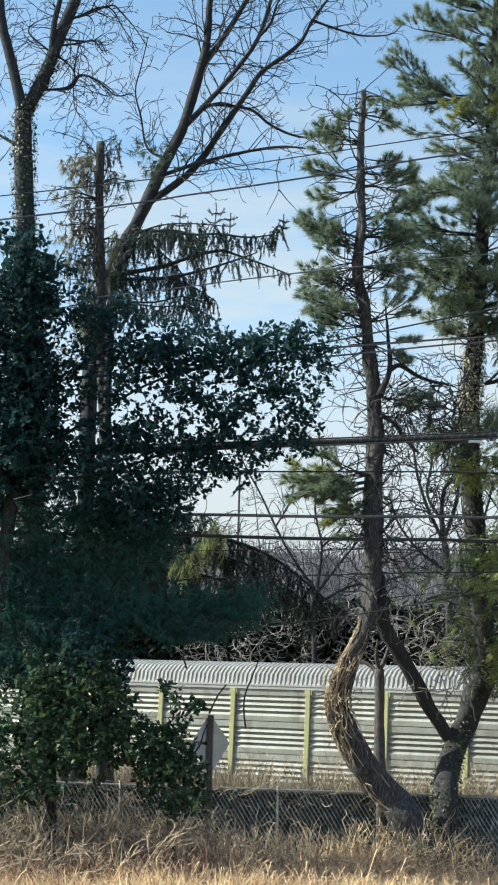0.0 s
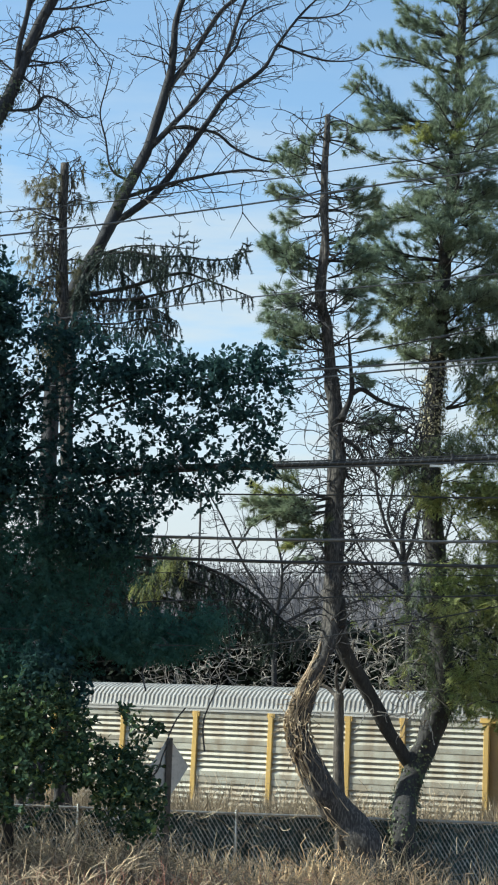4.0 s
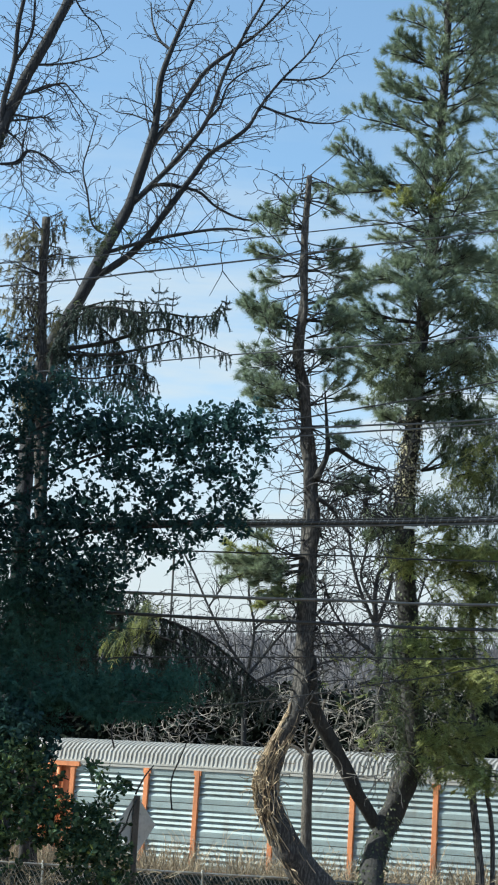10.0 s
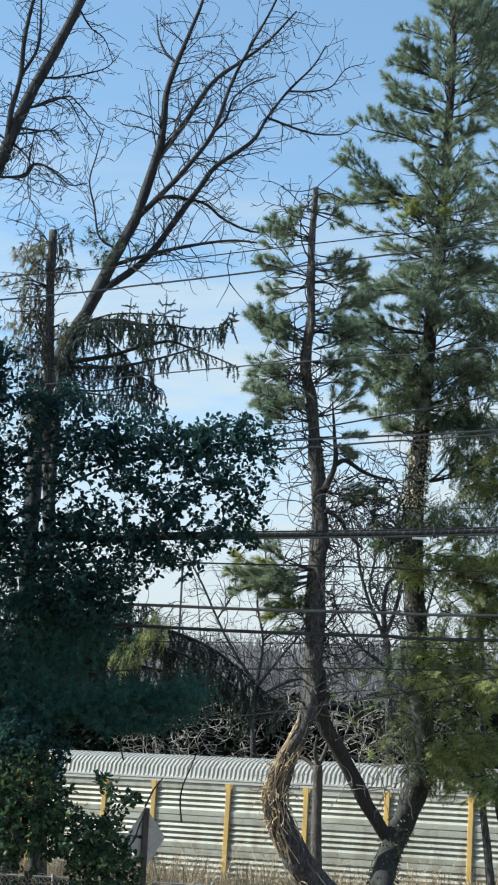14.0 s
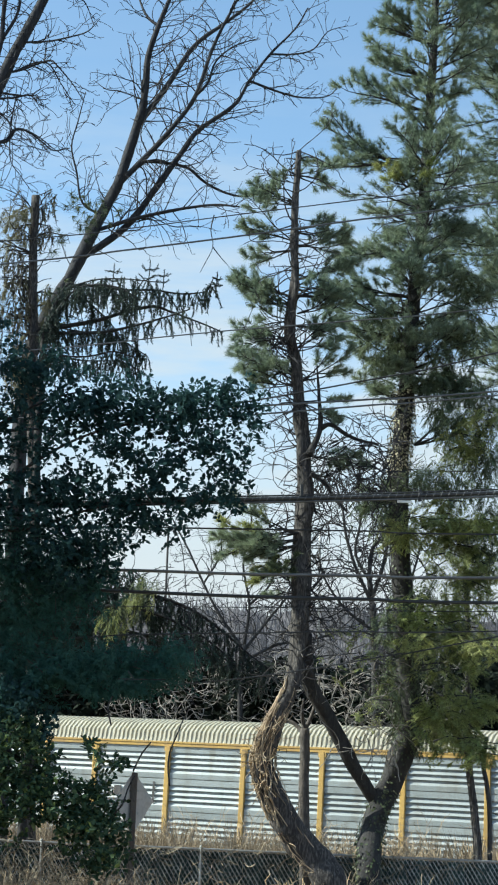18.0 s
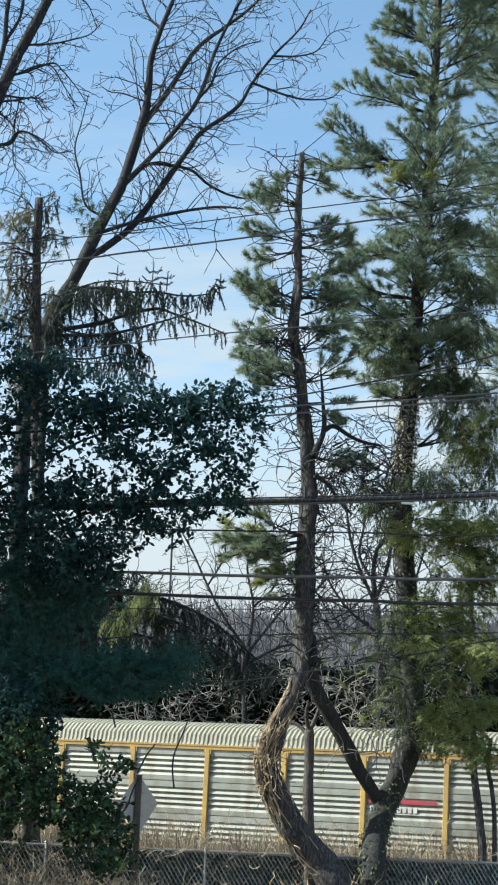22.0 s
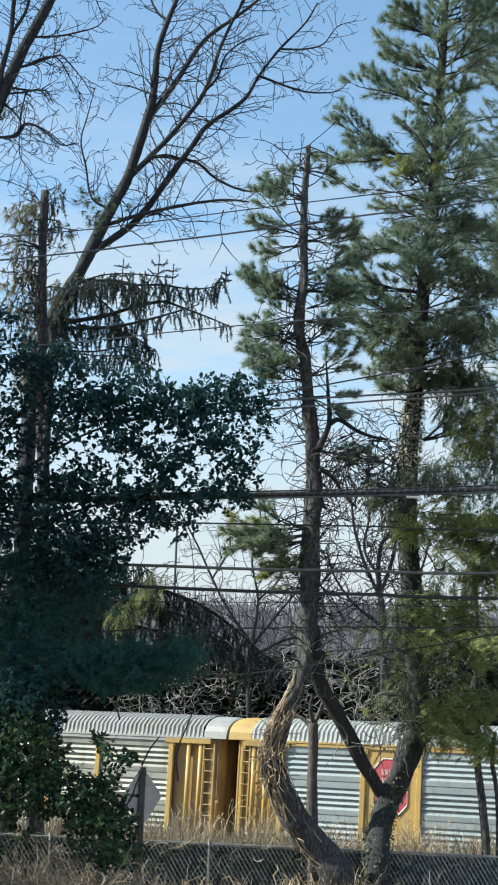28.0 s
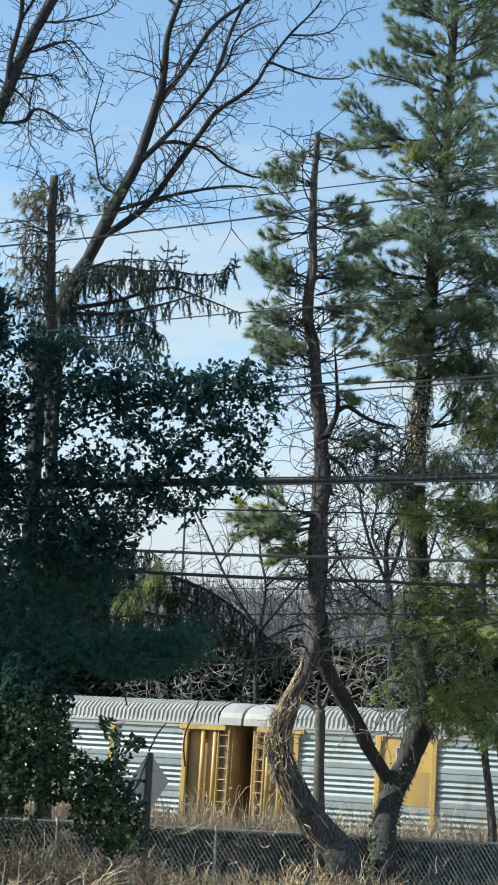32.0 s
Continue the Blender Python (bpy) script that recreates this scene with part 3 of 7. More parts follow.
# post colour, end colour, panels, roof, style of the narrow bays, what is painted on it
CARS = [
    ("olive", "green", "grey", "grey", "", ""),
    ("yellow", "brown", "white", "grey", "", "dark_scrawl"),
    ("yellow", "yellow", "tan", "grey", "", "faded"),
    ("yellow", "yellow", "tan", "grey", "", ""),
    ("yellow", "yellow", "brown", "white", "", ""),
    ("yellow", "yellow", "grey", "grey", "", "gold"),
    ("orange", "orange", "blue", "grey", "", "red_stripe"),
    ("grey", "grey", "blue", "white", "", "red_board"),
    ("orange", "orange", "blue", "grey", "", "red_stripe"),
    ("yellow", "yellow", "grey", "grey", "", ""),
    ("yellow", "yellow", "grey", "grey", "", "gold"),
    ("yellow", "yellow", "grey", "grey", "", ""),
    ("yellow", "yellow", "tan", "white", "", ""),
    ("yellow", "yellow", "white", "cream", "plain", "shield_big"),
    ("yellow", "yellow", "white", "cream", "", "bracket"),
    ("yellow", "yellow", "grey", "white", "", "shield_small"),
    ("white", "white", "blue", "white", "plain", ""),
    ("yellow", "yellow", "grey", "cream", "", "red_stripe"),
    ("yellow", "yellow", "white", "cream", "", "bracket"),
    ("yellow", "yellow", "tan", "grey", "", "gold"),
    ("maroon", "maroon", "tan", "grey", "", ""),
    ("yellow", "yellow", "grey", "grey", "", ""),
    ("yellow", "yellow", "white", "white", "plain", "octagon"),
    ("yellow", "yellow", "white", "white", "", "dark_scrawl"),
    ("yellow", "yellow", "white", "grey", "", "bracket"),
    ("yellow", "yellow", "white", "grey", "", "shield_small"),
]
PANEL_WORDS = {"white": "pale", "blue": "blue-grey", "grey": "grey", "tan": "weathered tan-grey", "brown": "rust-stained"}
MARK_WORDS = {"": "", "dark_scrawl": " and dark scrawl", "faded": " and a faded patch", "gold": " and yellow lettering", "red_stripe": " and a red stripe",
              "red_board": " and a red name board", "shield_big": " and a large shield sign", "bracket": " and bracketed dark lettering",
              "shield_small": " and a small shield sign", "octagon": " and two red octagon signs", "yellow_bay": " and one yellow bay"}


def plate(car, name, x0, x1, z0, z1, material, proud=0.012, label="", y=SIDE):
    g = Geo()
    g.box(x0, x1, y - proud, y - proud + 0.008, z0, z1)
    return part(name, g, material, car, label)


def bars(car, x0, x1, z0, z1, n, material, name="lettering", y=SIDE, proud=0.014):
    """Unreadable lettering, as a row of plain bars."""
    g, w = Geo(), (x1 - x0) / n
    for i in range(n):
        g.box(x0 + i * w, x0 + (i + 0.72) * w, y - proud, y - proud + 0.008, z0, z1)
    return part(name, g, material, car)


def words(car, text, x, z, size, material, y):
    cu = bpy.data.curves.new("slogan", "FONT")
    cu.body, cu.size, cu.extrude, cu.align_x = text, size, 0.004, "CENTER"
    cu.materials.append(material)
    ob = new("slogan", cu)
    ob.parent = car
    ob.matrix_basis = pose(x, y, z, 90, 0, 0)


def shield(car, x, z, w):
    g, h = Geo(), w * 1.2
    out = [(-0.5, 0.5), (0, 0.56), (0.5, 0.5), (0.5, -0.1), (0.3, -0.4), (0, -0.55), (-0.3, -0.4), (-0.5, -0.1)]
    y = SIDE - 0.02
    g.add([(x + a * w, y, z + b * h) for a, b in out] + [(x + a * w, y + 0.012, z + b * h) for a, b in out],
          [tuple(range(8))] + [(i, i + 8, (i + 1) % 8 + 8, (i + 1) % 8) for i in range(8)])
    sh = part("shield_sign", g, M_LETTER, car, "white shield with a navy top and red stripes")
    plate(sh, "shield_top", x - 0.47 * w, x + 0.47 * w, z + 0.14 * h, z + 0.48 * h, M_NAVY, 0.03)
    bars(sh, x - 0.36 * w, x + 0.36 * w, z + 0.33 * h, z + 0.42 * h, 5, M_LETTER, y=SIDE, proud=0.036)
    bars(sh, x - 0.36 * w, x + 0.36 * w, z + 0.19 * h, z + 0.28 * h, 7, M_LETTER, y=SIDE, proud=0.036)
    for i in range(4):
        a = -0.42 + i * 0.24
        plate(sh, "stripe", x + a * w, x + (a + 0.12) * w, z - (0.18 if i in (0, 3) else 0.38) * h, z + 0.12 * h, M_RED, 0.03)


def octagon(car, x, z, w):
    g = Geo()
    y = SIDE - 0.02
    out = [(a * w, b * w) for a, b in ((0.5, 0.5), (0.26, 0.76), (-0.26, 0.76), (-0.5, 0.5), (-0.5, -0.5), (-0.26, -0.76), (0.26, -0.76), (0.5, -0.5))]
    g.add([(x + a, y, z + b) for a, b in out] + [(x + a, y + 0.012, z + b) for a, b in out],
          [tuple(range(7, -1, -1))] + [(i, (i + 1) % 8, (i + 1) % 8 + 8, i + 8) for i in range(8)])
    sg = part("octagon_sign", g, M_RED, car, "red octagon sign with pale lettering")
    rim = Geo()
    for (a, b), (c, d) in zip(out, out[1:] + out[:1]):
        rim.tube([(x + a * 1.03, y - 0.002, z + b * 1.03), (x + c * 1.03, y - 0.002, z + d * 1.03)], [0.022, 0.022], 4)
    part("rim", rim, M_LETTER, sg, "white painted rim")
    for k, (a, b) in enumerate(((-0.30, 0.26), (-0.36, 0.12), (-0.36, 0.40), (-0.16, 0.34))):
        zz = z + w * (0.42 - k * 0.27)
        bars(sg, x + a * w, x + b * w, zz - 0.09 * w, zz + 0.07 * w, 5 + k % 2, M_PINK, y=SIDE, proud=0.03)


def repaint(car, post, end, panel, roof, style, mark):
    for ob in car.children:
        kind = ob.name.split(".")[0]
        m = {"post": POST[post], "end_panel": POST[end], "ladder": POST[end], "end_column": POST["yellow" if end == "brown" else end], "end_header": POST["yellow" if end == "brown" else end], "end_door": POST[end], "panel": PANEL[panel],
             "roof": ROOF[roof], "roof_end": ROOF[roof], "top_chord": ROOF["grey"], "side_sill": POST[post]}.get(kind)
        if kind == "top_chord" and (style == "plain" or roof == "cream"):
            m = POST[post]
        if kind == "roof_end" and style == "plain":
            m = POST[post]
        if kind == "panel" and abs(abs(ob.location.x) - 8.21) < 0.3:
            if style == "plain" or (mark in ("shield_small", "yellow_bay") and ob.location.x < 0 and ob.location.z > EAVE - 2.2 * TIER):
                ob.data = PLAIN_PANEL
                m = POST[post]
        if m:
            ob.material_slots[0].link = "OBJECT"
            ob.material_slots[0].material = m
    if end == "yellow":
        for ob in car.children:
            if ob.name.split(".")[0] in ("end_panel", "end_door") and style != "plain":
                ob.material_slots[0].material = POST["ochre"]
    x0 = -5.8   # the middle of the bay that carries the lettering
    if mark == "dark_scrawl":
        bars(car, x0 - 0.9, x0 + 0.1, 3.132, 3.369, 5, M_MARK)
        bars(car, x0 + 0.2, x0 + 1.15, 3.038, 3.463, 4, M_MARK)
    elif mark == "bracket":
        for s in (-1, 1):
            plate(car, "bracket", x0 + s * 0.95 - 0.04, x0 + s * 0.95 + 0.04, 2.754, 3.511, M_MARK)
        bars(car, x0 - 0.6, x0 + 0.6, 2.99, 3.322, 3, M_MARK)
        bars(car, x0 - 0.7, x0 + 0.7, 2.631, 2.707, 7, M_MARK)
    elif mark == "gold":
        bars(car, x0 - 0.85, x0 + 0.85, 3.18, 3.463, 4, M_GOLD)
        bars(car, x0 - 0.85, x0 + 0.85, 2.82, 3.038, 7, M_GOLD)
    elif mark == "faded":
        plate(car, "faded_patch", x0 - 0.9, x0 + 0.6, 2.896, 3.369, PANEL["tan"])
    elif mark == "red_stripe":
        plate(car, "red_stripe", 4.5, 6.9, 3.227, 3.369, M_RED)
        bars(car, 4.6, 6.3, 2.943, 3.132, 9, M_LETTER)
    elif mark == "red_board":
        b = plate(car, "name_board", x0 - 1.3, x0 + 1.3, 3.889, 4.646, M_RED, 0.03, "red name board with white lettering")
        bars(b, x0 - 1.15, x0 + 1.15, 4.33, 4.50, 13, M_PINK, y=SIDE, proud=0.036)
        bars(b, x0 - 1.0, x0 + 1.0, 4.04, 4.21, 10, M_PINK, y=SIDE, proud=0.036)
        for k in range(9):
            a, c = POSTS[k], POSTS[k + 1]
            plate(car, "red_band", a + 0.1, c - 0.1, EAVE - 2 * TIER - 0.62, EAVE - 2 * TIER - 0.22, M_FADED_RED)
    elif mark == "shield_big":
        shield(car, -8.21, 3.984, 1.25)
        words(car, "BUILDING", -8.21, 2.754, 0.36, M_NAVY, SIDE - 0.016)
        words(car, "AMERICA", -8.21, 2.376, 0.36, M_NAVY, SIDE - 0.016)
    elif mark == "shield_small":
        shield(car, -8.21, 3.984, 0.72)
    elif mark == "octagon":
        octagon(car, -8.21, 3.56, 1.15)
        octagon(car, 8.21, 3.56, 1.15)
    tagged(car, f"{PANEL_WORDS[panel]} ribbed autorack wagon with {post} posts{MARK_WORDS[mark]}", "train wagon", "wagons of the train")


first = auto_rack()
cars = [first] + [copy_thing(first, pose(0, 0, 0)) for _ in CARS[1:]]
for ob, spec in zip(cars, CARS):
    repaint(ob, *spec)


MARK_X = 1.86


# small shifts, as metres gained at each time, fitted to the camera's view
GAIN_T = (0.0, 0.67, 1.96, 5.84, 7.11, 8.42, 9.71, 11.02, 12.31, 13.61, 17.53, 18.83, 20.14, 21.45, 22.76, 24.11, 25.44, 28.09, 29.42, 30.75, 32.08)
GAIN = (0.05, 0.05, 0.0, -0.25, 0.30, 0.42, 0.15, 0.13, 0.10, -0.05, -0.05, 0.10, 0.13, 0.24, 0.28, -0.10, -0.05, 0.33, 0.15, 0.15, 0.4)


def train_s(t):
    """How many wagon lengths have passed the mark by t seconds."""
    return -0.521913 + 0.7766987 * t - 1.5703e-4 * t * t - 7.53295e-6 * t ** 3 + float(np.interp(t, GAIN_T, GAIN)) / PITCH


def wagon_pose(k, t):
    along = MARK_X + PITCH * (k - 1 - train_s(t)) + HALF
    lie = pose(0, TRACK_Y, TRACK_Z, 0, 0, SLANT) @ pose(0, 0, 0, 0, -math.degrees(math.atan(GRADE)), 0)
    return lie @ pose(along, 0, 0)


# ---- trees ----
def rng_dir(r, spread=1.0):
    return Vector((r.gauss(0, spread), r.gauss(0, spread), r.gauss(0, spread)))


def solid(path, y, lean=0.0, bow=0.0):
    """A limb's line from its x and z, at depth y, leaning away by lean over its length and bowing by bow."""
    n = len(path) - 1
    return [Vector((x, y + lean * i / n + bow * math.sin(math.pi * i / n), z)) for i, (x, z) in enumerate(path)]


def rooted(path, y, lean=0.0):
    """A trunk's line, carried down into the ground."""
    pts = solid(path, y, lean)
    if pts[0].z > -0.3:
        pts.insert(0, Vector((pts[0].x, y, -0.3)))
    return pts


def taper(n, r0, r1, power=1.0):
    return [r0 + (r1 - r0) * (i / (n - 1)) ** power for i in range(n)]


def grow(g, start, way, length, radius, r, level, lift=0.25, kink=0.35, sides=4, gaps=0.16):
    """A bare branch that wanders in curves, and forks into finer ones."""
    steps = max(4, int(length / (0.13 + 0.03 * level)))
    step = length / steps
    pts, p, d = [start.copy()], start.copy(), way.normalized()
    bend = rng_dir(r, kink * 0.2)
    for i in range(steps):
        bend = bend * 0.72 + rng_dir(r, kink * 0.2)
        d = (d + bend + Vector((0, 0, lift * 0.12))).normalized()
        p = p + d * step
        pts.append(p.copy())
        if level > 0 and i > 0 and r.random() < step / gaps * 0.5:
            side = d.cross(rng_dir(r)).normalized()
            k = (1 - i / steps) * 0.6 + 0.3
            grow(g, p, d * 0.75 + side * r.uniform(0.5, 1.0), length * k * r.uniform(0.3, 0.65), min(radius, max(radius * 0.55 * k, 0.0072)), r, level - 1, lift, kink, 3, gaps * 0.85)
    g.tube(pts, taper(len(pts), radius, max(radius * 0.35, min(radius, 0.0062))), sides, False)
    return pts


def twiggy(g, path, r, every, length, radius, level=2, lift=0.35, start=0.1, flat=0.6, back=0.3, kink=0.75):
    """Side branches along a limb, shorter towards its tip."""
    total = sum((b - a).length for a, b in zip(path[:-1], path[1:]))
    nxt, run = start * total, 0.0
    for a, b in zip(path[:-1], path[1:]):
        seg = b - a
        while nxt <= run + seg.length:
            p = a + seg * ((nxt - run) / max(seg.length, 1e-6))
            d = seg.normalized()
            side = d.cross(Vector((r.gauss(0, flat), 1, r.gauss(0, flat)))).normalized() * r.choice((-1, 1))
            k = 1 - 0.6 * nxt / total
            grow(g, p, d * r.uniform(back, 1.0) + side * r.uniform(0.6, 1.1), length * k * r.uniform(0.45, 1.2), radius * k, r, level, lift, kink)
            nxt += every * r.uniform(0.5, 1.5)
        run += seg.length


def limb(tree, name, path, r0, r1, material, sides=10, per=4, rough=0.18, power=1.0, label=""):
    pts = smooth_path(path, per)
    g = Geo()
    g.tube(pts, taper(len(pts), r0, r1, power), sides, True, rough, seed=len(pts) * 0.37 + r0 * 9)
    part(name, g, material, tree, label, smooth=True)
    return pts


def joined(path, wood, reach=0.6):
    """Moves a limb's line so that it starts on the nearest wood already grown."""
    a = path[0]
    q = min(wood, key=lambda p: (p.x - a.x) ** 2 + (p.z - a.z) ** 2)
    if math.hypot(q.x - a.x, q.z - a.z) > reach:
        return path
    dy = q.y - a.y
    return [q.copy()] + [p + Vector((0, dy, 0)) for p in path[1:]]


def shaped(tree, name, path, radii, material, sides=14, per=5, rough=0.2, label=""):
    """A trunk with a radius given at each point of its line."""
    pts = smooth_path(path, per)
    rr = []
    for i in range(len(pts)):
        f = i / per
        k = min(int(f), len(radii) - 2)
        rr.append(radii[k] + (radii[k + 1] - radii[k]) * min(f - k, 1))
    g = Geo()
    g.tube(pts, rr, sides, True, rough, seed=3.1 + len(pts))
    part(name, g, material, tree, label, smooth=True)
    return pts, rr


# -- the large bare tree, its trunk slanting up out of the evergreens
def bare_tree():
    Y, r = 42.0, random.Random(5)
    tree = thing("bare_tree", 0, 0, 0)
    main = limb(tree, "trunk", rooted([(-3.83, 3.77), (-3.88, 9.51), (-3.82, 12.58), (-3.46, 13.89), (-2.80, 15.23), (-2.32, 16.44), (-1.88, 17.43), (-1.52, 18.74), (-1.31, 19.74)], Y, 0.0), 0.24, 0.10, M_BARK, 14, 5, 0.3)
    stout = [
        ([(-1.61, 18.45), (-1.31, 19.74), (-1.26, 20.81), (-1.04, 21.64), (-0.74, 22.50), (-0.45, 23.42), (-0.23, 24.70)], 0.105, 0.03, -0.5),
        ([(-1.42, 19.06), (-0.76, 20.19), (-0.13, 21.38), (0.59, 22.10), (1.24, 22.76), (1.98, 23.76)], 0.085, 0.025, 0.8),
        ([(-1.81, 17.54), (-1.17, 18.21), (-0.60, 18.89), (-0.04, 19.73), (0.35, 21.00), (0.76, 21.94), (1.31, 23.08), (1.67, 24.05)], 0.08, 0.02, -0.9),
        ([(-2.61, 15.57), (-1.59, 16.41), (-0.84, 17.59), (-0.28, 18.51), (0.07, 19.09), (0.72, 19.63), (1.07, 20.02), (1.33, 20.58), (1.84, 21.37), (2.47, 22.14), (2.78, 22.76)], 0.095, 0.018, 0.6),
    ]
    middling = [
        ([(-1.41, 17.95), (-1.10, 18.15), (-0.19, 18.11), (0.29, 17.81), (0.83, 17.61), (1.34, 17.60), (1.82, 17.86)], 0.048, 0.02, 1.0),
        ([(-2.22, 16.21), (-1.38, 16.54), (-0.34, 16.77), (0.57, 16.88), (1.18, 16.80)], 0.055, 0.022, -0.7),
        ([(-2.25, 16.56), (-2.71, 16.93), (-2.88, 17.66), (-3.04, 18.32), (-2.91, 18.97), (-2.76, 19.71)], 0.035, 0.012, -0.4),
        ([(-1.06, 21.58), (-1.33, 21.95), (-1.55, 22.48), (-1.65, 23.17)], 0.045, 0.015, 0.5),
    ]
    slender = [
        ([(1.33, 20.58), (2.13, 20.37), (2.71, 20.31), (3.35, 20.43), (3.67, 20.76)], 0.035, 0.01, 0.5),
        ([(1.80, 21.43), (2.45, 21.37), (2.95, 21.51), (3.29, 21.97), (3.79, 22.13)], 0.03, 0.008, -0.3),
        ([(-1.69, 19.77), (-1.92, 19.98), (-2.28, 20.06), (-2.61, 20.32)], 0.022, 0.008, 0.3),
        ([(-0.04, 19.73), (0.28, 20.21), (0.46, 20.84), (0.94, 21.34), (1.50, 21.61)], 0.04, 0.012, 0.5),
    ]
    wood = list(main)
    for p, a, b, lean in stout + middling + slender:
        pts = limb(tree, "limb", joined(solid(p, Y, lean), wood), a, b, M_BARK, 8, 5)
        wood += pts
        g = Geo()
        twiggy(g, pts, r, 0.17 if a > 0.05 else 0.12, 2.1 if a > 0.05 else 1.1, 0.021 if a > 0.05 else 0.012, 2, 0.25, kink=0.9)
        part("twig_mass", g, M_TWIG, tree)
    g = Geo()
    twiggy(g, main[len(main) // 2:], r, 0.4, 1.0, 0.016, 2, 0.3)
    part("twig_mass", g, M_TWIG, tree)
    tagged(tree, "tall leafless grey deciduous tree with long slanting limbs", "tree")


# -- the ivy-clad bare tree beside it
def ivy_tree():
    Y, r = 39.0, random.Random(11)
    tree = thing("ivy_clad_tree", 0, 0, 0)
    trunk = limb(tree, "trunk", rooted([(-4.45, 1.34), (-4.80, 7.48), (-5.07, 11.33), (-5.21, 13.57), (-5.33, 15.31), (-5.42, 16.67)], Y), 0.30, 0.19, M_BARK, 12, 5)
    ways = [
        ([(-5.42, 16.60), (-5.16, 17.16), (-4.90, 17.85), (-4.63, 18.76), (-4.37, 19.53), (-3.95, 20.53), (-3.53, 21.61), (-3.05, 23.05)], 0.175, 0.11, 0.5),
        ([(-5.42, 16.60), (-5.66, 17.62), (-5.93, 18.58), (-6.05, 19.42), (-6.01, 20.68), (-5.82, 22.25)], 0.14, 0.08, -0.4),
        ([(-4.85, 17.95), (-4.79, 18.89), (-4.62, 19.74), (-4.56, 20.87), (-4.24, 22.73)], 0.08, 0.04, -0.5),
        ([(-5.11, 17.23), (-4.83, 17.30), (-4.41, 17.41), (-4.16, 17.73), (-3.70, 17.61), (-3.23, 17.28)], 0.035, 0.01, 0.3),
        ([(-5.36, 15.83), (-5.65, 15.98), (-5.98, 16.18), (-6.45, 16.44)], 0.05, 0.02, 0.2),
        ([(-4.73, 18.62), (-4.39, 18.52), (-4.06, 18.47), (-3.73, 18.44), (-3.52, 18.10)], 0.03, 0.01, -0.3),
        ([(-4.77, 17.29), (-4.35, 17.38), (-4.16, 17.69), (-3.90, 17.67), (-3.56, 17.45), (-3.29, 17.26), (-2.91, 17.35)], 0.034, 0.012, 0.2),
        ([(-4.51, 19.04), (-4.09, 19.19), (-3.51, 19.42), (-3.28, 19.27), (-2.89, 18.81), (-2.64, 18.42)], 0.032, 0.01, -0.2),
        ([(-5.07, 18.16), (-5.39, 18.71), (-5.27, 19.02), (-4.82, 19.26)], 0.026, 0.01, 0.3),
        ([(-4.21, 18.22), (-4.28, 17.80), (-4.26, 16.97), (-4.01, 16.60), (-3.71, 16.22)], 0.018, 0.008, 0.3),
        ([(-4.73, 18.17), (-4.49, 17.96), (-4.25, 17.70)], 0.03, 0.02, -0.2),
        ([(-4.60, 19.72), (-4.27, 20.41), (-4.23, 21.22), (-4.29, 22.24)], 0.045, 0.02, -0.3),
        ([(-4.28, 19.10), (-3.84, 19.40), (-3.51, 19.42), (-3.21, 18.98), (-2.85, 18.49)], 0.028, 0.009, 0.3),
        ([(-4.63, 18.38), (-4.23, 18.41), (-3.84, 18.43), (-3.60, 18.08)], 0.03, 0.01, -0.4),
        ([(-4.08, 19.91), (-3.55, 19.93), (-3.02, 20.03), (-2.63, 20.14), (-2.35, 20.42)], 0.03, 0.009, -0.4),
        ([(-3.41, 21.86), (-3.11, 21.37), (-2.76, 21.10), (-2.52, 20.54)], 0.026, 0.009, 0.1),
    ]
    wood = list(trunk)
    for p, a, b, lean in ways:
        pts = limb(tree, "limb", joined(solid(p, Y, lean), wood), a, b, M_BARK, 8, 5)
        wood += pts
        g = Geo()
        twiggy(g, pts, r, 0.10, 1.15, 0.013, 2, -0.05, kink=1.1)
        part("twig_mass", g, M_TWIG, tree)
    ivy(tree, trunk[6:], 0.26, 2900, r, 0.07)
    ivy(tree, wood[len(trunk):len(trunk) + 12], 0.19, 500, r, 0.07)
    tagged(tree, "bare tree with an ivy-covered grey trunk", "tree")


def ivy(tree, pts, radius, n, r, size, material=None, label="ivy leaves climbing the trunk"):
    pos, ax, no = [], [], []
    for _ in range(n):
        i = r.randrange(len(pts) - 1)
        p = pts[i].lerp(pts[i + 1], r.random())
        a = r.uniform(0, 2 * math.pi)
        out = Vector((math.cos(a), math.sin(a), r.uniform(-0.1, 0.3)))
        pos.append(p + out * radius * r.uniform(0.8, 1.25))
        ax.append((out.x * 0.5 + r.gauss(0, 0.5), out.y * 0.5 + r.gauss(0, 0.5), -0.9 + r.gauss(0, 0.4)))
        no.append(out)
    scatter("ivy", material or M_IVY, pos, ax, no, [size * r.uniform(0.6, 1.3) for _ in pos], BROAD_LEAF, tree, label)


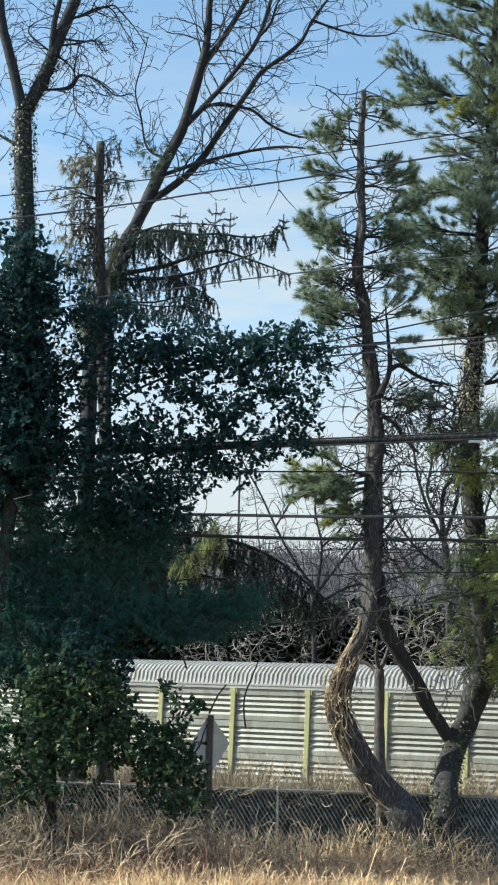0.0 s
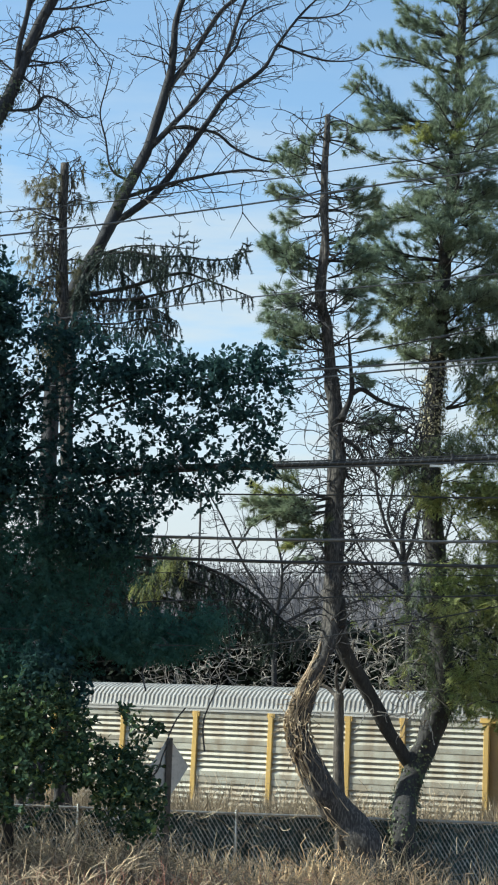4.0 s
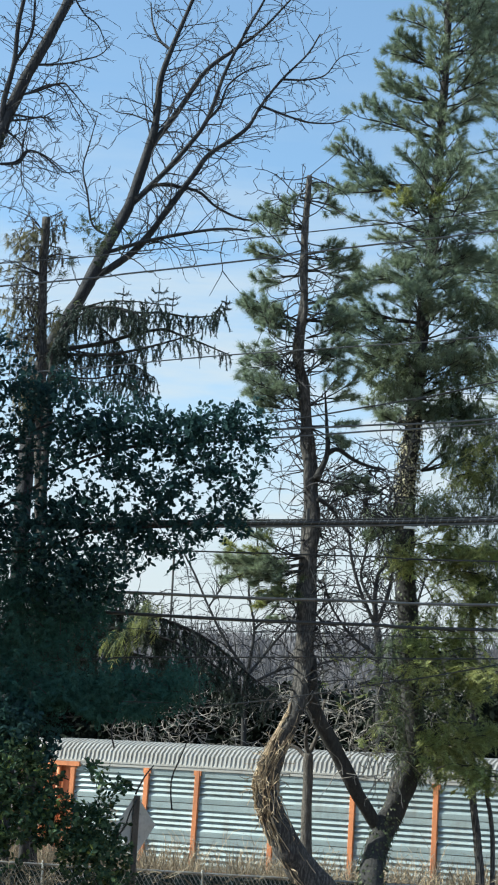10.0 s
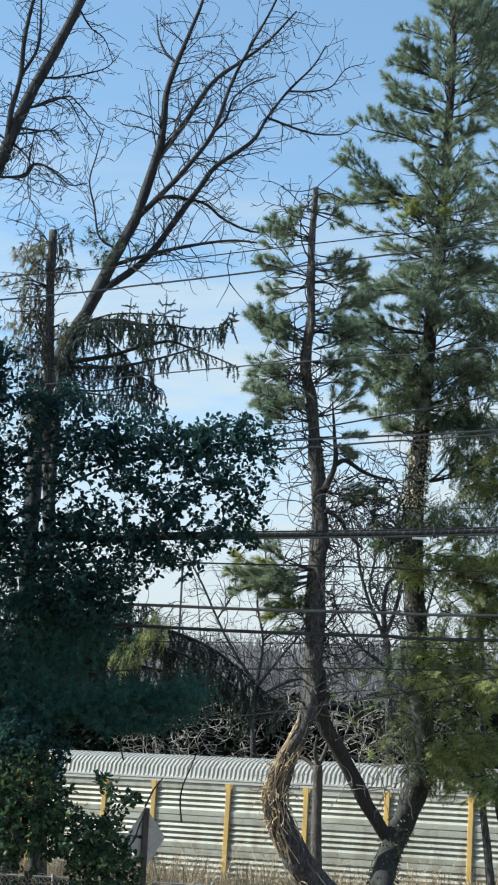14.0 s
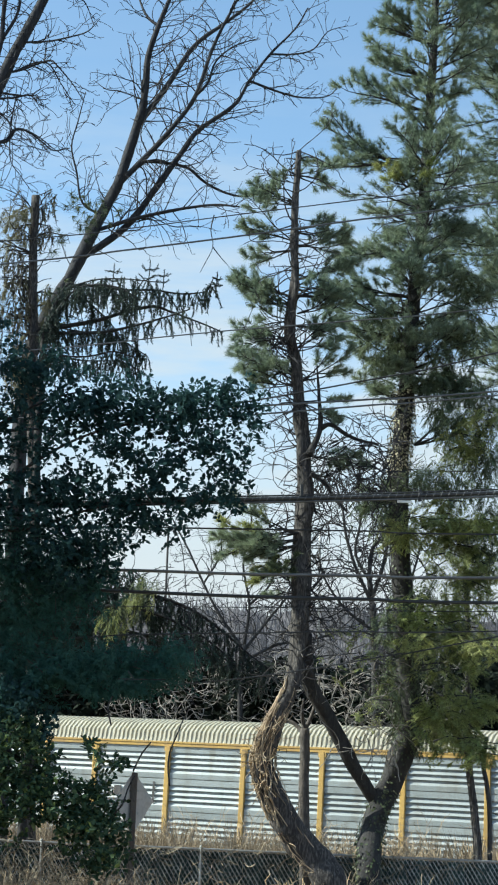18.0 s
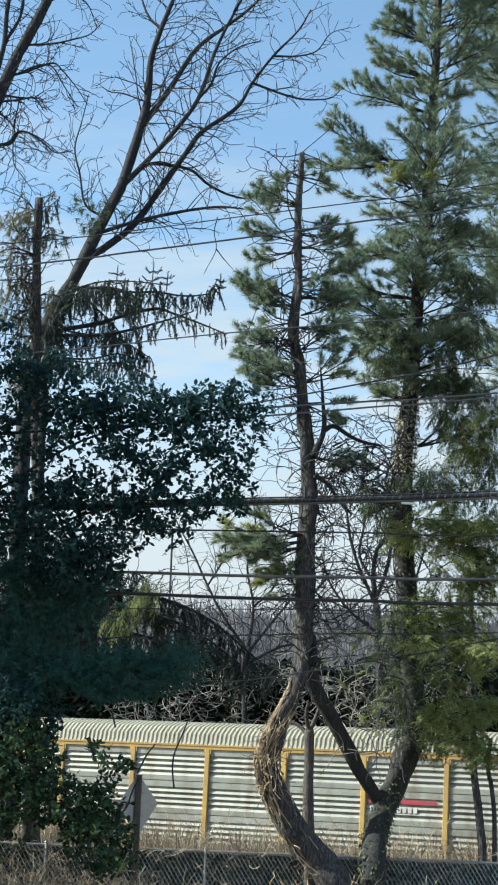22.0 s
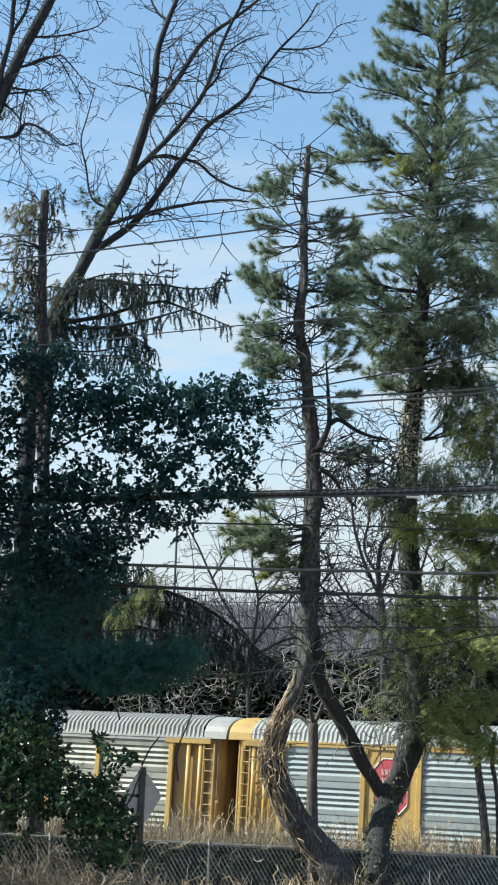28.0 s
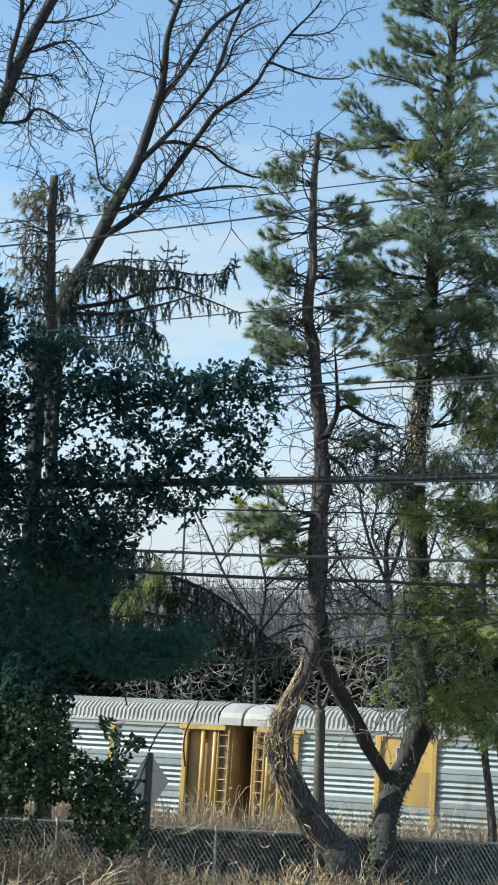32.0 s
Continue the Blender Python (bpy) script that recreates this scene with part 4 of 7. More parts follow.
def bare_shrub_tree():
    Y, r = 61.4, random.Random(15)
    tree = thing("bare_scrub_tree", 0, 0, 0)
    limb(tree, "trunk", rooted([(7.13, 3.41), (7.06, 7.63), (6.91, 9.58)], Y), 0.17, 0.12, M_BARK_DARK, 8, 4)
    for p, a, lean in (([(6.92, 9.39), (6.80, 10.57), (6.92, 11.57), (7.27, 11.89), (7.76, 12.22), (8.15, 12.44)], 0.07, 0.4), ([(6.91, 9.58), (6.31, 10.74), (5.91, 11.91), (5.73, 12.91), (5.39, 13.90)], 0.05, -0.6),
                       ([(6.90, 9.78), (7.30, 10.99), (7.45, 12.40), (7.20, 13.80), (7.37, 14.83)], 0.05, 0.6), ([(6.80, 10.37), (6.29, 11.33), (6.45, 12.55), (6.30, 13.75), (6.47, 14.57)], 0.04, 0.2), ([(6.99, 8.60), (5.97, 9.33), (5.24, 10.28), (4.91, 11.25)], 0.04, -0.4),
                       ([(6.99, 8.60), (7.94, 9.64), (8.40, 10.86), (8.67, 11.87)], 0.045, 0.4)):
        pts = limb(tree, "limb", solid(p, Y, lean), a * 1.5, 0.028, M_BARK_DARK, 6, 5)
        g = Geo()
        twiggy(g, pts, r, 0.14, 1.9, 0.029, 2, 0.1, kink=1.1)
        part("twig_mass", g, M_TWIG, tree)
    tagged(tree, "small dark bare tree with tangled twigs", "tree")


def bare_thicket_tree():
    Y, r = 69.0, random.Random(17)
    tree = thing("bare_thicket_tree", 0, 0, 0)
    limb(tree, "trunk", rooted([(2.86, 3.29), (2.72, 6.92), (2.81, 8.67)], Y), 0.14, 0.10, M_BARK_DARK, 8, 4)
    for p, a, lean in (([(2.82, 8.45), (1.87, 9.71), (1.14, 11.00), (0.51, 12.30), (-0.11, 13.39), (-0.62, 14.49)], 0.05, 0.5), ([(2.81, 8.67), (2.95, 10.21), (2.65, 11.75), (2.90, 13.34), (2.72, 14.68)], 0.045, -0.5),
                       ([(2.82, 8.45), (3.64, 9.59), (4.47, 10.74), (4.74, 12.09), (5.24, 13.47)], 0.045, 0.4), ([(1.14, 11.00), (1.74, 12.15), (1.79, 13.27), (2.20, 13.97)], 0.03, 0.2),
                       ([(2.80, 8.01), (4.12, 8.74), (5.11, 8.90), (6.30, 9.30), (7.16, 10.01)], 0.045, 0.6), ([(2.95, 10.21), (3.79, 11.15), (3.95, 12.50), (4.34, 13.64), (4.06, 14.76)], 0.035, 0.0), ([(2.74, 7.79), (1.50, 8.38), (0.57, 9.42), (-0.34, 9.81)], 0.035, 0.0)):
        pts = limb(tree, "limb", solid(p, Y, lean), a * 1.4, 0.02, M_BARK_DARK, 6, 5)
        g = Geo()
        twiggy(g, pts, r, 0.2, 1.9, 0.026, 2, 0.15, kink=1.0)
        part("twig_mass", g, M_TWIG, tree)
    tagged(tree, "leafless scrub tree with fine crossing twigs", "tree")


# -- evergreen sprays
class Needles:
    def __init__(self):
        self.p, self.a, self.n, self.s = [], [], [], []

    def tuft(self, p, d, r, count, size, spread=0.9):
        for _ in range(count):
            w = d + rng_dir(r, spread * 0.6)
            self.p.append(p + w * 0.01)
            self.a.append(w)
            self.n.append(rng_dir(r))
            self.s.append(size * r.uniform(0.7, 1.2))

    def comb(self, pts, r, step, size, fan=0.9, droop=0.0):
        """Needles set along a twig, pointing forward and out."""
        for a, b in zip(pts[:-1], pts[1:]):
            d = (b - a)
            k = max(1, int(d.length / step))
            d.normalize()
            for i in range(k):
                p = a.lerp(b, (i + r.random()) / k)
                for _ in range(2):
                    w = d * 0.7 + rng_dir(r, fan * 0.55) + Vector((0, 0, -droop))
                    self.p.append(p)
                    self.a.append(w)
                    self.n.append(rng_dir(r))
                    self.s.append(size * r.uniform(0.7, 1.25))

    def fan(self, p, d, r, length, fingers=13, droop=0.35, face=(0.0, -0.2, 1.0)):
        """A flat conifer spray: side fingers set alternately along a short twig, all hanging a little."""
        d = d.normalized()
        nor = (Vector(face) + rng_dir(r, 0.35)).normalized()
        side = d.cross(nor).normalized()
        for i in range(fingers):
            t = i / (fingers - 1)
            w = d * (0.55 + 0.5 * t) + side * ((1 if i % 2 else -1) * (0.95 - 0.75 * t)) + Vector((0, 0, -droop * (0.4 + t))) + rng_dir(r, 0.3)
            self.p.append(p + d * length * 0.62 * t + Vector((0, 0, -droop * length * 0.3 * t * t)))
            self.a.append(w)
            self.n.append(nor + rng_dir(r, 0.25))
            self.s.append(length * (0.46 - 0.16 * t) * r.uniform(0.6, 1.25))

    def feather(self, p, d, r, length, fingers=9, droop=0.35, needles=9, size=0.05):
        """A flat conifer spray whose side twigs carry short needles in two rows."""
        d = d.normalized()
        nor = Vector((r.gauss(0, 0.5), r.gauss(-0.2, 0.5), 1.0)).normalized()
        side = d.cross(nor).normalized()
        for i in range(fingers):
            t = i / (fingers - 1)
            w = (d * (0.55 + 0.5 * t) + side * ((1 if i % 2 else -1) * (0.95 - 0.75 * t)) + Vector((0, 0, -droop * (0.4 + t))) + rng_dir(r, 0.2)).normalized()
            b = p + d * length * 0.65 * t + Vector((0, 0, -droop * length * 0.3 * t * t))
            ln = length * (0.55 - 0.2 * t) * r.uniform(0.7, 1.2)
            across = w.cross(nor)
            for j in range(needles):
                self.p.append(b + w * ln * (j + r.random()) / needles)
                self.a.append(w * 0.8 + across * ((1 if j % 2 else -1) * r.uniform(0.5, 1.0)) + rng_dir(r, 0.15))
                self.n.append(nor + rng_dir(r, 0.3))
                self.s.append(size * r.uniform(0.7, 1.3))

    def make(self, name, material, parent, shape=None, label=""):
        if self.p:
            scatter(name, material, self.p, self.a, self.n, self.s, shape or SHORT_NEEDLE, parent, label)


def pine_bough(g, nd, start, way, length, r, thick=0.03, tuft=13, needle=0.13, droop=0.1, tips=1.0):
    """A pine branch: it rises to its tip, with side shoots that end in tufts of long needles."""
    steps = max(4, int(length / 0.16))
    d, p, pts = way.normalized(), start.copy(), [start.copy()]
    for i in range(steps):
        d = (d + rng_dir(r, 0.10) + Vector((0, 0, 0.07 * (i / steps) - droop * 0.12))).normalized()
        p = p + d * (length / steps)
        pts.append(p.copy())
        f = (i + 1) / steps
        if f > 0.25:
            for s in (-1, 1):
                if r.random() < 0.85:
                    side = d.cross(Vector((r.gauss(0, 0.4), r.gauss(0, 0.4), 1))).normalized() * s
                    ln = length * 0.30 * (1.15 - f) + 0.10
                    w = (d * 0.8 + side * r.uniform(0.5, 1.0) + Vector((0, 0, r.uniform(-0.1, 0.4)))).normalized()
                    q = [p, p + w * ln * 0.5, p + w * ln + Vector((0, 0, ln * 0.12))]
                    g.tube(q, [0.008, 0.006, 0.004], 3, False)
                    for k in (0.55, 0.8, 1.0):
                        nd.tuft(q[0].lerp(q[2], k), w, r, tuft, needle * r.uniform(0.8, 1.1))
    nd.tuft(pts[-1], d, r, int(tuft * 1.5), needle)
    g.tube(pts, taper(len(pts), thick, 0.006), 5, False)


def hanging(g, nd, p, r, length, size, way=None, step=0.022):
    """A drooping spruce twig clothed in short needles."""
    d = (way or Vector((r.gauss(0, 0.35), r.gauss(0, 0.35), -0.6))).normalized()
    pts = [p.copy()]
    for i in range(3):
        d = (d + Vector((r.gauss(0, 0.12), r.gauss(0, 0.12), -0.4))).normalized()
        p = p + d * length / 3
        pts.append(p.copy())
    g.tube([pts[0], pts[1], pts[3]], [0.007, 0.006, 0.004], 3, False)
    nd.comb(pts, r, step, size, 0.9, 0.1)


def spruce_limb(tree, path, r, r0=0.05, every=0.07, hang=0.45, needle=0.055, material=None, upright=0.0, name="limb", step=0.022):
    pts = limb(tree, name, path, r0, 0.012, M_BARK_DARK, 6, 5)
    g, nd = Geo(), Needles()
    total, run, nxt = sum((b - a).length for a, b in zip(pts[:-1], pts[1:])), 0.0, 0.0
    for a, b in zip(pts[:-1], pts[1:]):
        ln = (b - a).length
        while nxt < run + ln:
            p = a.lerp(b, max(0.0, (nxt - run) / ln))
            hanging(g, nd, p + Vector((r.gauss(0, 0.04), r.gauss(0, 0.12), 0)), r, hang * r.uniform(0.4, 1.2), needle, step=step)
            if r.random() < upright:
                hanging(g, nd, p, r, hang * r.uniform(0.3, 0.7), needle, Vector((r.gauss(0, 0.2), r.gauss(0, 0.2), 1.6)))
            nxt += every * r.uniform(0.5, 1.5)
        run += ln
    part("twig_mass", g, M_BARK_DARK, tree)
    nd.make("needle_mass", material or M_SPRUCE, tree)
    return pts


# -- the dead topped spruce with its hanging boughs
def snag():
    Y, r = 40.0, random.Random(21)
    tree = thing("broken_spruce", 0, 0, 0)
    pts = limb(tree, "trunk", rooted([(-2.94, 1.36), (-3.11, 5.10), (-3.23, 7.92), (-3.43, 10.94), (-3.54, 12.96), (-3.64, 14.59), (-3.69, 16.36)], Y), 0.16, 0.095, M_BARK_BROWN, 10, 5, 0.3)
    g, nd = Geo(), Needles()
    for k in range(48):
        p = pts[int(len(pts) * r.uniform(0.62, 0.99))]
        w = Vector((r.choice((-1, -1, -1, 1)) * r.uniform(0.5, 1), r.uniform(-0.8, 0.8), r.uniform(-0.2, 0.5)))
        q = grow(g, p, w, r.uniform(0.4, 0.95), 0.014, r, 1, 0.1)
        for s in q[1:]:
            hanging(g, nd, s, r, r.uniform(0.2, 0.6), 0.10)
    for _ in range(46):
        p = pts[int(len(pts) * r.uniform(0.6, 1.0)) - 1]
        grow(g, p, Vector((r.choice((-1, 1)) * r.uniform(0.4, 1), r.uniform(-0.6, 0.6), r.uniform(-0.1, 0.8))), r.uniform(0.8, 1.9), 0.018, r, 2, 0.05, 1.3)
    part("twig_mass", g, M_TWIG, tree)
    nd.make("needle_mass", M_DRY_NEEDLE, tree, label="thin brown hanging needles")
    nd = Needles()
    for cx, cz, sx, sz, n in TUFTS:
        for _ in range(n):
            nd.tuft(Vector((cx + r.gauss(0, sx), Y - 0.2 + r.gauss(0, 0.2), cz + r.gauss(0, sz))), Vector((r.gauss(-0.3, 0.4), r.gauss(0, 0.3), -1.0)), r, 30, 0.26, 0.6)
    green = Needles()
    for cx, cz, sx, sz, n in GREEN_TUFTS:
        for _ in range(n):
            green.tuft(Vector((cx + r.gauss(0, sx), Y - 0.2 + r.gauss(0, 0.2), cz + r.gauss(0, sz))), Vector((r.gauss(0.2, 0.7), r.gauss(0, 0.4), -0.3)), r, 30, 0.2, 0.8)
    green.make("needle_mass", M_FIR, tree, NEEDLE, "olive needle tufts")
    nd.make("needle_mass", M_TAWNY, tree, WISP, "tawny drooping needle tufts")
    tagged(tree, "broken-topped spruce trunk with sparse brown hanging twigs", "tree")

    tree = thing("drooping_spruce", 0, 0, 0)
    stem = limb(tree, "trunk", rooted([(-2.95, 5.10), (-3.10, 9.35), (-3.14, 11.11), (-3.13, 11.87), (-3.13, 12.39), (-3.09, 12.85)], 38.0), 0.12, 0.045, M_BARK_DARK, 8, 5)
    for p, lean, r0, every, drop in (
            ([(-2.84, 12.51), (-2.11, 12.81), (-1.38, 13.08), (-0.76, 13.26), (-0.38, 13.18), (0.26, 12.98), (0.84, 12.78)], 0.3, 0.055, 0.10, 0.35),
            ([(-2.99, 12.45), (-1.97, 12.52), (-1.22, 12.66), (-0.48, 12.87), (0.07, 13.05)], -0.5, 0.045, 0.06, 0.5),
            ([(-3.10, 12.65), (-2.91, 13.21), (-2.57, 13.62), (-2.04, 13.68), (-1.41, 13.64), (-0.78, 13.69), (-0.15, 13.65), (0.41, 13.76), (0.56, 14.07)], 0.5, 0.045, 0.030, 0.5),
            ([(-3.10, 12.65), (-2.67, 13.72), (-2.21, 13.36), (-1.82, 13.09), (-1.48, 12.75)], 0.9, 0.03, 0.035, 0.6),
            ([(-3.10, 12.65), (-2.53, 13.40), (-2.03, 13.52), (-1.46, 13.40), (-1.06, 13.10)], -0.9, 0.025, 0.035, 0.6),
            ([(-2.93, 12.01), (-2.18, 11.97), (-1.56, 12.09), (-1.06, 11.93)], -0.3, 0.025, 0.05, 0.5),
            ([(-3.10, 12.65), (-2.35, 12.59), (-1.59, 12.54), (-0.82, 12.14)], 0.3, 0.02, 0.03, 0.5),
            ([(-2.93, 12.01), (-2.18, 11.93), (-1.43, 11.97), (-0.86, 11.75)], 0.3, 0.018, 0.035, 0.5),
            ([(-2.66, 13.56), (-2.04, 13.73), (-1.42, 13.74), (-0.65, 13.66)], -0.4, 0.02, 0.055, 0.6),
            ([(-1.92, 13.77), (-1.52, 13.40), (-1.21, 12.76), (-1.07, 12.12)], 0.2, 0.016, 0.04, 0.4)):
        spruce_limb(tree, joined(solid(p, 38.0, lean), stem, 0.8), r, r0, every, drop, 0.07, M_SPRUCE, 0.03, step=0.012)
    # upright leading shoots, each with whorls of short side shoots
    for x, z, h in ((*c, h) for c, h in zip([(-1.69, 13.75), (-0.89, 13.83), (-0.56, 13.82), (0.63, 13.81), (-1.19, 13.74)], (0.5, 0.55, 0.36, 0.36, 0.25))):
        g, nd = Geo(), Needles()
        stem = [Vector((x, 38.3, z - 0.12)), Vector((x + 0.02, 38.3, z + h))]
        shoots = [stem]
        for k in (0.35, 0.68):
            for s in (-1, -0.8, 0.8, 1):
                q = stem[0].lerp(stem[1], k)
                u = r.uniform(0.7, 1.2)
                shoots.append([q, q + Vector((s * u * h * 0.2, r.gauss(0, 0.08), h * r.uniform(-0.06, 0.06))), q + Vector((s * u * h * 0.36, 0, h * r.uniform(0.0, 0.2)))])
        for q in shoots:
            g.tube(q, [0.009] * len(q), 4, False)
            nd.comb(q, r, 0.008, 0.045, 0.8, 0.0)
        shoot = part("leading_shoot", g, M_BARK_DARK, tree)
        nd.make("needle_mass", M_SPRUCE, shoot)
    g = Geo()
    for p in ([(0.52, 15.49), (0.46, 15.13), (0.52, 14.73), (0.35, 14.32), (0.26, 14.12)], [(0.52, 14.73), (0.72, 14.48), (0.92, 14.27)], [(-0.21, 13.04), (0.06, 12.86), (0.14, 12.41)], [(1.15, 12.51), (1.33, 12.94), (1.51, 13.47)]):
        q = smooth_path(solid(p, 38.2), 4)
        g.tube(q, taper(len(q), 0.014, 0.006), 4)
    part("bare_twig_mass", g, M_TWIG, tree)
    tagged(tree, "spruce with drooping dark needle sprays on arched limbs", "tree")

    tree = thing("weeping_spruce", 0, 0, 0)
    limb(tree, "trunk", rooted([(-3.63, 2.56), (-3.68, 4.50), (-3.57, 6.02), (-3.27, 6.74)], 37.0), 0.12, 0.06, M_BARK_DARK, 8, 4)
    for p, lean in (([(-3.46, 6.14), (-2.55, 6.49), (-1.79, 6.65), (-1.03, 6.78), (-0.20, 6.62), (0.53, 6.34), (1.14, 5.93), (1.63, 5.54), (2.12, 5.22)], 0.3), ([(-3.50, 5.91), (-2.65, 6.25), (-1.71, 6.36), (-0.77, 6.35), (0.19, 6.05), (0.92, 5.62), (1.41, 5.18)], -0.4),
                    ([(-3.55, 5.79), (-2.62, 5.96), (-1.75, 6.00), (-0.98, 5.93), (-0.14, 5.74), (0.46, 5.42)], 0.5), ([(-3.38, 6.62), (-2.56, 6.73), (-1.86, 6.82), (-1.41, 7.09), (-0.94, 7.17), (-0.67, 7.01)], 0.0)):
        spruce_limb(tree, solid(p, 37.0, lean), r, 0.07, 0.03, 0.75, 0.08, M_SPRUCE, 0.0)
        n = max(3, int(len(p) * r.uniform(0.55, 1.0)))
        q = [(x + r.gauss(0, 0.06), z + r.gauss(0, 0.1)) for x, z in p[:n]]
        spruce_limb(tree, solid(q, 37.0, lean + r.uniform(-1, 1)), r, 0.02, 0.05, 0.7, 0.07, M_SPRUCE, 0.02)
    g = Geo()
    for p in ([(-1.79, 6.65), (-1.03, 6.78), (-0.20, 6.62), (0.53, 6.34), (1.14, 5.93), (1.63, 5.54), (2.12, 5.22)], [(-1.41, 7.09), (-0.22, 6.92), (0.75, 6.50), (1.62, 5.84)]):
        twiggy(g, smooth_path(solid(p, 37.0), 5), r, 0.09, 0.7, 0.009, 1, 0.3)
    part("bare_twig_mass", g, M_TWIG, tree)
    g, nd = Geo(), Needles()
    dull = Needles()
    # every other spray takes the brighter colour that stands for sunlight
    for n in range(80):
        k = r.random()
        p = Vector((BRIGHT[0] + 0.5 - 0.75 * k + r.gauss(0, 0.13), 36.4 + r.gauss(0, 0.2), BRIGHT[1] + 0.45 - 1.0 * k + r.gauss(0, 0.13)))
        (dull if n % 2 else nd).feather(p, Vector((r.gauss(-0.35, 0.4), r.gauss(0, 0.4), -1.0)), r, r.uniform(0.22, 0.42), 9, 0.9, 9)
    nd.make("needle_mass", M_NEEDLE_SUNLIT, tree, SHORT_NEEDLE, "sunlit yellow-green needle sprays")
    dull.make("needle_mass", M_FIR, tree, SHORT_NEEDLE, "olive needle sprays")
    tagged(tree, "weeping spruce limb with hanging dark needles", "tree")


# -- the twisted trunk wrapped in dead vines, a thin pine above
def twisted_pine():
    Y, r = 33.2, random.Random(31)
    tree = thing("twisted_pine", 0, 0, 0)
    path = solid([(3.51, 0.05), (3.41, 0.50), (3.01, 1.25), (2.38, 1.95), (1.95, 2.71), (1.77, 3.27), (1.92, 3.85), (2.23, 4.54), (2.35, 5.17), (2.38, 6.03), (2.37, 7.10), (2.43, 8.40), (2.30, 9.72), (2.16, 10.83), (2.00, 11.50), (2.07, 12.41), (2.02, 13.56), (2.07, 15.12)], Y)
    for i, q in enumerate(path):
        q.y += 0.25 * math.sin(i * 0.7)
    girth = (0.36, 0.31, 0.275, 0.26, 0.24, 0.205, 0.165, 0.135, 0.15, 0.185, 0.175, 0.16, 0.135, 0.115, 0.105, 0.088, 0.075, 0.05)
    trunk, rr = shaped(tree, "trunk", path, girth, M_BARK_BROWN, 20, 9, 0.42)
    limb(tree, "leaning_stem", solid([(2.48, 5.61), (2.52, 5.16), (2.64, 4.71), (2.97, 4.2), (3.3, 3.68), (3.6, 3.18), (3.87, 2.81), (4.11, 2.52)], Y, 1.45), 0.15, 0.13, M_BARK_DARK, 12, 5)
    limb(tree, "side_stem", solid([(2.47, 9.06), (2.66, 9.56), (2.63, 10.17), (2.57, 10.84)], Y, 0.1), 0.075, 0.015, M_BARK_DARK, 8, 5)
    limb(tree, "limb", solid([(2.66, 9.56), (2.87, 9.68), (3.20, 9.52), (3.50, 9.44), (3.85, 9.41)], Y, 0.5), 0.055, 0.025, M_BARK_DARK, 8, 5)
    limb(tree, "limb", solid([(2.51, 8.68), (2.78, 8.52), (3.02, 8.22), (3.27, 7.99)], Y, 0.3), 0.05, 0.02, M_BARK_DARK, 8, 5)
    # bare stubs
    g = Geo()
    for _ in range(230):
        k = r.randrange(int(len(trunk) * 0.42), len(trunk))
        w = Vector((r.choice((-1, 1)) * r.uniform(0.5, 1.0), r.uniform(-0.9, 0.4), r.uniform(-0.5, 0.5)))
        grow(g, trunk[k], w, r.uniform(0.25, 1.45), r.uniform(0.008, 0.018), r, 2, -0.05, 1.25)
    for side, k0, k1, n, far in ((1, 80, 104, 50, 1.6), (-1, 100, 124, 40, 1.3)):
        for _ in range(n):
            w = Vector((side * r.uniform(0.5, 1.0), r.uniform(-0.6, 0.6), r.uniform(-0.35, 0.45)))
            grow(g, trunk[r.randrange(k0, k1)], w, r.uniform(0.5, far), r.uniform(0.01, 0.02), r, 2, -0.05, 1.1)
    part("dead_twig_mass", g, M_TWIG, tree)
    # dark tangle of fine dead twigs hanging under the low limb
    g = Geo()
    for _ in range(130):
        p = Vector((r.uniform(2.7, 4.1), Y + 0.3 + r.gauss(0, 0.3), r.uniform(8.3, 9.5)))
        grow(g, p, Vector((r.gauss(0.2, 0.8), r.gauss(0, 0.4), r.gauss(-0.3, 0.6))), r.uniform(0.4, 1.1), 0.012, r, 2, -0.2, 1.5)
    part("dead_twig_mass", g, M_TWIG, tree, "dark tangle of fine dead twigs")
    g = Geo()
    for _ in range(26):
        k = r.randrange(int(len(trunk) * 0.30), int(len(trunk) * 0.6))
        w = Vector((r.choice((-1, 1)) * r.uniform(0.4, 1.0), r.uniform(-1.0, 0.0), r.uniform(-0.7, 0.4)))
        grow(g, trunk[k], w, r.uniform(0.2, 0.9), 0.009, r, 1, -0.3, 1.4)
    part("dead_twig_mass", g, M_TWIG_PALE, tree, "pale dry vine ends")
    # vines wound round the lower trunk
    g = Geo()
    for v in range(76):
        a, turn = r.gauss(0.9, 1.0), r.gauss(0, 0.5)
        k0 = int(r.triangular(12, 54, 48))
        k1 = min(k0 + r.randrange(8, 30), 60 if v % 7 else 74)
        if v > 61:
            a, turn, k0, k1 = r.gauss(0.3, 0.3), 0.1, r.randrange(48, 56), r.randrange(62, 72)
        pts = []
        for k in range(k0, k1):
            ang = a + turn * (k - k0) / 14 + 0.16 * math.sin(k * 0.45 + v)
            off = rr[k] * r.uniform(1.02, 1.2)
            d = (trunk[k + 1] - trunk[k]).normalized()
            u = d.cross(Vector((0, 1, 0))).normalized()
            w = d.cross(u)
            pts.append(trunk[k] + (u * math.cos(ang) + w * math.sin(ang)) * off)
        if len(pts) > 3:
            g.tube(smooth_path(pts, 2), [r.uniform(0.005, 0.011) if v % 5 else r.uniform(0.012, 0.022)] * (2 * len(pts) - 1), 5)
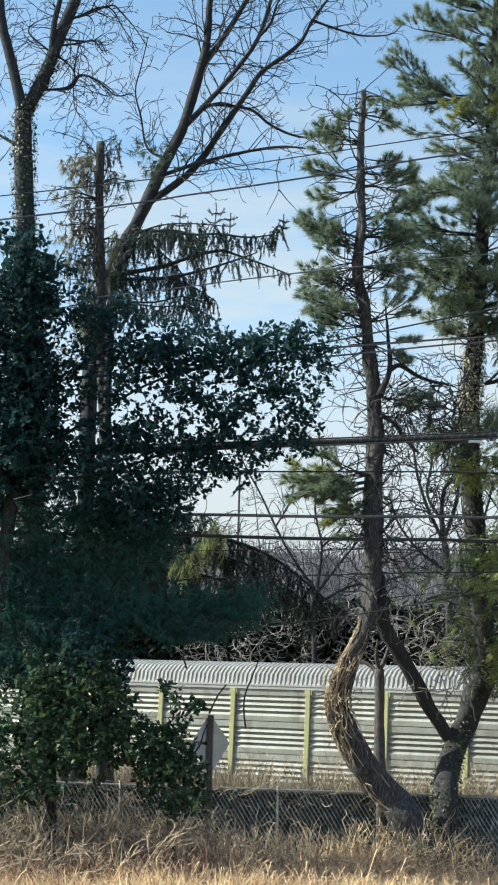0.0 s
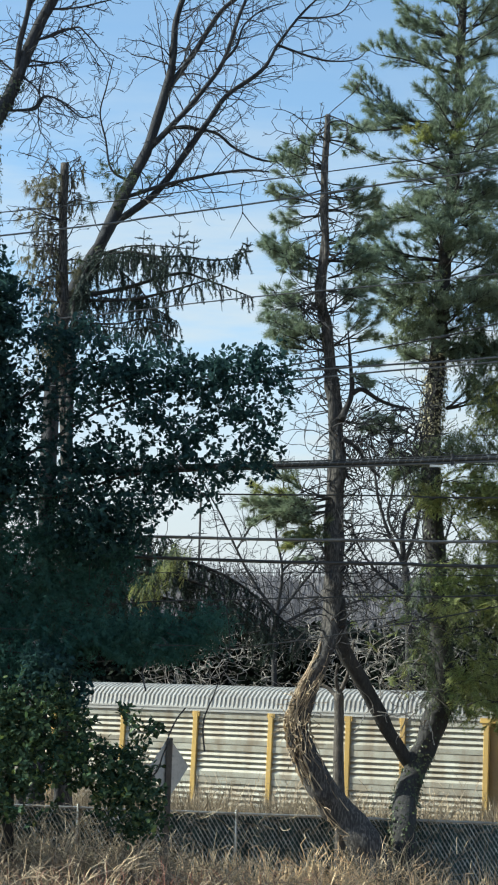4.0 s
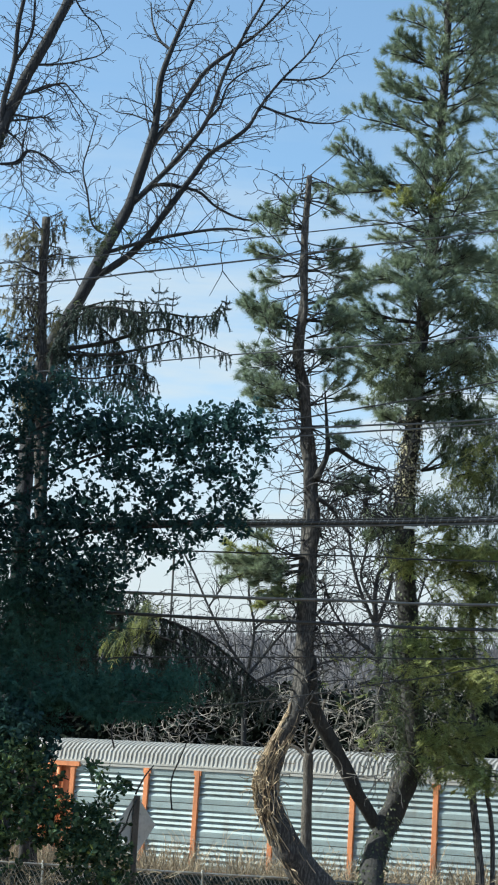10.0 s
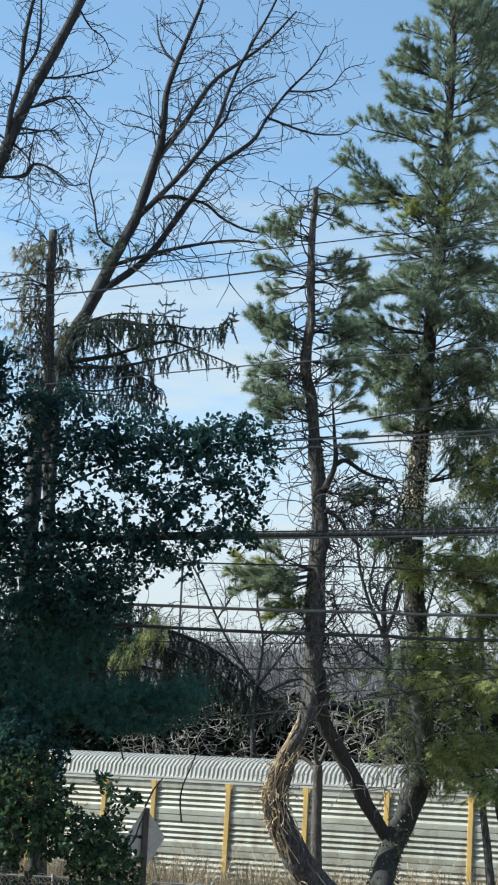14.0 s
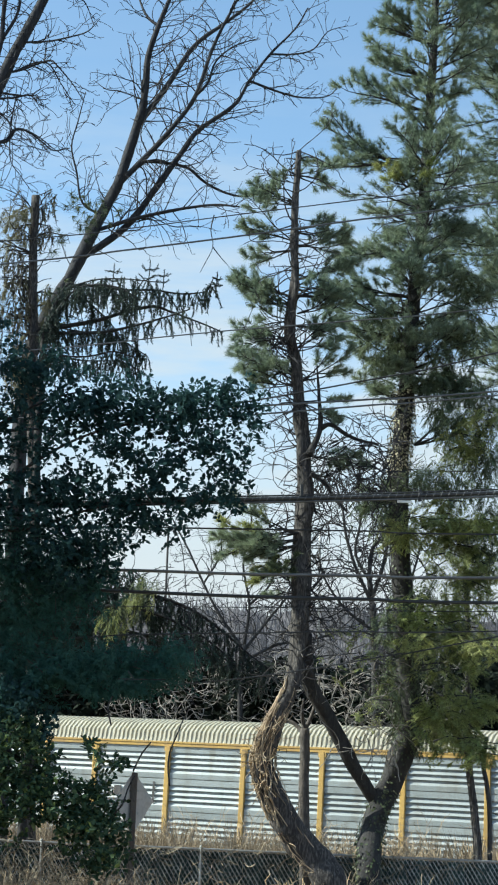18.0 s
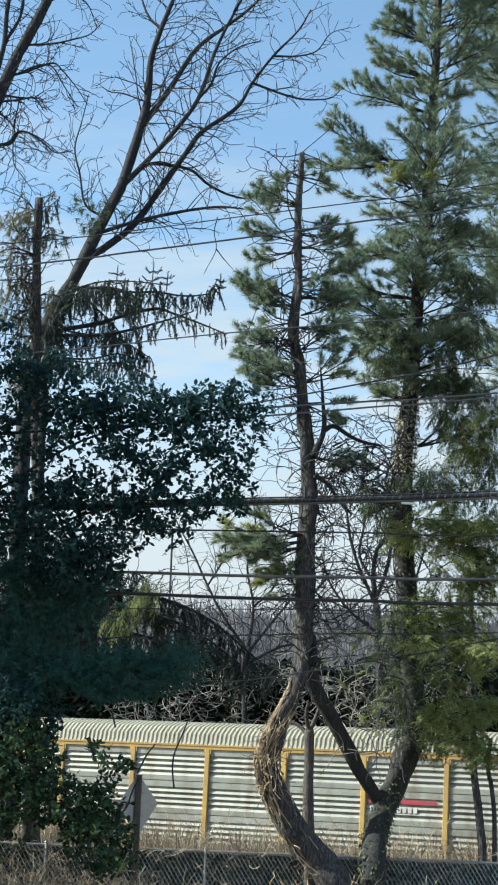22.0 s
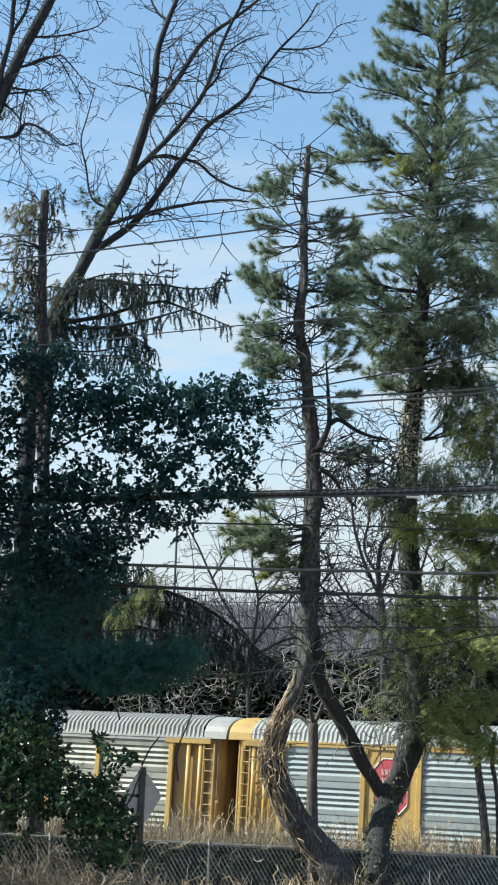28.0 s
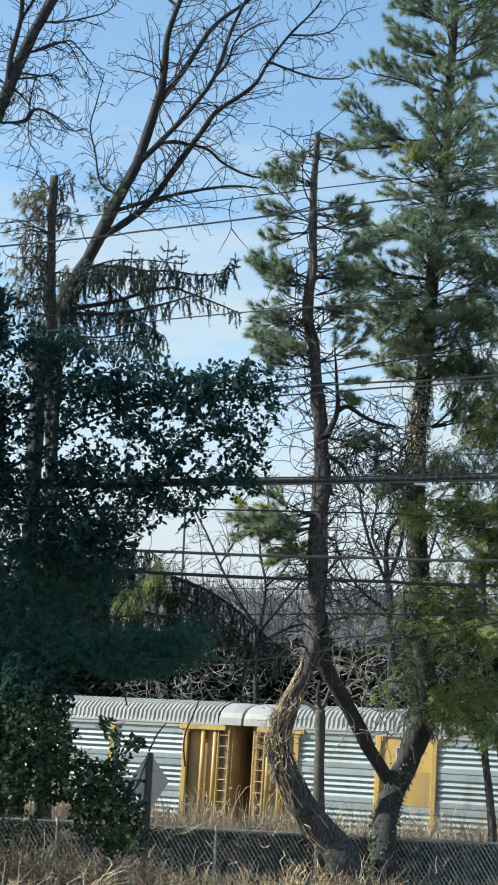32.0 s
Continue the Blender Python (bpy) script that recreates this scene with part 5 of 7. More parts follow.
    part("vine_mass", g, M_VINE, tree, "tan dead vines twisted round the trunk")
    g = Geo()
    for n in range(150):
        k = r.randrange(0, 62) if n % 2 else r.randrange(38, 54)
        w = Vector((r.gauss(-0.3, 0.6), r.uniform(-1, -0.2), r.gauss(0, 0.5)))
        grow(g, trunk[k] + w.normalized() * rr[k] * 0.9, w, r.uniform(0.12, 0.4), 0.007, r, 1, -0.4, 1.1)
    part("loose_vine", g, M_VINE, tree)
    # needle boughs
    for i, (x, z, tx, tz) in enumerate((*a, *b) for a, b in (
            [(2.06, 14.08), (1.16, 14.28)], [(2.05, 14.13), (1.51, 14.53)], [(2.06, 13.33), (0.79, 13.52)], [(2.04, 13.15), (1.18, 13.19)], [(2.06, 13.56), (2.72, 13.57)], [(2.06, 13.21), (3.16, 13.38)],
            [(2.09, 12.18), (1.03, 12.38)], [(2.08, 11.96), (0.81, 12.21)], [(2.04, 11.73), (1.21, 11.59)], [(2.04, 14.71), (2.71, 14.56)],
            [(2.19, 10.67), (1.01, 10.71)], [(2.19, 10.44), (1.34, 10.47)], [(2.36, 7.42), (0.87, 7.19)], [(2.36, 7.31), (1.30, 6.96)], [(2.36, 7.53), (0.80, 7.50)], [(2.37, 7.10), (1.63, 6.49)],
            [(2.07, 12.41), (2.73, 12.32)], [(2.09, 11.62), (2.96, 11.53)], [(2.33, 10.06), (3.09, 9.74)], [(2.39, 9.06), (3.42, 8.87)], [(2.05, 11.62), (1.23, 11.40)], [(2.06, 11.39), (1.03, 10.99)], [(2.13, 10.95), (1.37, 10.65)], [(2.26, 10.50), (3.12, 10.95)], [(2.16, 11.86), (3.08, 12.14)], [(2.13, 12.55), (3.17, 12.84)], [(2.10, 12.20), (2.68, 12.41)], [(2.07, 11.97), (1.31, 12.04)], [(2.19, 11.18), (2.77, 11.49)])):
        for j in range(5 if 11 < i < 16 else 3):
            g, nd = Geo(), Needles()
            s = Vector((x, Y + 0.1, z))
            e = Vector((tx + r.gauss(0, 0.08), Y + r.uniform(-0.7, 0.7), tz + r.gauss(0, 0.08)))
            pine_bough(g, nd, s, e - s, (e - s).length * r.uniform(0.8, 1.0), r, 0.018, 46, 0.15, 0.05)
            bough = part("bough", g, M_BARK_DARK, tree)
            # on the low boughs, sunlight is put into the needle colour
            nd.make("needle_mass", (M_NEEDLE_SUNLIT, M_FIR)[j] if 11 < i < 16 and j < 2 else M_PINE, bough, NEEDLE)
    tagged(tree, "crooked broken-topped pine wrapped in tan dead vines", "tree")


# -- the forked tree beside it, ivied, and the tall pine above
def forked_pine():
    Y, r = 34.6, random.Random(41)
    tree = thing("ivied_pine", 0, 0, 0)
    path = solid([(4.10, -0.03), (4.02, 0.70), (3.94, 1.44), (3.98, 2.03), (4.21, 2.68), (4.50, 3.42), (4.68, 4.04), (4.59, 5.46), (4.45, 7.13), (4.38, 8.71), (4.44, 10.09), (4.59, 12.31), (4.77, 14.70), (4.92, 17.77), (5.01, 20.93)], Y)
    # the foot stands before the fence
    for q, k in zip(path, (0.977, 0.977, 0.979, 0.992)):
        q.x, q.y, q.z = q.x * k, q.y * k, 2.3 + (q.z - 2.3) * k
    rad = (0.30, 0.25, 0.225, 0.225, 0.23, 0.23, 0.225, 0.21, 0.195, 0.185, 0.17, 0.14, 0.11, 0.085, 0.05)
    trunk, _ = shaped(tree, "trunk", path, rad, M_BARK_DARK, 14, 6, 0.25)
    ivy(tree, trunk[8:50], 0.25, 800, r, 0.05)
    # dark leaves added over the foot, in place of shade on it
    ivy(tree, trunk[3:26], 0.22, 1100, r, 0.07)
    # the sunlit stretch of trunk, lit by leaf colour
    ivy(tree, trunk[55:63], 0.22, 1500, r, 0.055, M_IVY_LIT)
    ivy(tree, trunk[44:55], 0.24, 420, r, 0.06)
    ivy(tree, trunk[56:68], 0.23, 300, r, 0.06)
    g = Geo()
    for _ in range(120):
        k = r.randrange(36, 75)
        w = Vector((r.choice((-1, -1, -1, 1)) * r.uniform(0.4, 1.0), r.uniform(-0.9, 0.4), r.uniform(-0.5, 0.4)))
        grow(g, trunk[k], w, r.uniform(0.3, 1.6), r.uniform(0.008, 0.018), r, 2, -0.15, 1.1)
    part("dead_twig_mass", g, M_TWIG, tree)
    g, nd = Geo(), Needles()
    top = len(trunk) - 1
    for k in range(61, top):
        f = (k - 61) / (top - 61)
        for j in range(9):
            a = r.uniform(0, 2 * math.pi) if j < 7 else r.uniform(-2.3, -0.3)
            ln = (1.9 - 0.25 * f) * r.uniform(0.5, 1.1) * (0.75 + 0.25 * math.sin(k * 0.9))
            if 14.4 < trunk[k].z < 15.8 and math.cos(a) < -0.2:
                ln *= 0.42
            w = Vector((math.cos(a), math.sin(a), 0.25 + 0.25 * f))
            pine_bough(g, nd, trunk[k].lerp(trunk[k + 1], r.random()), w, ln, r, 0.022, 36, 0.155, 0.12)
    tagged(part("crown_wood", g, M_BARK_DARK, tree), kind="stuff")
    nd.make("needle_mass", M_PINE, tree, NEEDLE, "dense tufts of green pine needles")
    for x, z, tx, tz in [(*a, *b) for a, b in ([(4.71, 15.49), (2.27, 15.85)], [(4.71, 15.62), (2.76, 15.83)], [(4.76, 16.74), (3.04, 17.13)], [(4.77, 17.50), (3.75, 17.94)],
                                              [(4.81, 18.27), (3.72, 18.77)], [(4.59, 13.65), (2.85, 13.65)], [(4.56, 12.68), (3.00, 12.82)], [(4.46, 12.19), (3.39, 11.65)],
                                              [(4.66, 9.62), (5.62, 9.91)], [(4.61, 11.02), (5.65, 10.79)],
                                              [(4.65, 8.70), (3.73, 8.36)])]:
        for j in range(3):
            s = Vector((x, Y, z))
            e = Vector((tx + r.gauss(0, 0.06), Y + r.uniform(-0.6, 0.6), tz + r.gauss(0, 0.07)))
            g, nd = Geo(), Needles()
            pine_bough(g, nd, s, e - s, (e - s).length * r.uniform(0.85, 1.0), r, 0.03, 44, 0.155, 0.05)
            bough = part("bough", g, M_BARK_DARK, tree)
            nd.make("needle_mass", M_PINE, bough, NEEDLE)
    g, nd = Geo(), Needles()
    for j in range(7):
        pine_bough(g, nd, Vector((4.37 + r.gauss(0, 0.15), 34.0 + r.gauss(0, 0.2), 14.89 + r.gauss(0, 0.12))), Vector((r.choice((-1, 1)) * r.uniform(0.4, 1), -0.6, r.uniform(0, 0.4))), r.uniform(0.4, 0.7), r, 0.02, 30, 0.14)
    bough = part("bough", g, M_BARK_DARK, tree)
    nd.make("needle_mass", M_NEEDLE_SUNLIT, bough, NEEDLE, "yellow-green needles")
    tagged(tree, "tall pine with an ivied dark trunk and tufted green crown", "tree")

    # a second pine close behind it
    tree = thing("pine", 0, 0, 0)
    path = rooted([(8.28, 4.56), (8.22, 9.34), (8.11, 13.09), (8.03, 17.01), (7.95, 21.10), (7.89, 25.38)], 37.0)
    bole, rr = shaped(tree, "trunk", path, (0.24, 0.22, 0.19, 0.16, 0.13, 0.09, 0.05), M_BARK_DARK, 10, 8, 0.25)
    g, nd = Geo(), Needles()
    for k in range(20, len(bole) - 1):
        for j in range(6):
            a = r.uniform(0.5, 1.55) * math.pi
            pine_bough(g, nd, bole[k].lerp(bole[k + 1], r.random()), Vector((math.cos(a), math.sin(a), 0.2)), 2.7 * r.uniform(0.4, 1.1), r, 0.022, 30, 0.165, 0.15)
    tagged(part("crown_wood", g, M_BARK_DARK, tree), kind="stuff")
    nd.make("needle_mass", M_PINE, tree, NEEDLE, "dense tufts of green pine needles")
    tagged(tree, "tall green pine standing behind the ivied pine", "tree")

    # the yew-like conifer whose sprays hang before the trunk
    tree = thing("hanging_conifer", 0, 0, 0)
    limb(tree, "trunk", rooted([(6.14, 1.54), (6.07, 2.39), (5.94, 3.47), (5.92, 5.46), (5.83, 7.26)], 35.2), 0.10, 0.05, M_BARK_BROWN, 10, 4)
    limb(tree, "trunk", rooted([(6.37, 2.19), (6.31, 2.94), (6.23, 3.38), (6.29, 3.93)], 35.2), 0.05, 0.04, M_BARK_BROWN, 8, 4)
    nd = Needles()
    sunny = list(zip([(4.55, 8.05), (4.97, 8.14), (5.39, 8.06), (5.81, 8.11), (4.77, 7.85), (5.27, 7.24), (5.72, 7.06), (5.56, 6.57), (4.53, 6.17), (4.87, 6.26), (4.75, 5.7), (5.29, 6.28), (5.64, 6.02), (5.87, 6.31), (5.16, 5.72), (5.58, 5.61), (5.85, 5.42), (5.18, 4.64), (5.59, 4.73), (5.87, 4.47), (5.06, 4.23), (5.47, 4.19), (5.34, 3.85), (5.81, 3.87), (5.44, 5.33), (5.82, 7.48), (5.7, 10.11), (5.5, 9.52), (3.11, 5.55), (3.35, 5.32), (3.86, 5.52), (3.97, 4.31), (4.12, 4.79), (5.62, 3.53), (5.04, 5.04)],
        (36, 44, 50, 50, 24, 40, 50, 26, 26, 28, 32, 28, 32, 28, 32, 32, 28, 28, 32, 39, 32, 39, 39, 36, 23, 40, 40, 36, 6, 5, 5, 5, 5, 14, 10)))
    for (cx, cz), n in sunny:
        tip = Vector((cx, 33.75, cz))
        for b in range(3):
            e = tip + Vector((r.gauss(0, 0.18), r.gauss(0, 0.35), r.gauss(0, 0.14)))
            way = Vector((r.choice((-1, 1)) * r.uniform(0.5, 1.0), r.gauss(0, 0.4), r.uniform(0.0, 0.35)))
            q = [e - way * 0.45, e, e + way * 0.4 + Vector((0, 0, -0.16))]
            g = Geo()
            g.tube(q, [0.014, 0.010, 0.005], 4, False)
            part("bough", g, M_BARK_DARK, tree)
            line = smooth_path(q, 4)
            for _ in range(n // 2):
                p = line[r.randrange(len(line))] + Vector((r.gauss(0, 0.10), r.gauss(0, 0.14), r.gauss(-0.03, 0.10)))
                nd.feather(p, way * r.uniform(-0.2, 0.8) + Vector((r.gauss(0, 0.5), r.gauss(-0.2, 0.5), -0.35)), r, r.uniform(0.2, 0.38), 9, 0.4, 10)
    # the lit look of these sprays is in their colour
    nd.make("needle_mass", M_NEEDLE_SUNLIT, tree, SHORT_NEEDLE, "yellow-green flat needle sprays")
    tagged(tree, "conifer with bright green drooping needle sprays", "tree")

    tree = thing("dark_spruce", 0, 0, 0)
    limb(tree, "trunk", rooted([(4.16, 2.07), (4.73, 4.15), (4.60, 6.37), (4.49, 8.08), (4.46, 10.42)], 35.3), 0.11, 0.04, M_BARK_DARK, 8, 4)
    g, nd = Geo(), Needles()
    for (cx, cz), (sx, sz, n) in (
            ((6.05, 9.3), (0.3, 0.5, 60)), ((6.1, 8.2), (0.3, 0.5, 55)), ((6.0, 7.4), (0.3, 0.4, 40)), ((6.2, 10.3), (0.3, 0.5, 60)),
            ((4.1, 5.95), (0.2, 0.3, 24)), ((4.5, 4.72), (0.25, 0.5, 60)), ((4.05, 4.75), (0.15, 0.35, 26)), ((4.74, 3.89), (0.35, 0.25, 60)), ((4.55, 5.5), (0.25, 0.4, 56)), ((5.14, 5.08), (0.3, 0.3, 34)),
            ((5.56, 6.08), (0.3, 0.3, 30)), ((5.0, 5.7), (0.2, 0.3, 30)), ((5.76, 7.3), (0.3, 0.4, 40)), ((5.6, 4.2), (0.3, 0.3, 24)), ((5.1, 4.0), (0.3, 0.2, 26)), ((4.45, 6.3), (0.25, 0.3, 40)),
            ((4.9, 6.7), (0.25, 0.25, 30)), ((5.51, 8.73), (0.5, 0.3, 70)), ((4.95, 8.95), (0.4, 0.25, 70)), ((4.35, 8.85), (0.3, 0.2, 50)), ((5.61, 9.54), (0.5, 0.4, 90)), ((5.24, 10.2), (0.3, 0.35, 60)),
            ((5.7, 10.69), (0.4, 0.5, 80)), ((4.95, 11.0), (0.3, 0.3, 50)), ((3.95, 11.35), (0.25, 0.3, 36)), ((4.2, 11.75), (0.25, 0.3, 40)), ((4.0, 12.15), (0.3, 0.25, 36)), ((5.23, 11.47), (0.4, 0.4, 70)),
            ((5.68, 12.08), (0.4, 0.5, 80)), ((4.66, 11.91), (0.35, 0.35, 50)), ((5.54, 13.02), (0.4, 0.5, 70)), ((5.42, 7.83), (0.5, 0.2, 50)), ((4.19, 8.1), (0.25, 0.3, 36)), ((3.63, 8.4), (0.25, 0.25, 14))):
        for _ in range(int(n * (1.0 if cz < 6.0 else 1.3))):
            p = Vector((cx + r.gauss(0, sx * 0.6), 34.15 + r.gauss(0, 0.35), cz + r.gauss(0, sz * 0.6)))
            wood = min(trunk, key=lambda q: abs(q.z - p.z))
            if abs(p.x - wood.x) < 0.26 and r.random() < 0.7:
                p.y = wood.y + r.uniform(0.3, 0.8)
            nd.feather(p, Vector((r.gauss(0, 0.7), r.gauss(0, 0.6), -0.5)), r, r.uniform(0.22, 0.45), 8, 0.8, 8, 0.055)
            if r.random() < 0.12:
                g.tube([p, p + Vector((r.gauss(0, 0.3), r.gauss(0, 0.2), r.gauss(0.05, 0.1)))], [0.012, 0.006], 3, False)
    part("twig_mass", g, M_BARK_DARK, tree)
    nd.make("needle_mass", M_FIR, tree, SHORT_NEEDLE, "olive-green drooping needle sprays")
    g = Geo()
    for _ in range(90):
        p = Vector((r.uniform(3.1, 4.3), 33.9 + r.gauss(0, 0.2), r.uniform(3.4, 5.6)))
        grow(g, p, Vector((r.gauss(0, 0.7), r.gauss(0, 0.4), r.gauss(-0.3, 0.6))), r.uniform(0.3, 0.9), 0.010, r, 1, -0.2, 1.4)
    part("dead_twig_mass", g, M_TWIG_PALE, tree, "tan dead twigs among the sprays")
    tagged(tree, "dark spruce with drooping needle sprays round the forked pine", "tree")

    tree = thing("slim_sapling", 0, 0, 0)
    pts = limb(tree, "trunk", rooted([(2.69, 1.42), (2.63, 2.37), (2.62, 3.32), (2.60, 3.91)], 34.2), 0.115, 0.095, M_BARK_PALE, 9, 4)
    limb(tree, "limb", solid([(2.60, 3.80), (2.43, 3.98), (2.18, 4.11)], 34.2, 0.2), 0.05, 0.03, M_BARK_PALE, 7, 4)
    limb(tree, "limb", solid([(2.60, 3.86), (2.73, 4.13), (2.82, 4.46), (2.90, 4.95)], 34.2, 0.2), 0.055, 0.02, M_BARK_PALE, 7, 4)
    limb(tree, "limb", solid([(2.60, 3.86), (2.54, 4.18), (2.56, 4.45)], 34.2, -0.2), 0.05, 0.02, M_BARK_PALE, 7, 4)
    tagged(tree, "slim grey sapling trunk forking low down", "tree")


# -- the broad dark evergreen
def holly_tree():
    Y, r = 31.0, random.Random(51)
    tree = thing("broadleaf_evergreen", 0, 0, 0)
    limb(tree, "trunk", rooted([(-4.62, 0.00), (-4.50, 1.51), (-4.36, 4.42), (-4.11, 7.42), (-3.91, 9.48)], Y, 0.3), 0.22, 0.08, M_BARK_DARK, 10, 5)
    clumps = []
    for c, s in zip([(-4.06, 10.52), (-4.08, 9.89), (-3.21, 9.92), (-4.07, 8.65), (-3.25, 8.47), (-4.01, 7.42), (-3.10, 7.25), (-3.85, 6.22), (-2.86, 6.24), (-3.70, 5.03), (-2.62, 5.15), (-3.65, 3.95), (-2.68, 4.27), (-1.81, 4.76), (-1.21, 4.56), (-0.52, 4.40), (-1.94, 5.67), (-1.87, 6.47)],
                    ((90, 60, 1.0), (90, 90, 1.0), (70, 60, 0.6), (110, 100, 1.3), (90, 80, 0.7), (110, 100, 1.4), (90, 80, 0.9), (110, 100, 1.5), (100, 70, 1.3), (110, 90, 1.5), (110, 80, 1.5),
                     (110, 90, 1.3), (100, 70, 1.3), (90, 60, 1.2), (80, 50, 0.9), (60, 40, 0.7), (80, 70, 1.1), (80, 50, 1.0))):
        clumps.append((*c, *s))
    for c, s in zip([(-2.30, 9.94), (-1.98, 9.33), (-1.17, 9.56), (-1.06, 9.14), (-0.25, 9.17), (0.35, 9.39), (0.96, 9.51), (1.27, 9.10), (0.37, 8.67), (0.78, 8.37), (0.89, 7.86), (0.29, 7.64), (-0.42, 8.13), (-1.24, 8.42), (-0.61, 7.52), (-1.41, 7.60), (-2.02, 7.88), (-2.41, 7.47), (-1.09, 7.00), (-0.10, 7.12)],
                    ((50, 40, 0.5), (70, 50, 0.8), (60, 45, 0.6), (70, 40, 0.9), (60, 40, 0.9), (55, 40, 0.7), (45, 35, 0.5), (28, 35, 0.35), (50, 30, 0.6), (45, 40, 0.5), (32, 35, 0.35), (45, 35, 0.6),
                     (50, 45, 0.7), (60, 40, 0.7), (50, 40, 0.8), (60, 45, 0.9), (55, 35, 0.6), (60, 45, 0.8), (55, 30, 0.7), (28, 22, 0.2))):
        clumps.append((*c, *s))
    for c, s in zip([(-3.59, 2.78), (-3.02, 2.99), (-3.56, 2.11), (-2.70, 2.32), (-1.98, 2.68), (-1.38, 2.41), (-0.89, 2.13), (-1.72, 2.16), (-1.21, 3.18), (-1.37, 1.88), (-2.96, 1.65), (-3.73, 1.53), (-2.34, 3.25), (-0.82, 3.05), (-1.05, 2.66), (-2.09, 3.16), (-3.43, 3.46), (-2.75, 3.58), (-1.23, 2.08), (-0.92, 1.75), (-0.77, 1.42), (-1.09, 1.34), (-1.39, 1.67)],
                    ((90, 60, 0.8), (80, 60, 0.6), (90, 60, 0.8), (80, 50, 0.7), (50, 40, 0.6), (45, 40, 0.8), (28, 35, 0.4), (50, 35, 0.7), (26, 26, 0.25), (50, 25, 0.5), (60, 30, 0.4), (60, 30, 0.5), (50, 40, 0.4), (14, 12, 0.12), (24, 24, 0.25), (28, 22, 0.2), (80, 50, 0.7), (70, 40, 0.6), (45, 35, 0.7), (35, 35, 0.6), (24, 28, 0.4), (30, 28, 0.45), (40, 32, 0.5))):
        clumps.append((*c, s[0], s[1], s[2] * (1.15 if s[0] > 55 else 1.0)))
    for c in [(-2.86, 9.93), (-2.34, 9.68), (-1.97, 9.12), (-2.57, 9.10), (-2.20, 8.49), (-1.87, 7.89), (-2.65, 8.48), (-2.30, 7.27), (-1.89, 6.87), (-2.99, 9.30), (-1.56, 9.13), (-3.98, 11.16), (-4.39, 11.20), (-3.56, 10.85)]:
        clumps.append((*c, 40, 38, 0.3))
    for c in [(-2.12, 3.62), (-2.15, 2.95), (-2.03, 2.3)]:
        clumps.append((*c, 20, 42, 0.35))
    for c in [(-2.88, 4.06), (-2.55, 3.5), (-2.79, 2.83), (-2.37, 2.47), (-2.54, 4.08)]:
        clumps.append((*c, 34, 42, 0.6))
    for c, s in zip([(-5.14, 9.87), (-5.37, 8.41), (-5.18, 6.79), (-5.09, 5.19), (-5.01, 3.62), (-4.73, 2.18)], ((110, 100, 0.9),) * 6):
        clumps.append((*c, *s))
    k = Y / 3137.9
    pos, ax, no, lit = [], [], [], []
    g = Geo()
    for cx, cz, sx, sz, dens in clumps:
        if 3.5 < cz < 6.6 and sx > 45 and not (cz > 6.0 and cx > -2.6):
            continue
        if cz < 3.5:
            dens *= 0.4 if cz < 1.8 and cx < -1.2 else 0.72
        if cz > 6.6:
            dens *= 1.5 if cx < -3.7 else 0.5 if -3.3 < cx < -2.2 else 0.62 if cx < -1.0 else 0.85
        if cz > 6.6 and cx < -3.7:
            sx *= 0.75
        if cz > 6.0 and cx > -2.6:
            sx, sz, dens = sx * 1.22, sz * 1.25, dens * 0.95
        sprigs = int(132 * dens * (sx * sz / 4000.0) ** 0.75) + 8
        for _ in range(sprigs):
            u = rng_dir(r)
            u = u.normalized() * r.random() ** 0.45
            p = Vector((cx + u.x * sx * k, Y + u.y * 0.9 + r.gauss(0, 0.2), cz + u.z * sz * k))
            d = Vector((r.gauss(0.15, 0.7), r.gauss(-0.1, 0.6), r.gauss(0.15, 0.6))).normalized()
            q = [p - d * 0.16, p + rng_dir(r, 0.02), p + d * 0.14]
            g.tube([q[0], q[2]], [0.006, 0.004], 3, False)
            for j in range(9):
                t = j / 8
                b = q[0].lerp(q[2], 0.2 + 0.8 * t)
                side = d.cross(rng_dir(r)).normalized()
                pos.append(b)
                ax.append(d * (0.35 + 0.6 * t) + side)
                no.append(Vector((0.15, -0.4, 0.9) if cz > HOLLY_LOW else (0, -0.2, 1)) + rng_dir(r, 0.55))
                # about a sixth of the low leaves get the sunlit colour
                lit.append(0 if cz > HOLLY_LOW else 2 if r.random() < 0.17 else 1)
    part("twig_mass", g, M_HEMLOCK, tree)
    size = [r.uniform(0.07, 0.13) for _ in pos]
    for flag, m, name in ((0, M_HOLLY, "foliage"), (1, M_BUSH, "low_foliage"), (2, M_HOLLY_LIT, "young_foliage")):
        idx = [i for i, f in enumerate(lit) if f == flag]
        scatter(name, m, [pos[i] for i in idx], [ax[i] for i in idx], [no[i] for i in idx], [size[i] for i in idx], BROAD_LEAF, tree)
    for p in ([(-3.71, 7.43), (-2.83, 8.07), (-1.85, 8.71), (-0.85, 9.05), (0.25, 9.18), (0.96, 9.30)], [(-3.69, 6.93), (-2.59, 7.06), (-1.41, 7.49), (-0.21, 7.63), (0.59, 7.95)], [(-3.63, 3.65), (-2.73, 3.19), (-1.73, 2.64), (-1.04, 2.27)], [(-3.86, 8.45), (-2.98, 9.09), (-2.08, 9.53), (-1.18, 9.66)]):
        limb(tree, "limb", solid(p, Y, 0.2), 0.032, 0.01, M_BARK_DARK, 6, 5)
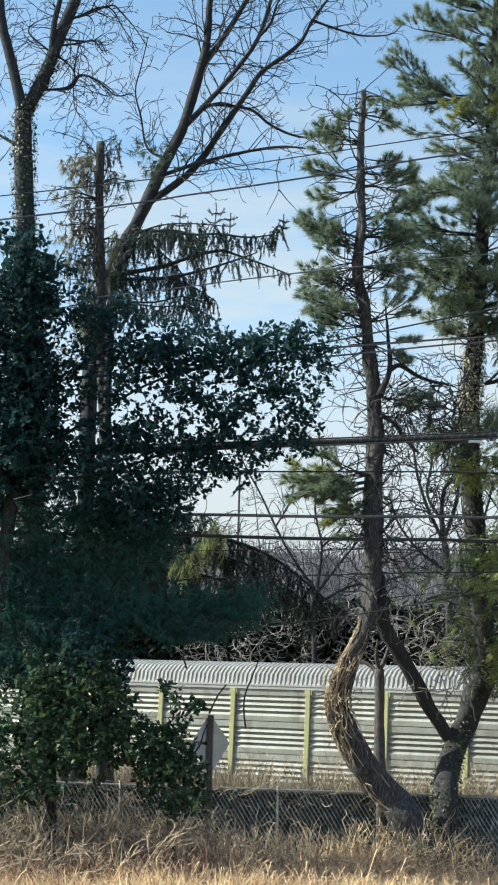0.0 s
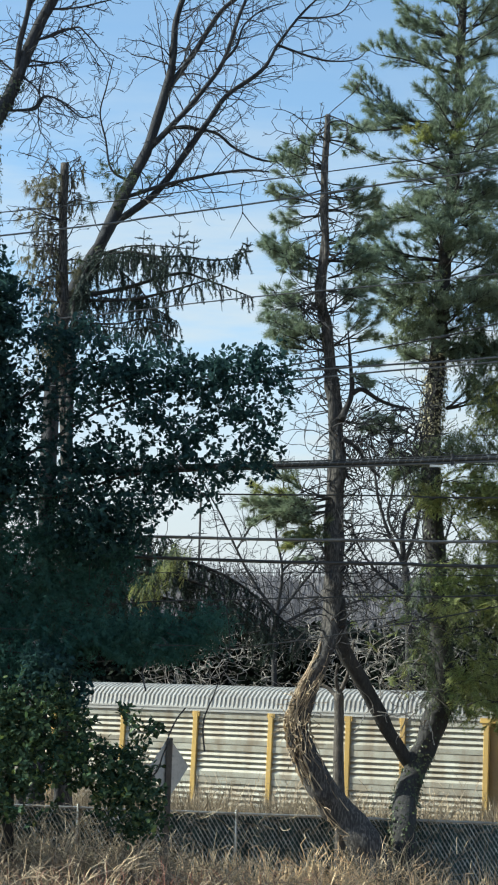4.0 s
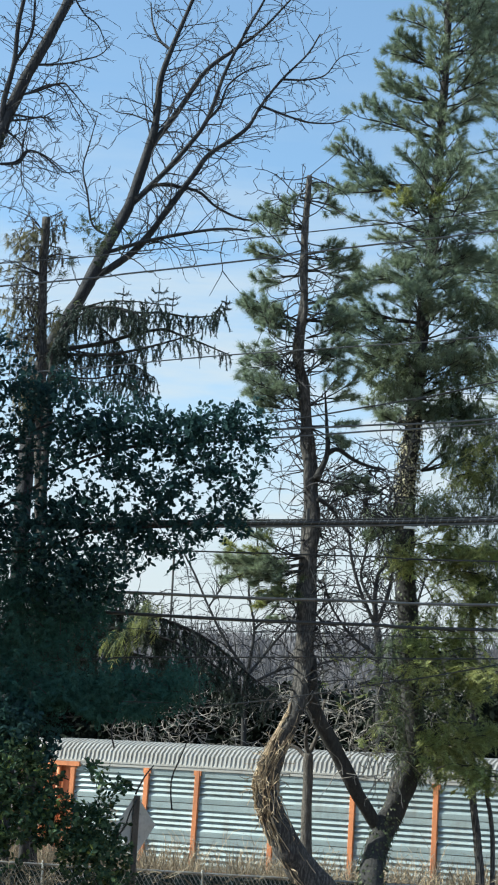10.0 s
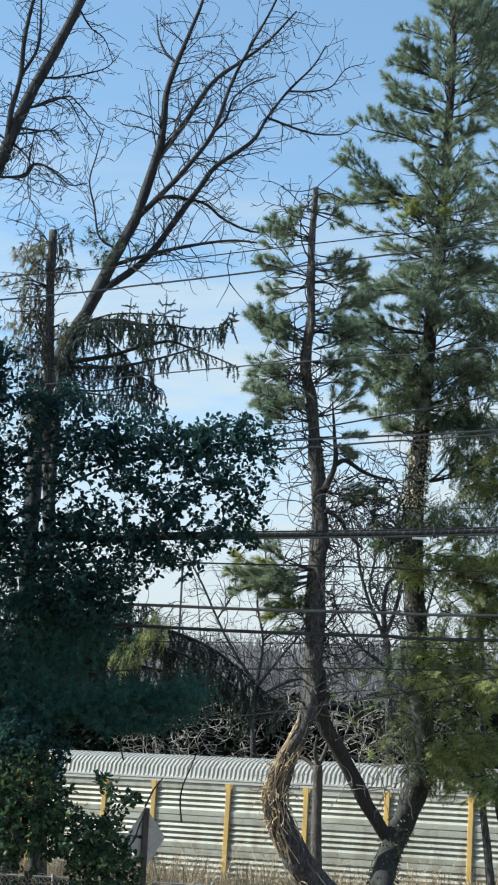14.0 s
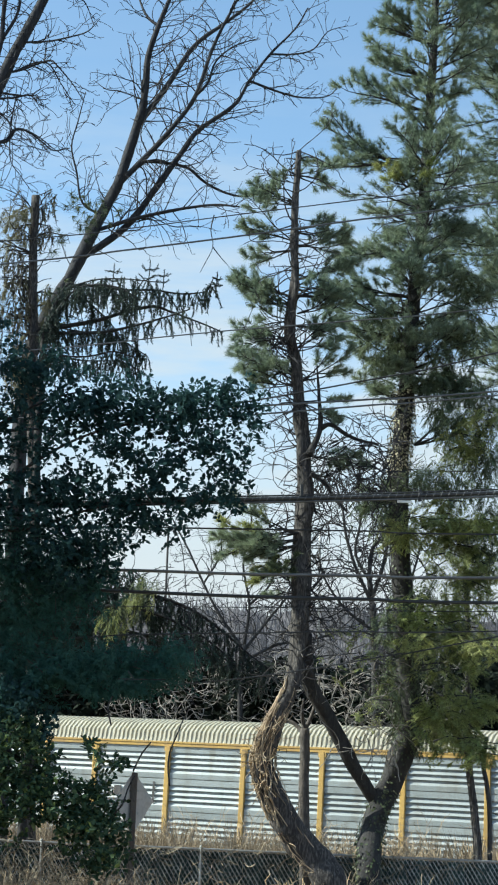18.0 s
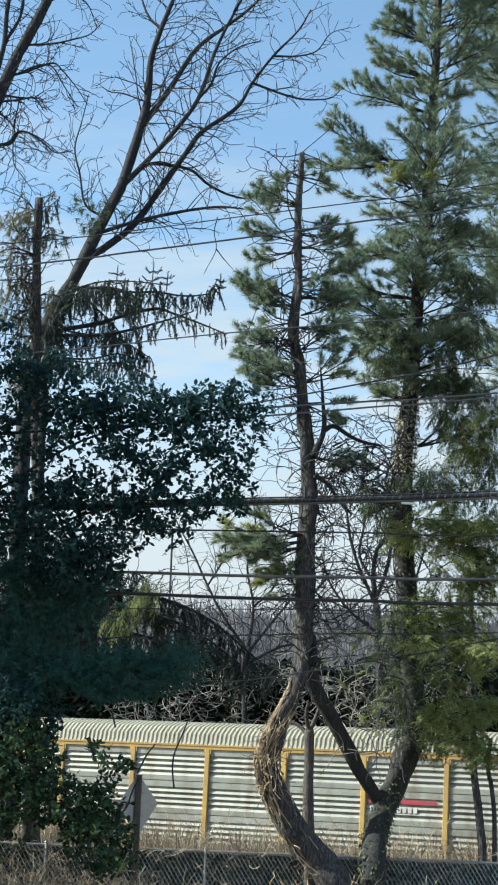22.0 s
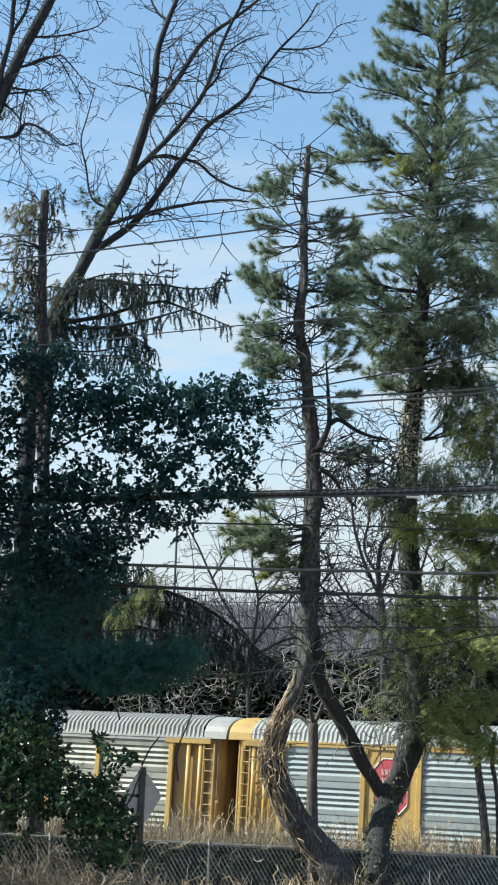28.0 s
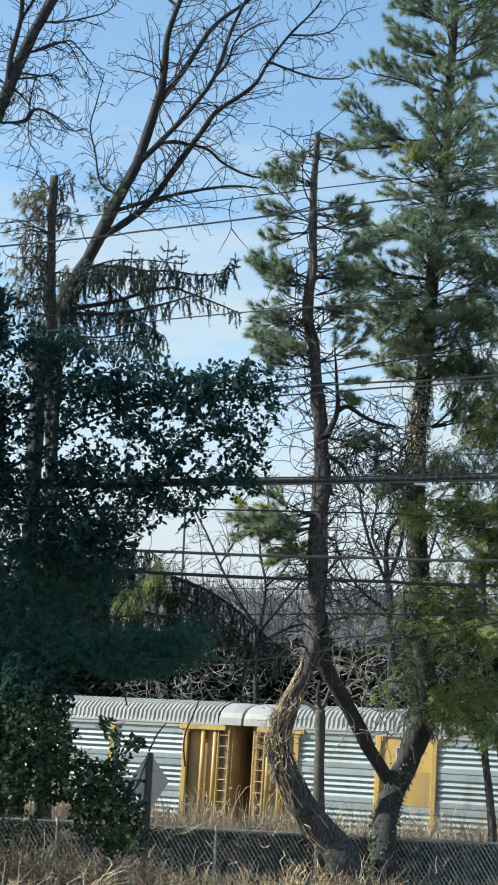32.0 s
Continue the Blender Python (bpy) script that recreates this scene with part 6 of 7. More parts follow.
    for i, p in enumerate(([(0.25, 3.80), (0.15, 3.53), (0.05, 3.26), (0.03, 3.00), (0.07, 2.68)], [(-0.28, 3.41), (-0.43, 3.20), (-0.56, 2.91)], [(-0.97, 4.16), (-1.04, 3.96), (-0.97, 3.66)], [(-0.53, 2.83), (-0.63, 2.62), (-0.71, 2.36), (-0.84, 2.19)])):
        g = Geo()
        q = smooth_path(solid(p, 30.6), 4)
        g.tube(q, taper(len(q), 0.012, 0.016), 5)
        part("hanging_twig", g, M_BARK_DARK, tree, smooth=True)
    q = smooth_path(solid([(0.25, 3.80), (0.42, 4.21), (0.41, 4.79), (0.23, 5.75), (0.08, 6.73), (-0.24, 7.11), (-0.67, 7.68)], 30.6, -1.0), 4)
    g = Geo()
    g.tube(q, taper(len(q), 0.006, 0.009), 4)
    part("hanging_twig", g, M_TWIG, tree)
    tagged(tree, "broad evergreen tree with dense glossy dark leaves", "tree")

    # the soft dark conifer behind it
    tree = thing("dark_hemlock", 0, 0, 0)
    limb(tree, "trunk", rooted([(-3.30, 0.38), (-3.38, 3.42), (-3.43, 6.10)], 31.7), 0.16, 0.06, M_BARK_DARK, 8, 4)
    g, nd = Geo(), Needles()
    for (cx, cz), (sx, sz, n) in zip([(-4.69, 6.51), (-4.61, 5.51), (-4.52, 4.51), (-4.34, 3.64), (-4.03, 7.06), (-3.01, 6.96), (-2.45, 6.12), (-3.53, 5.86), (-4.16, 5.03), (-3.64, 4.76), (-3.99, 6.45), (-2.96, 6.29), (-2.07, 6.55), (-1.49, 6.78), (-3.90, 5.44), (-2.99, 5.29), (-2.21, 5.63), (-1.64, 6.07), (-2.64, 4.61), (-1.74, 4.56), (-0.94, 4.69), (-0.24, 4.63), (0.14, 4.85), (-3.70, 4.26), (-2.99, 4.00), (-2.10, 4.05), (-1.31, 4.18), (-0.62, 4.27), (-2.77, 3.71), (-3.74, 3.48), (-2.07, 3.70)],
            ((0.6, 0.5, 220), (0.6, 0.5, 220), (0.6, 0.5, 220), (0.6, 0.4, 180), (0.6, 0.4, 160), (0.6, 0.35, 120), (0.6, 0.5, 120), (0.6, 0.5, 150), (0.6, 0.5, 180), (0.6, 0.5, 150), (0.8, 0.5, 200), (0.7, 0.45, 220), (0.6, 0.45, 190), (0.4, 0.35, 120), (0.8, 0.6, 220), (0.7, 0.6, 240), (0.7, 0.55, 220), (0.5, 0.4, 130), (0.8, 0.5, 240), (0.8, 0.45, 240), (0.6, 0.4, 200), (0.5, 0.35, 150), (0.4, 0.3, 70), (0.8, 0.5, 200), (0.7, 0.4, 200),
             (0.7, 0.3, 160), (0.6, 0.28, 120), (0.4, 0.2, 60), (0.3, 0.15, 20), (0.8, 0.4, 160), (0.3, 0.12, 16))):
        for _ in range(int(n * (1.3 if cz > 6.4 and cx > -4.2 else 2.6))):
            p = Vector((cx + r.gauss(0, sx * 0.55), 31.7 + r.gauss(0, 0.45), cz + 0.12 + r.gauss(0, sz * 0.5)))
            low = 4.12 + 0.45 * noise.noise(Vector((p.x * 2.2, 4.4, 0))) + r.uniform(0, 0.15)
            if cx > -2.4 and p.z < low:
                p.z = low + r.random() ** 2 * 0.3
            nd.fan(p, Vector((r.gauss(0.2, 0.8), r.gauss(0, 0.6), -0.35)), r, r.uniform(0.11, 0.24), 10, 0.4, (0.4, -1.0, 0.6))
            if r.random() < 0.03 and cz > 4.2:
                g.tube([p, p + Vector((r.gauss(0, 0.4), r.gauss(0, 0.2), r.gauss(0.05, 0.1)))], [0.012, 0.006], 3, False)
    part("twig_mass", g, M_BARK_DARK, tree)
    nd.make("needle_mass", M_HEMLOCK, tree, FINGER)
    tagged(tree, "dense dark green hemlock with soft hanging foliage", "tree")


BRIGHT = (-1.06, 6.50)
TUFTS = ((-4.27, 15.68, 0.2, 0.2, 26), (-4.02, 15.41, 0.15, 0.25, 22), (-4.34, 15.05, 0.2, 0.15, 16), (-3.91, 15.90, 0.15, 0.15, 14), (-4.36, 14.09, 0.2, 0.15, 12), (-4.55, 13.74, 0.2, 0.2, 12), (-3.22, 13.58, 0.12, 0.3, 12), (-3.83, 11.94, 0.15, 0.2, 14), (-3.62, 11.75, 0.12, 0.2, 12), (-3.98, 11.39, 0.12, 0.15, 8), (-3.23, 13.61, 0.12, 0.22, 12), (-3.13, 13.20, 0.12, 0.22, 12), (-3.76, 11.88, 0.12, 0.22, 12), (-3.70, 12.35, 0.12, 0.22, 12))
GREEN_TUFTS = ((-2.66, 16.14, 0.2, 0.12, 14), (-2.05, 15.88, 0.25, 0.12, 16), (-2.44, 15.59, 0.2, 0.15, 12), (-3.15, 15.09, 0.1, 0.2, 8), (-2.97, 13.92, 0.15, 0.25, 12), (-3.08, 13.24, 0.12, 0.2, 10))
HOLLY_LOW = 3.6
bare_tree()
bare_shrub_tree()
bare_thicket_tree()
ivy_tree()
snag()
twisted_pine()
forked_pine()
holly_tree()


# ---- overhead lines ----
def span(name, ends, y, radius, material, label, sag=0.0, sides=6, category="cable"):
    """A line from pole to pole, far past both sides, through the given points."""
    (x0, z0), (x1, z1) = ends[0], ends[-1]
    s0 = (ends[1][1] - z0) / (ends[1][0] - x0)
    s1 = (z1 - ends[-2][1]) / (x1 - ends[-2][0])
    pts = [(x0 - 14, z0 - 14 * s0 + 0.25)] + list(ends) + [(x1 + 14, z1 + 14 * s1 + 0.25)]
    g = Geo()
    path = smooth_path([Vector((x, y, z)) for x, z in pts], 8)
    g.tube(path, [radius * 1.55] * len(path), sides)
    return tagged(part(name, g, material, smooth=True), label, category, "overhead lines")


HIGH_LINES = (
    ([(-3.74, 12.20), (-1.21, 12.63), (0.93, 13.02), (3.28, 13.48), (5.68, 13.93)], 0.011, M_WIRE_BARE, "thin grey overhead wire strung before the trees"),
    ([(-3.78, 12.65), (-1.24, 13.05), (0.90, 13.45), (3.05, 13.84), (5.68, 14.34)], 0.007, M_WIRE, "thin dark overhead wire strung before the trees"),
    ([(-3.60, 10.49), (-0.34, 10.98), (1.02, 11.18), (3.31, 11.48), (5.73, 11.83)], 0.008, M_WIRE_BARE, "thin grey overhead wire strung before the trees"),
    ([(-3.37, 9.00), (-1.18, 9.31), (1.36, 9.83), (3.21, 10.26), (4.38, 10.54), (5.53, 10.86)], 0.010, M_WIRE, "dark overhead wire strung before the trees"),
    ([(-3.50, 9.24), (-1.01, 9.47), (1.55, 9.74), (3.62, 9.96), (5.76, 10.20)], 0.012, M_WIRE_BARE, "grey overhead wire strung before the trees"),
    ([(-3.49, 9.03), (-1.00, 9.29), (1.62, 9.59), (3.62, 9.85), (5.76, 10.12)], 0.011, M_WIRE_BARE, "grey overhead wire strung before the trees"),
)
LOW_LINES = (
    ([(-3.34, 7.26), (-1.13, 7.33), (1.21, 7.39), (3.49, 7.45), (5.82, 7.49)], 0.010, M_WIRE, "dark overhead cable strung before the trees"),
    ([(-3.28, 6.49), (-0.85, 6.54), (1.25, 6.56), (3.52, 6.62), (5.84, 6.68)], 0.019, M_WIRE_BARE, "thick grey overhead cable"),
    ([(-3.25, 6.12), (-1.36, 6.15), (1.27, 6.15), (3.54, 6.19), (5.85, 6.22)], 0.021, M_WIRE, "thick black overhead cable"),
    ([(-3.23, 5.82), (-0.87, 5.88), (1.29, 5.95), (3.55, 6.01), (5.85, 6.06)], 0.005, M_WIRE, "thin dark overhead wire strung before the trees"),
    ([(-3.18, 5.18), (-0.84, 5.36), (1.31, 5.48), (3.35, 5.59), (5.86, 5.70)], 0.009, M_WIRE, "dark overhead cable strung before the trees"),
    ([(-3.09, 4.10), (0.21, 4.51), (2.00, 4.78), (3.99, 5.19), (5.86, 5.59)], 0.008, M_WIRE, "dark overhead wire strung before the trees"),
)
for ends, rad, mat_, words_ in HIGH_LINES + LOW_LINES:
    span("overhead_wire", ends, 32.2, rad, mat_, words_)

# the lashed bundle of telephone cables
bundle = thing("cable_bundle", 0, 32.2, 0)
top = [(-5.44, 7.66), (-3.38, 7.72), (-1.11, 7.85), (1.18, 8.00), (3.47, 8.15), (5.80, 8.33), (8.11, 8.52)]
bot = [(-5.42, 7.50), (-3.37, 7.58), (-1.10, 7.73), (1.19, 7.88), (3.47, 8.03), (5.80, 8.20), (8.11, 8.37)]
for name, line, rad in (("messenger_wire", top, 0.016), ("cable", bot, 0.022), ("trunk_cable", [(x, (z + w) / 2) for (x, z), (_, w) in zip(top, bot)], 0.04)):
    g = Geo()
    path = smooth_path([Vector((x, 0, z)) for x, z in line], 8)
    g.tube(path, [rad] * len(path), 7)
    part(name, g, M_WIRE_BARE if name == "cable" else M_WIRE, bundle, smooth=True)
g = Geo()
hel = []
for i in range(1500):
    f = i / 1499
    k = f * (len(top) - 1)
    j = min(int(k), len(top) - 2)
    u = k - j
    x = top[j][0] + (top[j + 1][0] - top[j][0]) * u
    a = top[j][1] + (top[j + 1][1] - top[j][1]) * u
    b = bot[j][1] + (bot[j + 1][1] - bot[j][1]) * u
    w = 2 * math.pi * x / 0.14
    hel.append((x, math.sin(w) * 0.06, (a + b) / 2 + math.cos(w) * abs(a - b) * 0.45))
g.tube(hel, [0.006] * 1500, 4)
part("lashing_wire", g, M_WIRE_BARE, bundle)
cx, cz = (4.18, 8.03)
g = Geo()
g.box(cx - 0.13, cx + 0.13, -0.03, 0.02, cz - 0.02, cz + 0.02, 0.01)
part("splice_sleeve", g, M_WHITE, bundle, "white splice sleeve")
for hx in (top[4][0] - 1.2, top[4][0] + 1.0):
    g = Geo()
    g.box(hx - 0.03, hx + 0.03, -0.03, 0.03, cz + 0.02, cz + 0.24, 0.01)
    part("hanger", g, M_WIRE, bundle)
tagged(bundle, "two telephone cables lashed together with spiral wire", "cable", "overhead lines")


# ---- fence, sign and undergrowth ----
FY = 34.3
fence = tagged(thing("chain_link_fence", 0, FY, 0), "low chain-link fence with dark green slats", "fence", kind="structure")


(_x0, _z0), (_x1, _z1) = [(0.17, 1.59), (4.56, 1.56)]
FENCE_B = (_z1 - _z0) / (_x1 - _x0)
FENCE_A = _z0 - FENCE_B * _x0


def fence_top(x):
    return FENCE_A + FENCE_B * x


g = Geo()
g.tube([(x, 0, fence_top(x)) for x in np.linspace(-12, 14, 14)], [0.024] * 14, 8)
part("top_rail", g, M_GALV, fence, smooth=True)
g = Geo()
g.tube([(0, 0, -1.5), (0, 0, 0.03)], [0.03, 0.03], 8)
g.tube([(0, 0, 0.03), (0, 0, 0.07)], [0.034, 0.01], 8)
pm = g.mesh("fence_post", M_GALV, True)
for i in range(9):
    x = 0.72 - 3.0 * 4 + 3.0 * i
    part("fence_post", pm, M_GALV, fence, at=pose(x, 0, fence_top(x)))
g = Geo()
g.box(-0.0385, 0.0385, 0.012, 0.016, -1.45, -0.03)
sm = g.mesh("slat", M_SLAT)
for i in range(296):
    x = -11.0 + i * 0.078
    part("slat", sm, M_SLAT, fence, at=pose(x, 0, fence_top(x) - 0.004 * ((i * 7) % 3)))
g = Geo()
step, h = 0.085, 1.42
for i in range(-int(12 / step), int(13 / step)):
    x = i * step
    zt = fence_top(x + h * 0.25)
    for s in (-1, 1):
        # the diagonal that catches the sun is made thicker, to show brighter
        g.tube([(x, -0.006 * s, zt - (0 if s > 0 else h)), (x + h * 0.62, -0.006 * s, zt - (h if s > 0 else 0))], [0.009 if s > 0 else 0.004] * 2, 3, False)
tagged(part("chain_mesh", g, M_MESH, fence), kind="stuff")

# dead vine trailing over the top rail
g = Geo()
rr_ = random.Random(77)
for _ in range(320):
    x = rr_.uniform(-5, 6)
    grow(g, Vector((x, rr_.uniform(-0.05, 0.05), fence_top(x) - rr_.uniform(0, 0.25))), Vector((rr_.gauss(0, 1), rr_.gauss(0, 0.3), rr_.gauss(0.1, 0.35))), rr_.uniform(0.2, 0.7), 0.0055, rr_, 1, -0.3, 1.2, 3)
tagged(part("trailing_vine", g, M_BRAMBLE, fence, "dry tan vine over the top rail"), kind="stuff")

# the square sign on its point, seen from behind
sx, sz = (-0.56, 2.40)
sign = thing("warning_sign", sx, 32.4, 0)
g = Geo()
g.box(-0.055, 0.055, -0.05, 0.05, -0.2, sz + 0.52, 0.01)
part("post", g, M_POST, sign, "weathered grey timber post").location.x = 0.0
g = Geo()
d, cr_ = 0.55, 0.04
prof = [(0, d), (cr_, d - cr_), (d - cr_, cr_), (d, 0), (d - cr_, -cr_), (cr_, -d + cr_), (0, -d), (-cr_, -d + cr_), (-d + cr_, -cr_), (-d, 0), (-d + cr_, cr_), (-cr_, d - cr_)]
n = len(prof)
g.add([(x, yy, z) for yy in (0.0, 0.006) for x, z in prof], [tuple(range(n)), tuple(range(2 * n - 1, n - 1, -1))] + [(i, i + n, (i + 1) % n + n, (i + 1) % n) for i in range(n)])
pl = part("sign_plate", g, M_SIGN, sign, "bare grey metal back of the diamond plate")
pl.matrix_basis = pose(0.0, 0.07, sz, 0, -3, 50)
g = Geo()
for z in (-0.2, 0.2):
    g.tube([(0, -0.02, z), (0, 0.012, z)], [0.018, 0.018], 8)
    g.box(-0.12, 0.12, -0.012, 0.0, z - 0.02, z + 0.02)
part("bracket", g, M_GALV, pl)
tagged(sign, "diamond warning sign seen from behind on a timber post", "sign")

# grass and weeds
r = random.Random(71)


def blades(name, label, material, n, x0, x1, y0, y1, h0, h1, lean, where=None, shape=BLADE):
    pos, ax, no, sz_ = [], [], [], []
    for _ in range(n):
        x, y = r.uniform(x0, x1), r.uniform(y0, y1)
        if y0 > 50:
            y += SHEAR * x
        k = where(x, y) if where else 1.0
        if r.random() > k:
            continue
        pos.append((x, y, rise(x, y) - 0.02))
        ax.append((r.gauss(0, lean), r.gauss(0, lean), 1))
        no.append(rng_dir(r))
        sz_.append(r.uniform(h0, h1) * (0.6 + 0.4 * k))
    return tagged(scatter(name, material, pos, ax, no, sz_, shape), label, "grass", kind="stuff")


def patchy(x, y):
    return max(0.05, min(1.0, 0.65 + 1.1 * noise.noise(Vector((x * 0.9, y * 0.9, 3.3)))))


blades("dry_grass", "dry straw-coloured meadow grass in thick tufts", M_GRASS, 26000, -7, 8, 26.5, 34.0, 0.2, 0.6, 0.9, patchy)
blades("matted_grass", "matted pale straw lying in tangled clumps", M_STRAW, 18000, -7, 8, 27.0, 33.5, 0.25, 0.6, 1.3, patchy, MAT_BLADE)
blades("short_grass", "short pale dry grass", M_GRASS, 9000, -7, 8, 20.0, 27.0, 0.10, 0.25, 0.5, patchy)
blades("weed_stalk_mass", "tall thin dead weed stalks along the fence", M_WEED, 4200, -7, 8, 32.6, 34.1, 0.6, 1.25, 0.22, patchy, WISP)
blades("far_weed_mass", "brown dead weeds between fence and track", M_BRUSH, 40000, -14, 18, 55.5, 60.5, 1.0, 2.5, 0.5, patchy, WISP)
blades("trackside_grass", "tan dry grass along the track", M_BRUSH, 14000, -14, 18, 54.0, 60.5, 0.9, 1.8, 0.4, patchy, WISP)


def bramble(name, label, cx, cy, sx, sy, n, length, material, lift, thick=0.0055, level=1):
    g = Geo()
    for _ in range(n):
        x, y = cx + r.gauss(0, sx), cy + r.gauss(0, sy)
        if cy > 50:
            y += SHEAR * x
        w = Vector((r.gauss(0, 0.6), r.gauss(0, 0.5), r.uniform(0.5, 1.2)))
        grow(g, Vector((x, y, rise(x, y))), w, length * r.uniform(0.5, 1.2), thick, r, level, lift, 0.55, 3)
    return tagged(part(name, g, material), label, "brush", kind="stuff")


bramble("bramble_tangle", "grey-brown bramble tangle under the evergreen", -2.7, 31.2, 1.3, 0.4, 330, 1.7, M_BRAMBLE, -0.6)
bramble("bramble_tangle", "grey-brown bramble tangle against the fence", -2.4, 32.4, 1.4, 0.6, 640, 1.6, M_BRAMBLE, -0.6)
bramble("tangled_straw", "tangled dry straw and dead stems before the fence", 1.6, 31.6, 2.4, 0.8, 700, 0.75, M_TANGLE, -0.9, 0.006)
bramble("tangled_straw", "tangled golden straw lying in the front", 0.8, 29.4, 2.8, 0.8, 900, 0.5, M_TANGLE, -1.2, 0.006)
bramble("bramble_tangle", "grey-brown bramble tangle by the twisted trunk", 1.7, 33.2, 0.9, 0.3, 110, 1.0, M_BRAMBLE, -0.5)
bramble("bramble_tangle", "grey-brown bramble tangle at the forked tree", 3.6, 33.9, 0.6, 0.3, 90, 0.9, M_BRAMBLE, -0.5)
bramble("tangled_straw", "pale dead stems heaped against the fence", 2.63, 32.9, 0.8, 0.35, 260, 1.0, M_TANGLE, -0.5, 0.006)
bramble("bramble_tangle", "grey-brown bramble tangle between the two trunks", 3.5, 32.9, 0.35, 0.2, 130, 1.0, M_BRAMBLE, -0.4)
bramble("bramble_tangle", "dead stems climbing at the foot of the forked pine", 3.75, 33.5, 0.22, 0.15, 70, 1.6, M_BRAMBLE, 0.0)
# the lighter vine colour replaces sunlight on these shaded stems
bramble("bramble_tangle", "bramble stems arching before the evergreen, coloured as if sunlit", -2.5, 30.0, 1.3, 0.3, 240, 1.25, M_VINE, -0.6)
bramble("red_weed", "reddish dead weed stems in the grass", -1.4, 30.2, 2.6, 0.7, 330, 0.7, M_RED_STEM, 0.1, 0.005)
bramble("thin_sapling_mass", "thin pale weed stems along the fence", 0.4, 33.6, 2.6, 0.3, 130, 1.15, M_VINE, 0.1, 0.005)
bramble("trackside_brush", "fine tan brush growing before the track", 5.0, 59.0, 6.0, 1.0, 380, 2.5, M_VINE, 0.15, 0.012, 1)
bramble("trackside_brush", "dull brown brush growing before the track", -1.0, 59.0, 7.0, 1.0, 360, 2.1, M_BRAMBLE, 0.05, 0.012, 1)

bramble("verge_brush", "fine tan brush and weeds beyond the fence", 5.6, 40.0, 1.8, 1.6, 620, 1.7, M_WEED, 0.1, 0.005, 1)
bramble("verge_brush", "reddish brown weeds close behind the fence", 0.4, 36.0, 1.6, 0.5, 260, 1.25, M_RED_STEM, -0.1, 0.006, 1)
bramble("verge_brush", "pale dry brush beyond the fence", 0.6, 40.0, 2.4, 1.6, 300, 1.15, M_BRUSH, 0.0, 0.006, 1)


# ---- the bank behind the track and the far woods ----
r = random.Random(91)


def thicket():
    pos, ax, no = [], [], []
    for _ in range(56000):
        x = r.uniform(-16, 18)
        top = 8.3 + 1.1 * noise.noise(Vector((x * 0.35, 1.7, 0))) + (1.6 if x < -2 else 0.0) * min(1, (-2 - x) / 3 if x < -2 else 0)
        z = 0.3 + (top - 0.3) * r.random() ** 0.8
        y = 71.0 + SHEAR * x + r.uniform(0, 2.6) + 1.3 * noise.noise(Vector((x * 0.6, z * 0.6, 5)))
        pos.append((x, y, z))
        ax.append((r.gauss(0, 1), r.gauss(-0.4, 0.7), r.gauss(-0.2, 0.8)))
        no.append((r.gauss(0, 0.5), -0.6, 0.8))
    tk = thing("ivy_thicket", 0, 0, 0)
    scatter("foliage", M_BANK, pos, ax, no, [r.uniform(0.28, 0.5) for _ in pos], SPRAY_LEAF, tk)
    # dark slab added behind the leaves, in place of the shade between them
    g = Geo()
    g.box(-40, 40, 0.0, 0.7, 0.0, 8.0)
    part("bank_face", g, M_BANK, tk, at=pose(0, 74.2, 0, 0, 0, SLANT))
    g = Geo()
    for _ in range(560):
        x = r.uniform(-2.4, 11)
        w = Vector((r.gauss(0, 1), r.uniform(-1, -0.2), r.gauss(0.1, 0.5)))
        grow(g, Vector((x, 70.8 + SHEAR * x, r.uniform(5.1, 7.8))), w, r.uniform(0.6, 1.6), 0.022, r, 2, 0.1, 1.5, 3, 0.5)
    part("dead_wood", g, M_TWIG_PALE, tk, "pale dead branches over the leaves")
    g = Geo()
    for _ in range(120):
        x = r.uniform(-8, 14)
        grow(g, Vector((x, 72.5 + SHEAR * x + r.uniform(-0.5, 1.5), r.uniform(4.5, 6.5))), Vector((r.gauss(0, 0.5), 0, 1)), r.uniform(1.5, 4.5), 0.035, r, 2, 0.2, 0.35, 4, 0.4)
    part("bare_stem_mass", g, M_TWIG, tk)
    tagged(tk, "dark ivy thicket with pale dead branches on the bank", "thicket", kind="stuff")


def far_wood(name, y, n, h0, h1, material, x0, x1, radius, label, level=2):
    g = Geo()
    for _ in range(n):
        x = r.uniform(x0, x1)
        h = r.uniform(h0, h1)
        yy = y + r.uniform(-0.1, 0.1) * y
        pts = [Vector((x, yy, 0.3)), Vector((x + r.gauss(0, 0.1), yy, h * 0.5)), Vector((x + r.gauss(0, 0.3), yy, h))]
        g.tube(pts, [radius, radius * 0.7, radius * 0.2], 5, False)
        for k in range(12):
            z = h * r.uniform(0.3, 0.98)
            grow(g, Vector((x, yy, z)), Vector((r.gauss(0, 0.8), r.gauss(0, 0.5), r.uniform(0.4, 1.2))), h * r.uniform(0.12, 0.3), radius * 0.28, r, level, 0.2, 0.5, 3, 1.3)
    tagged(part(name, g, material), label, "woods", kind="stuff")


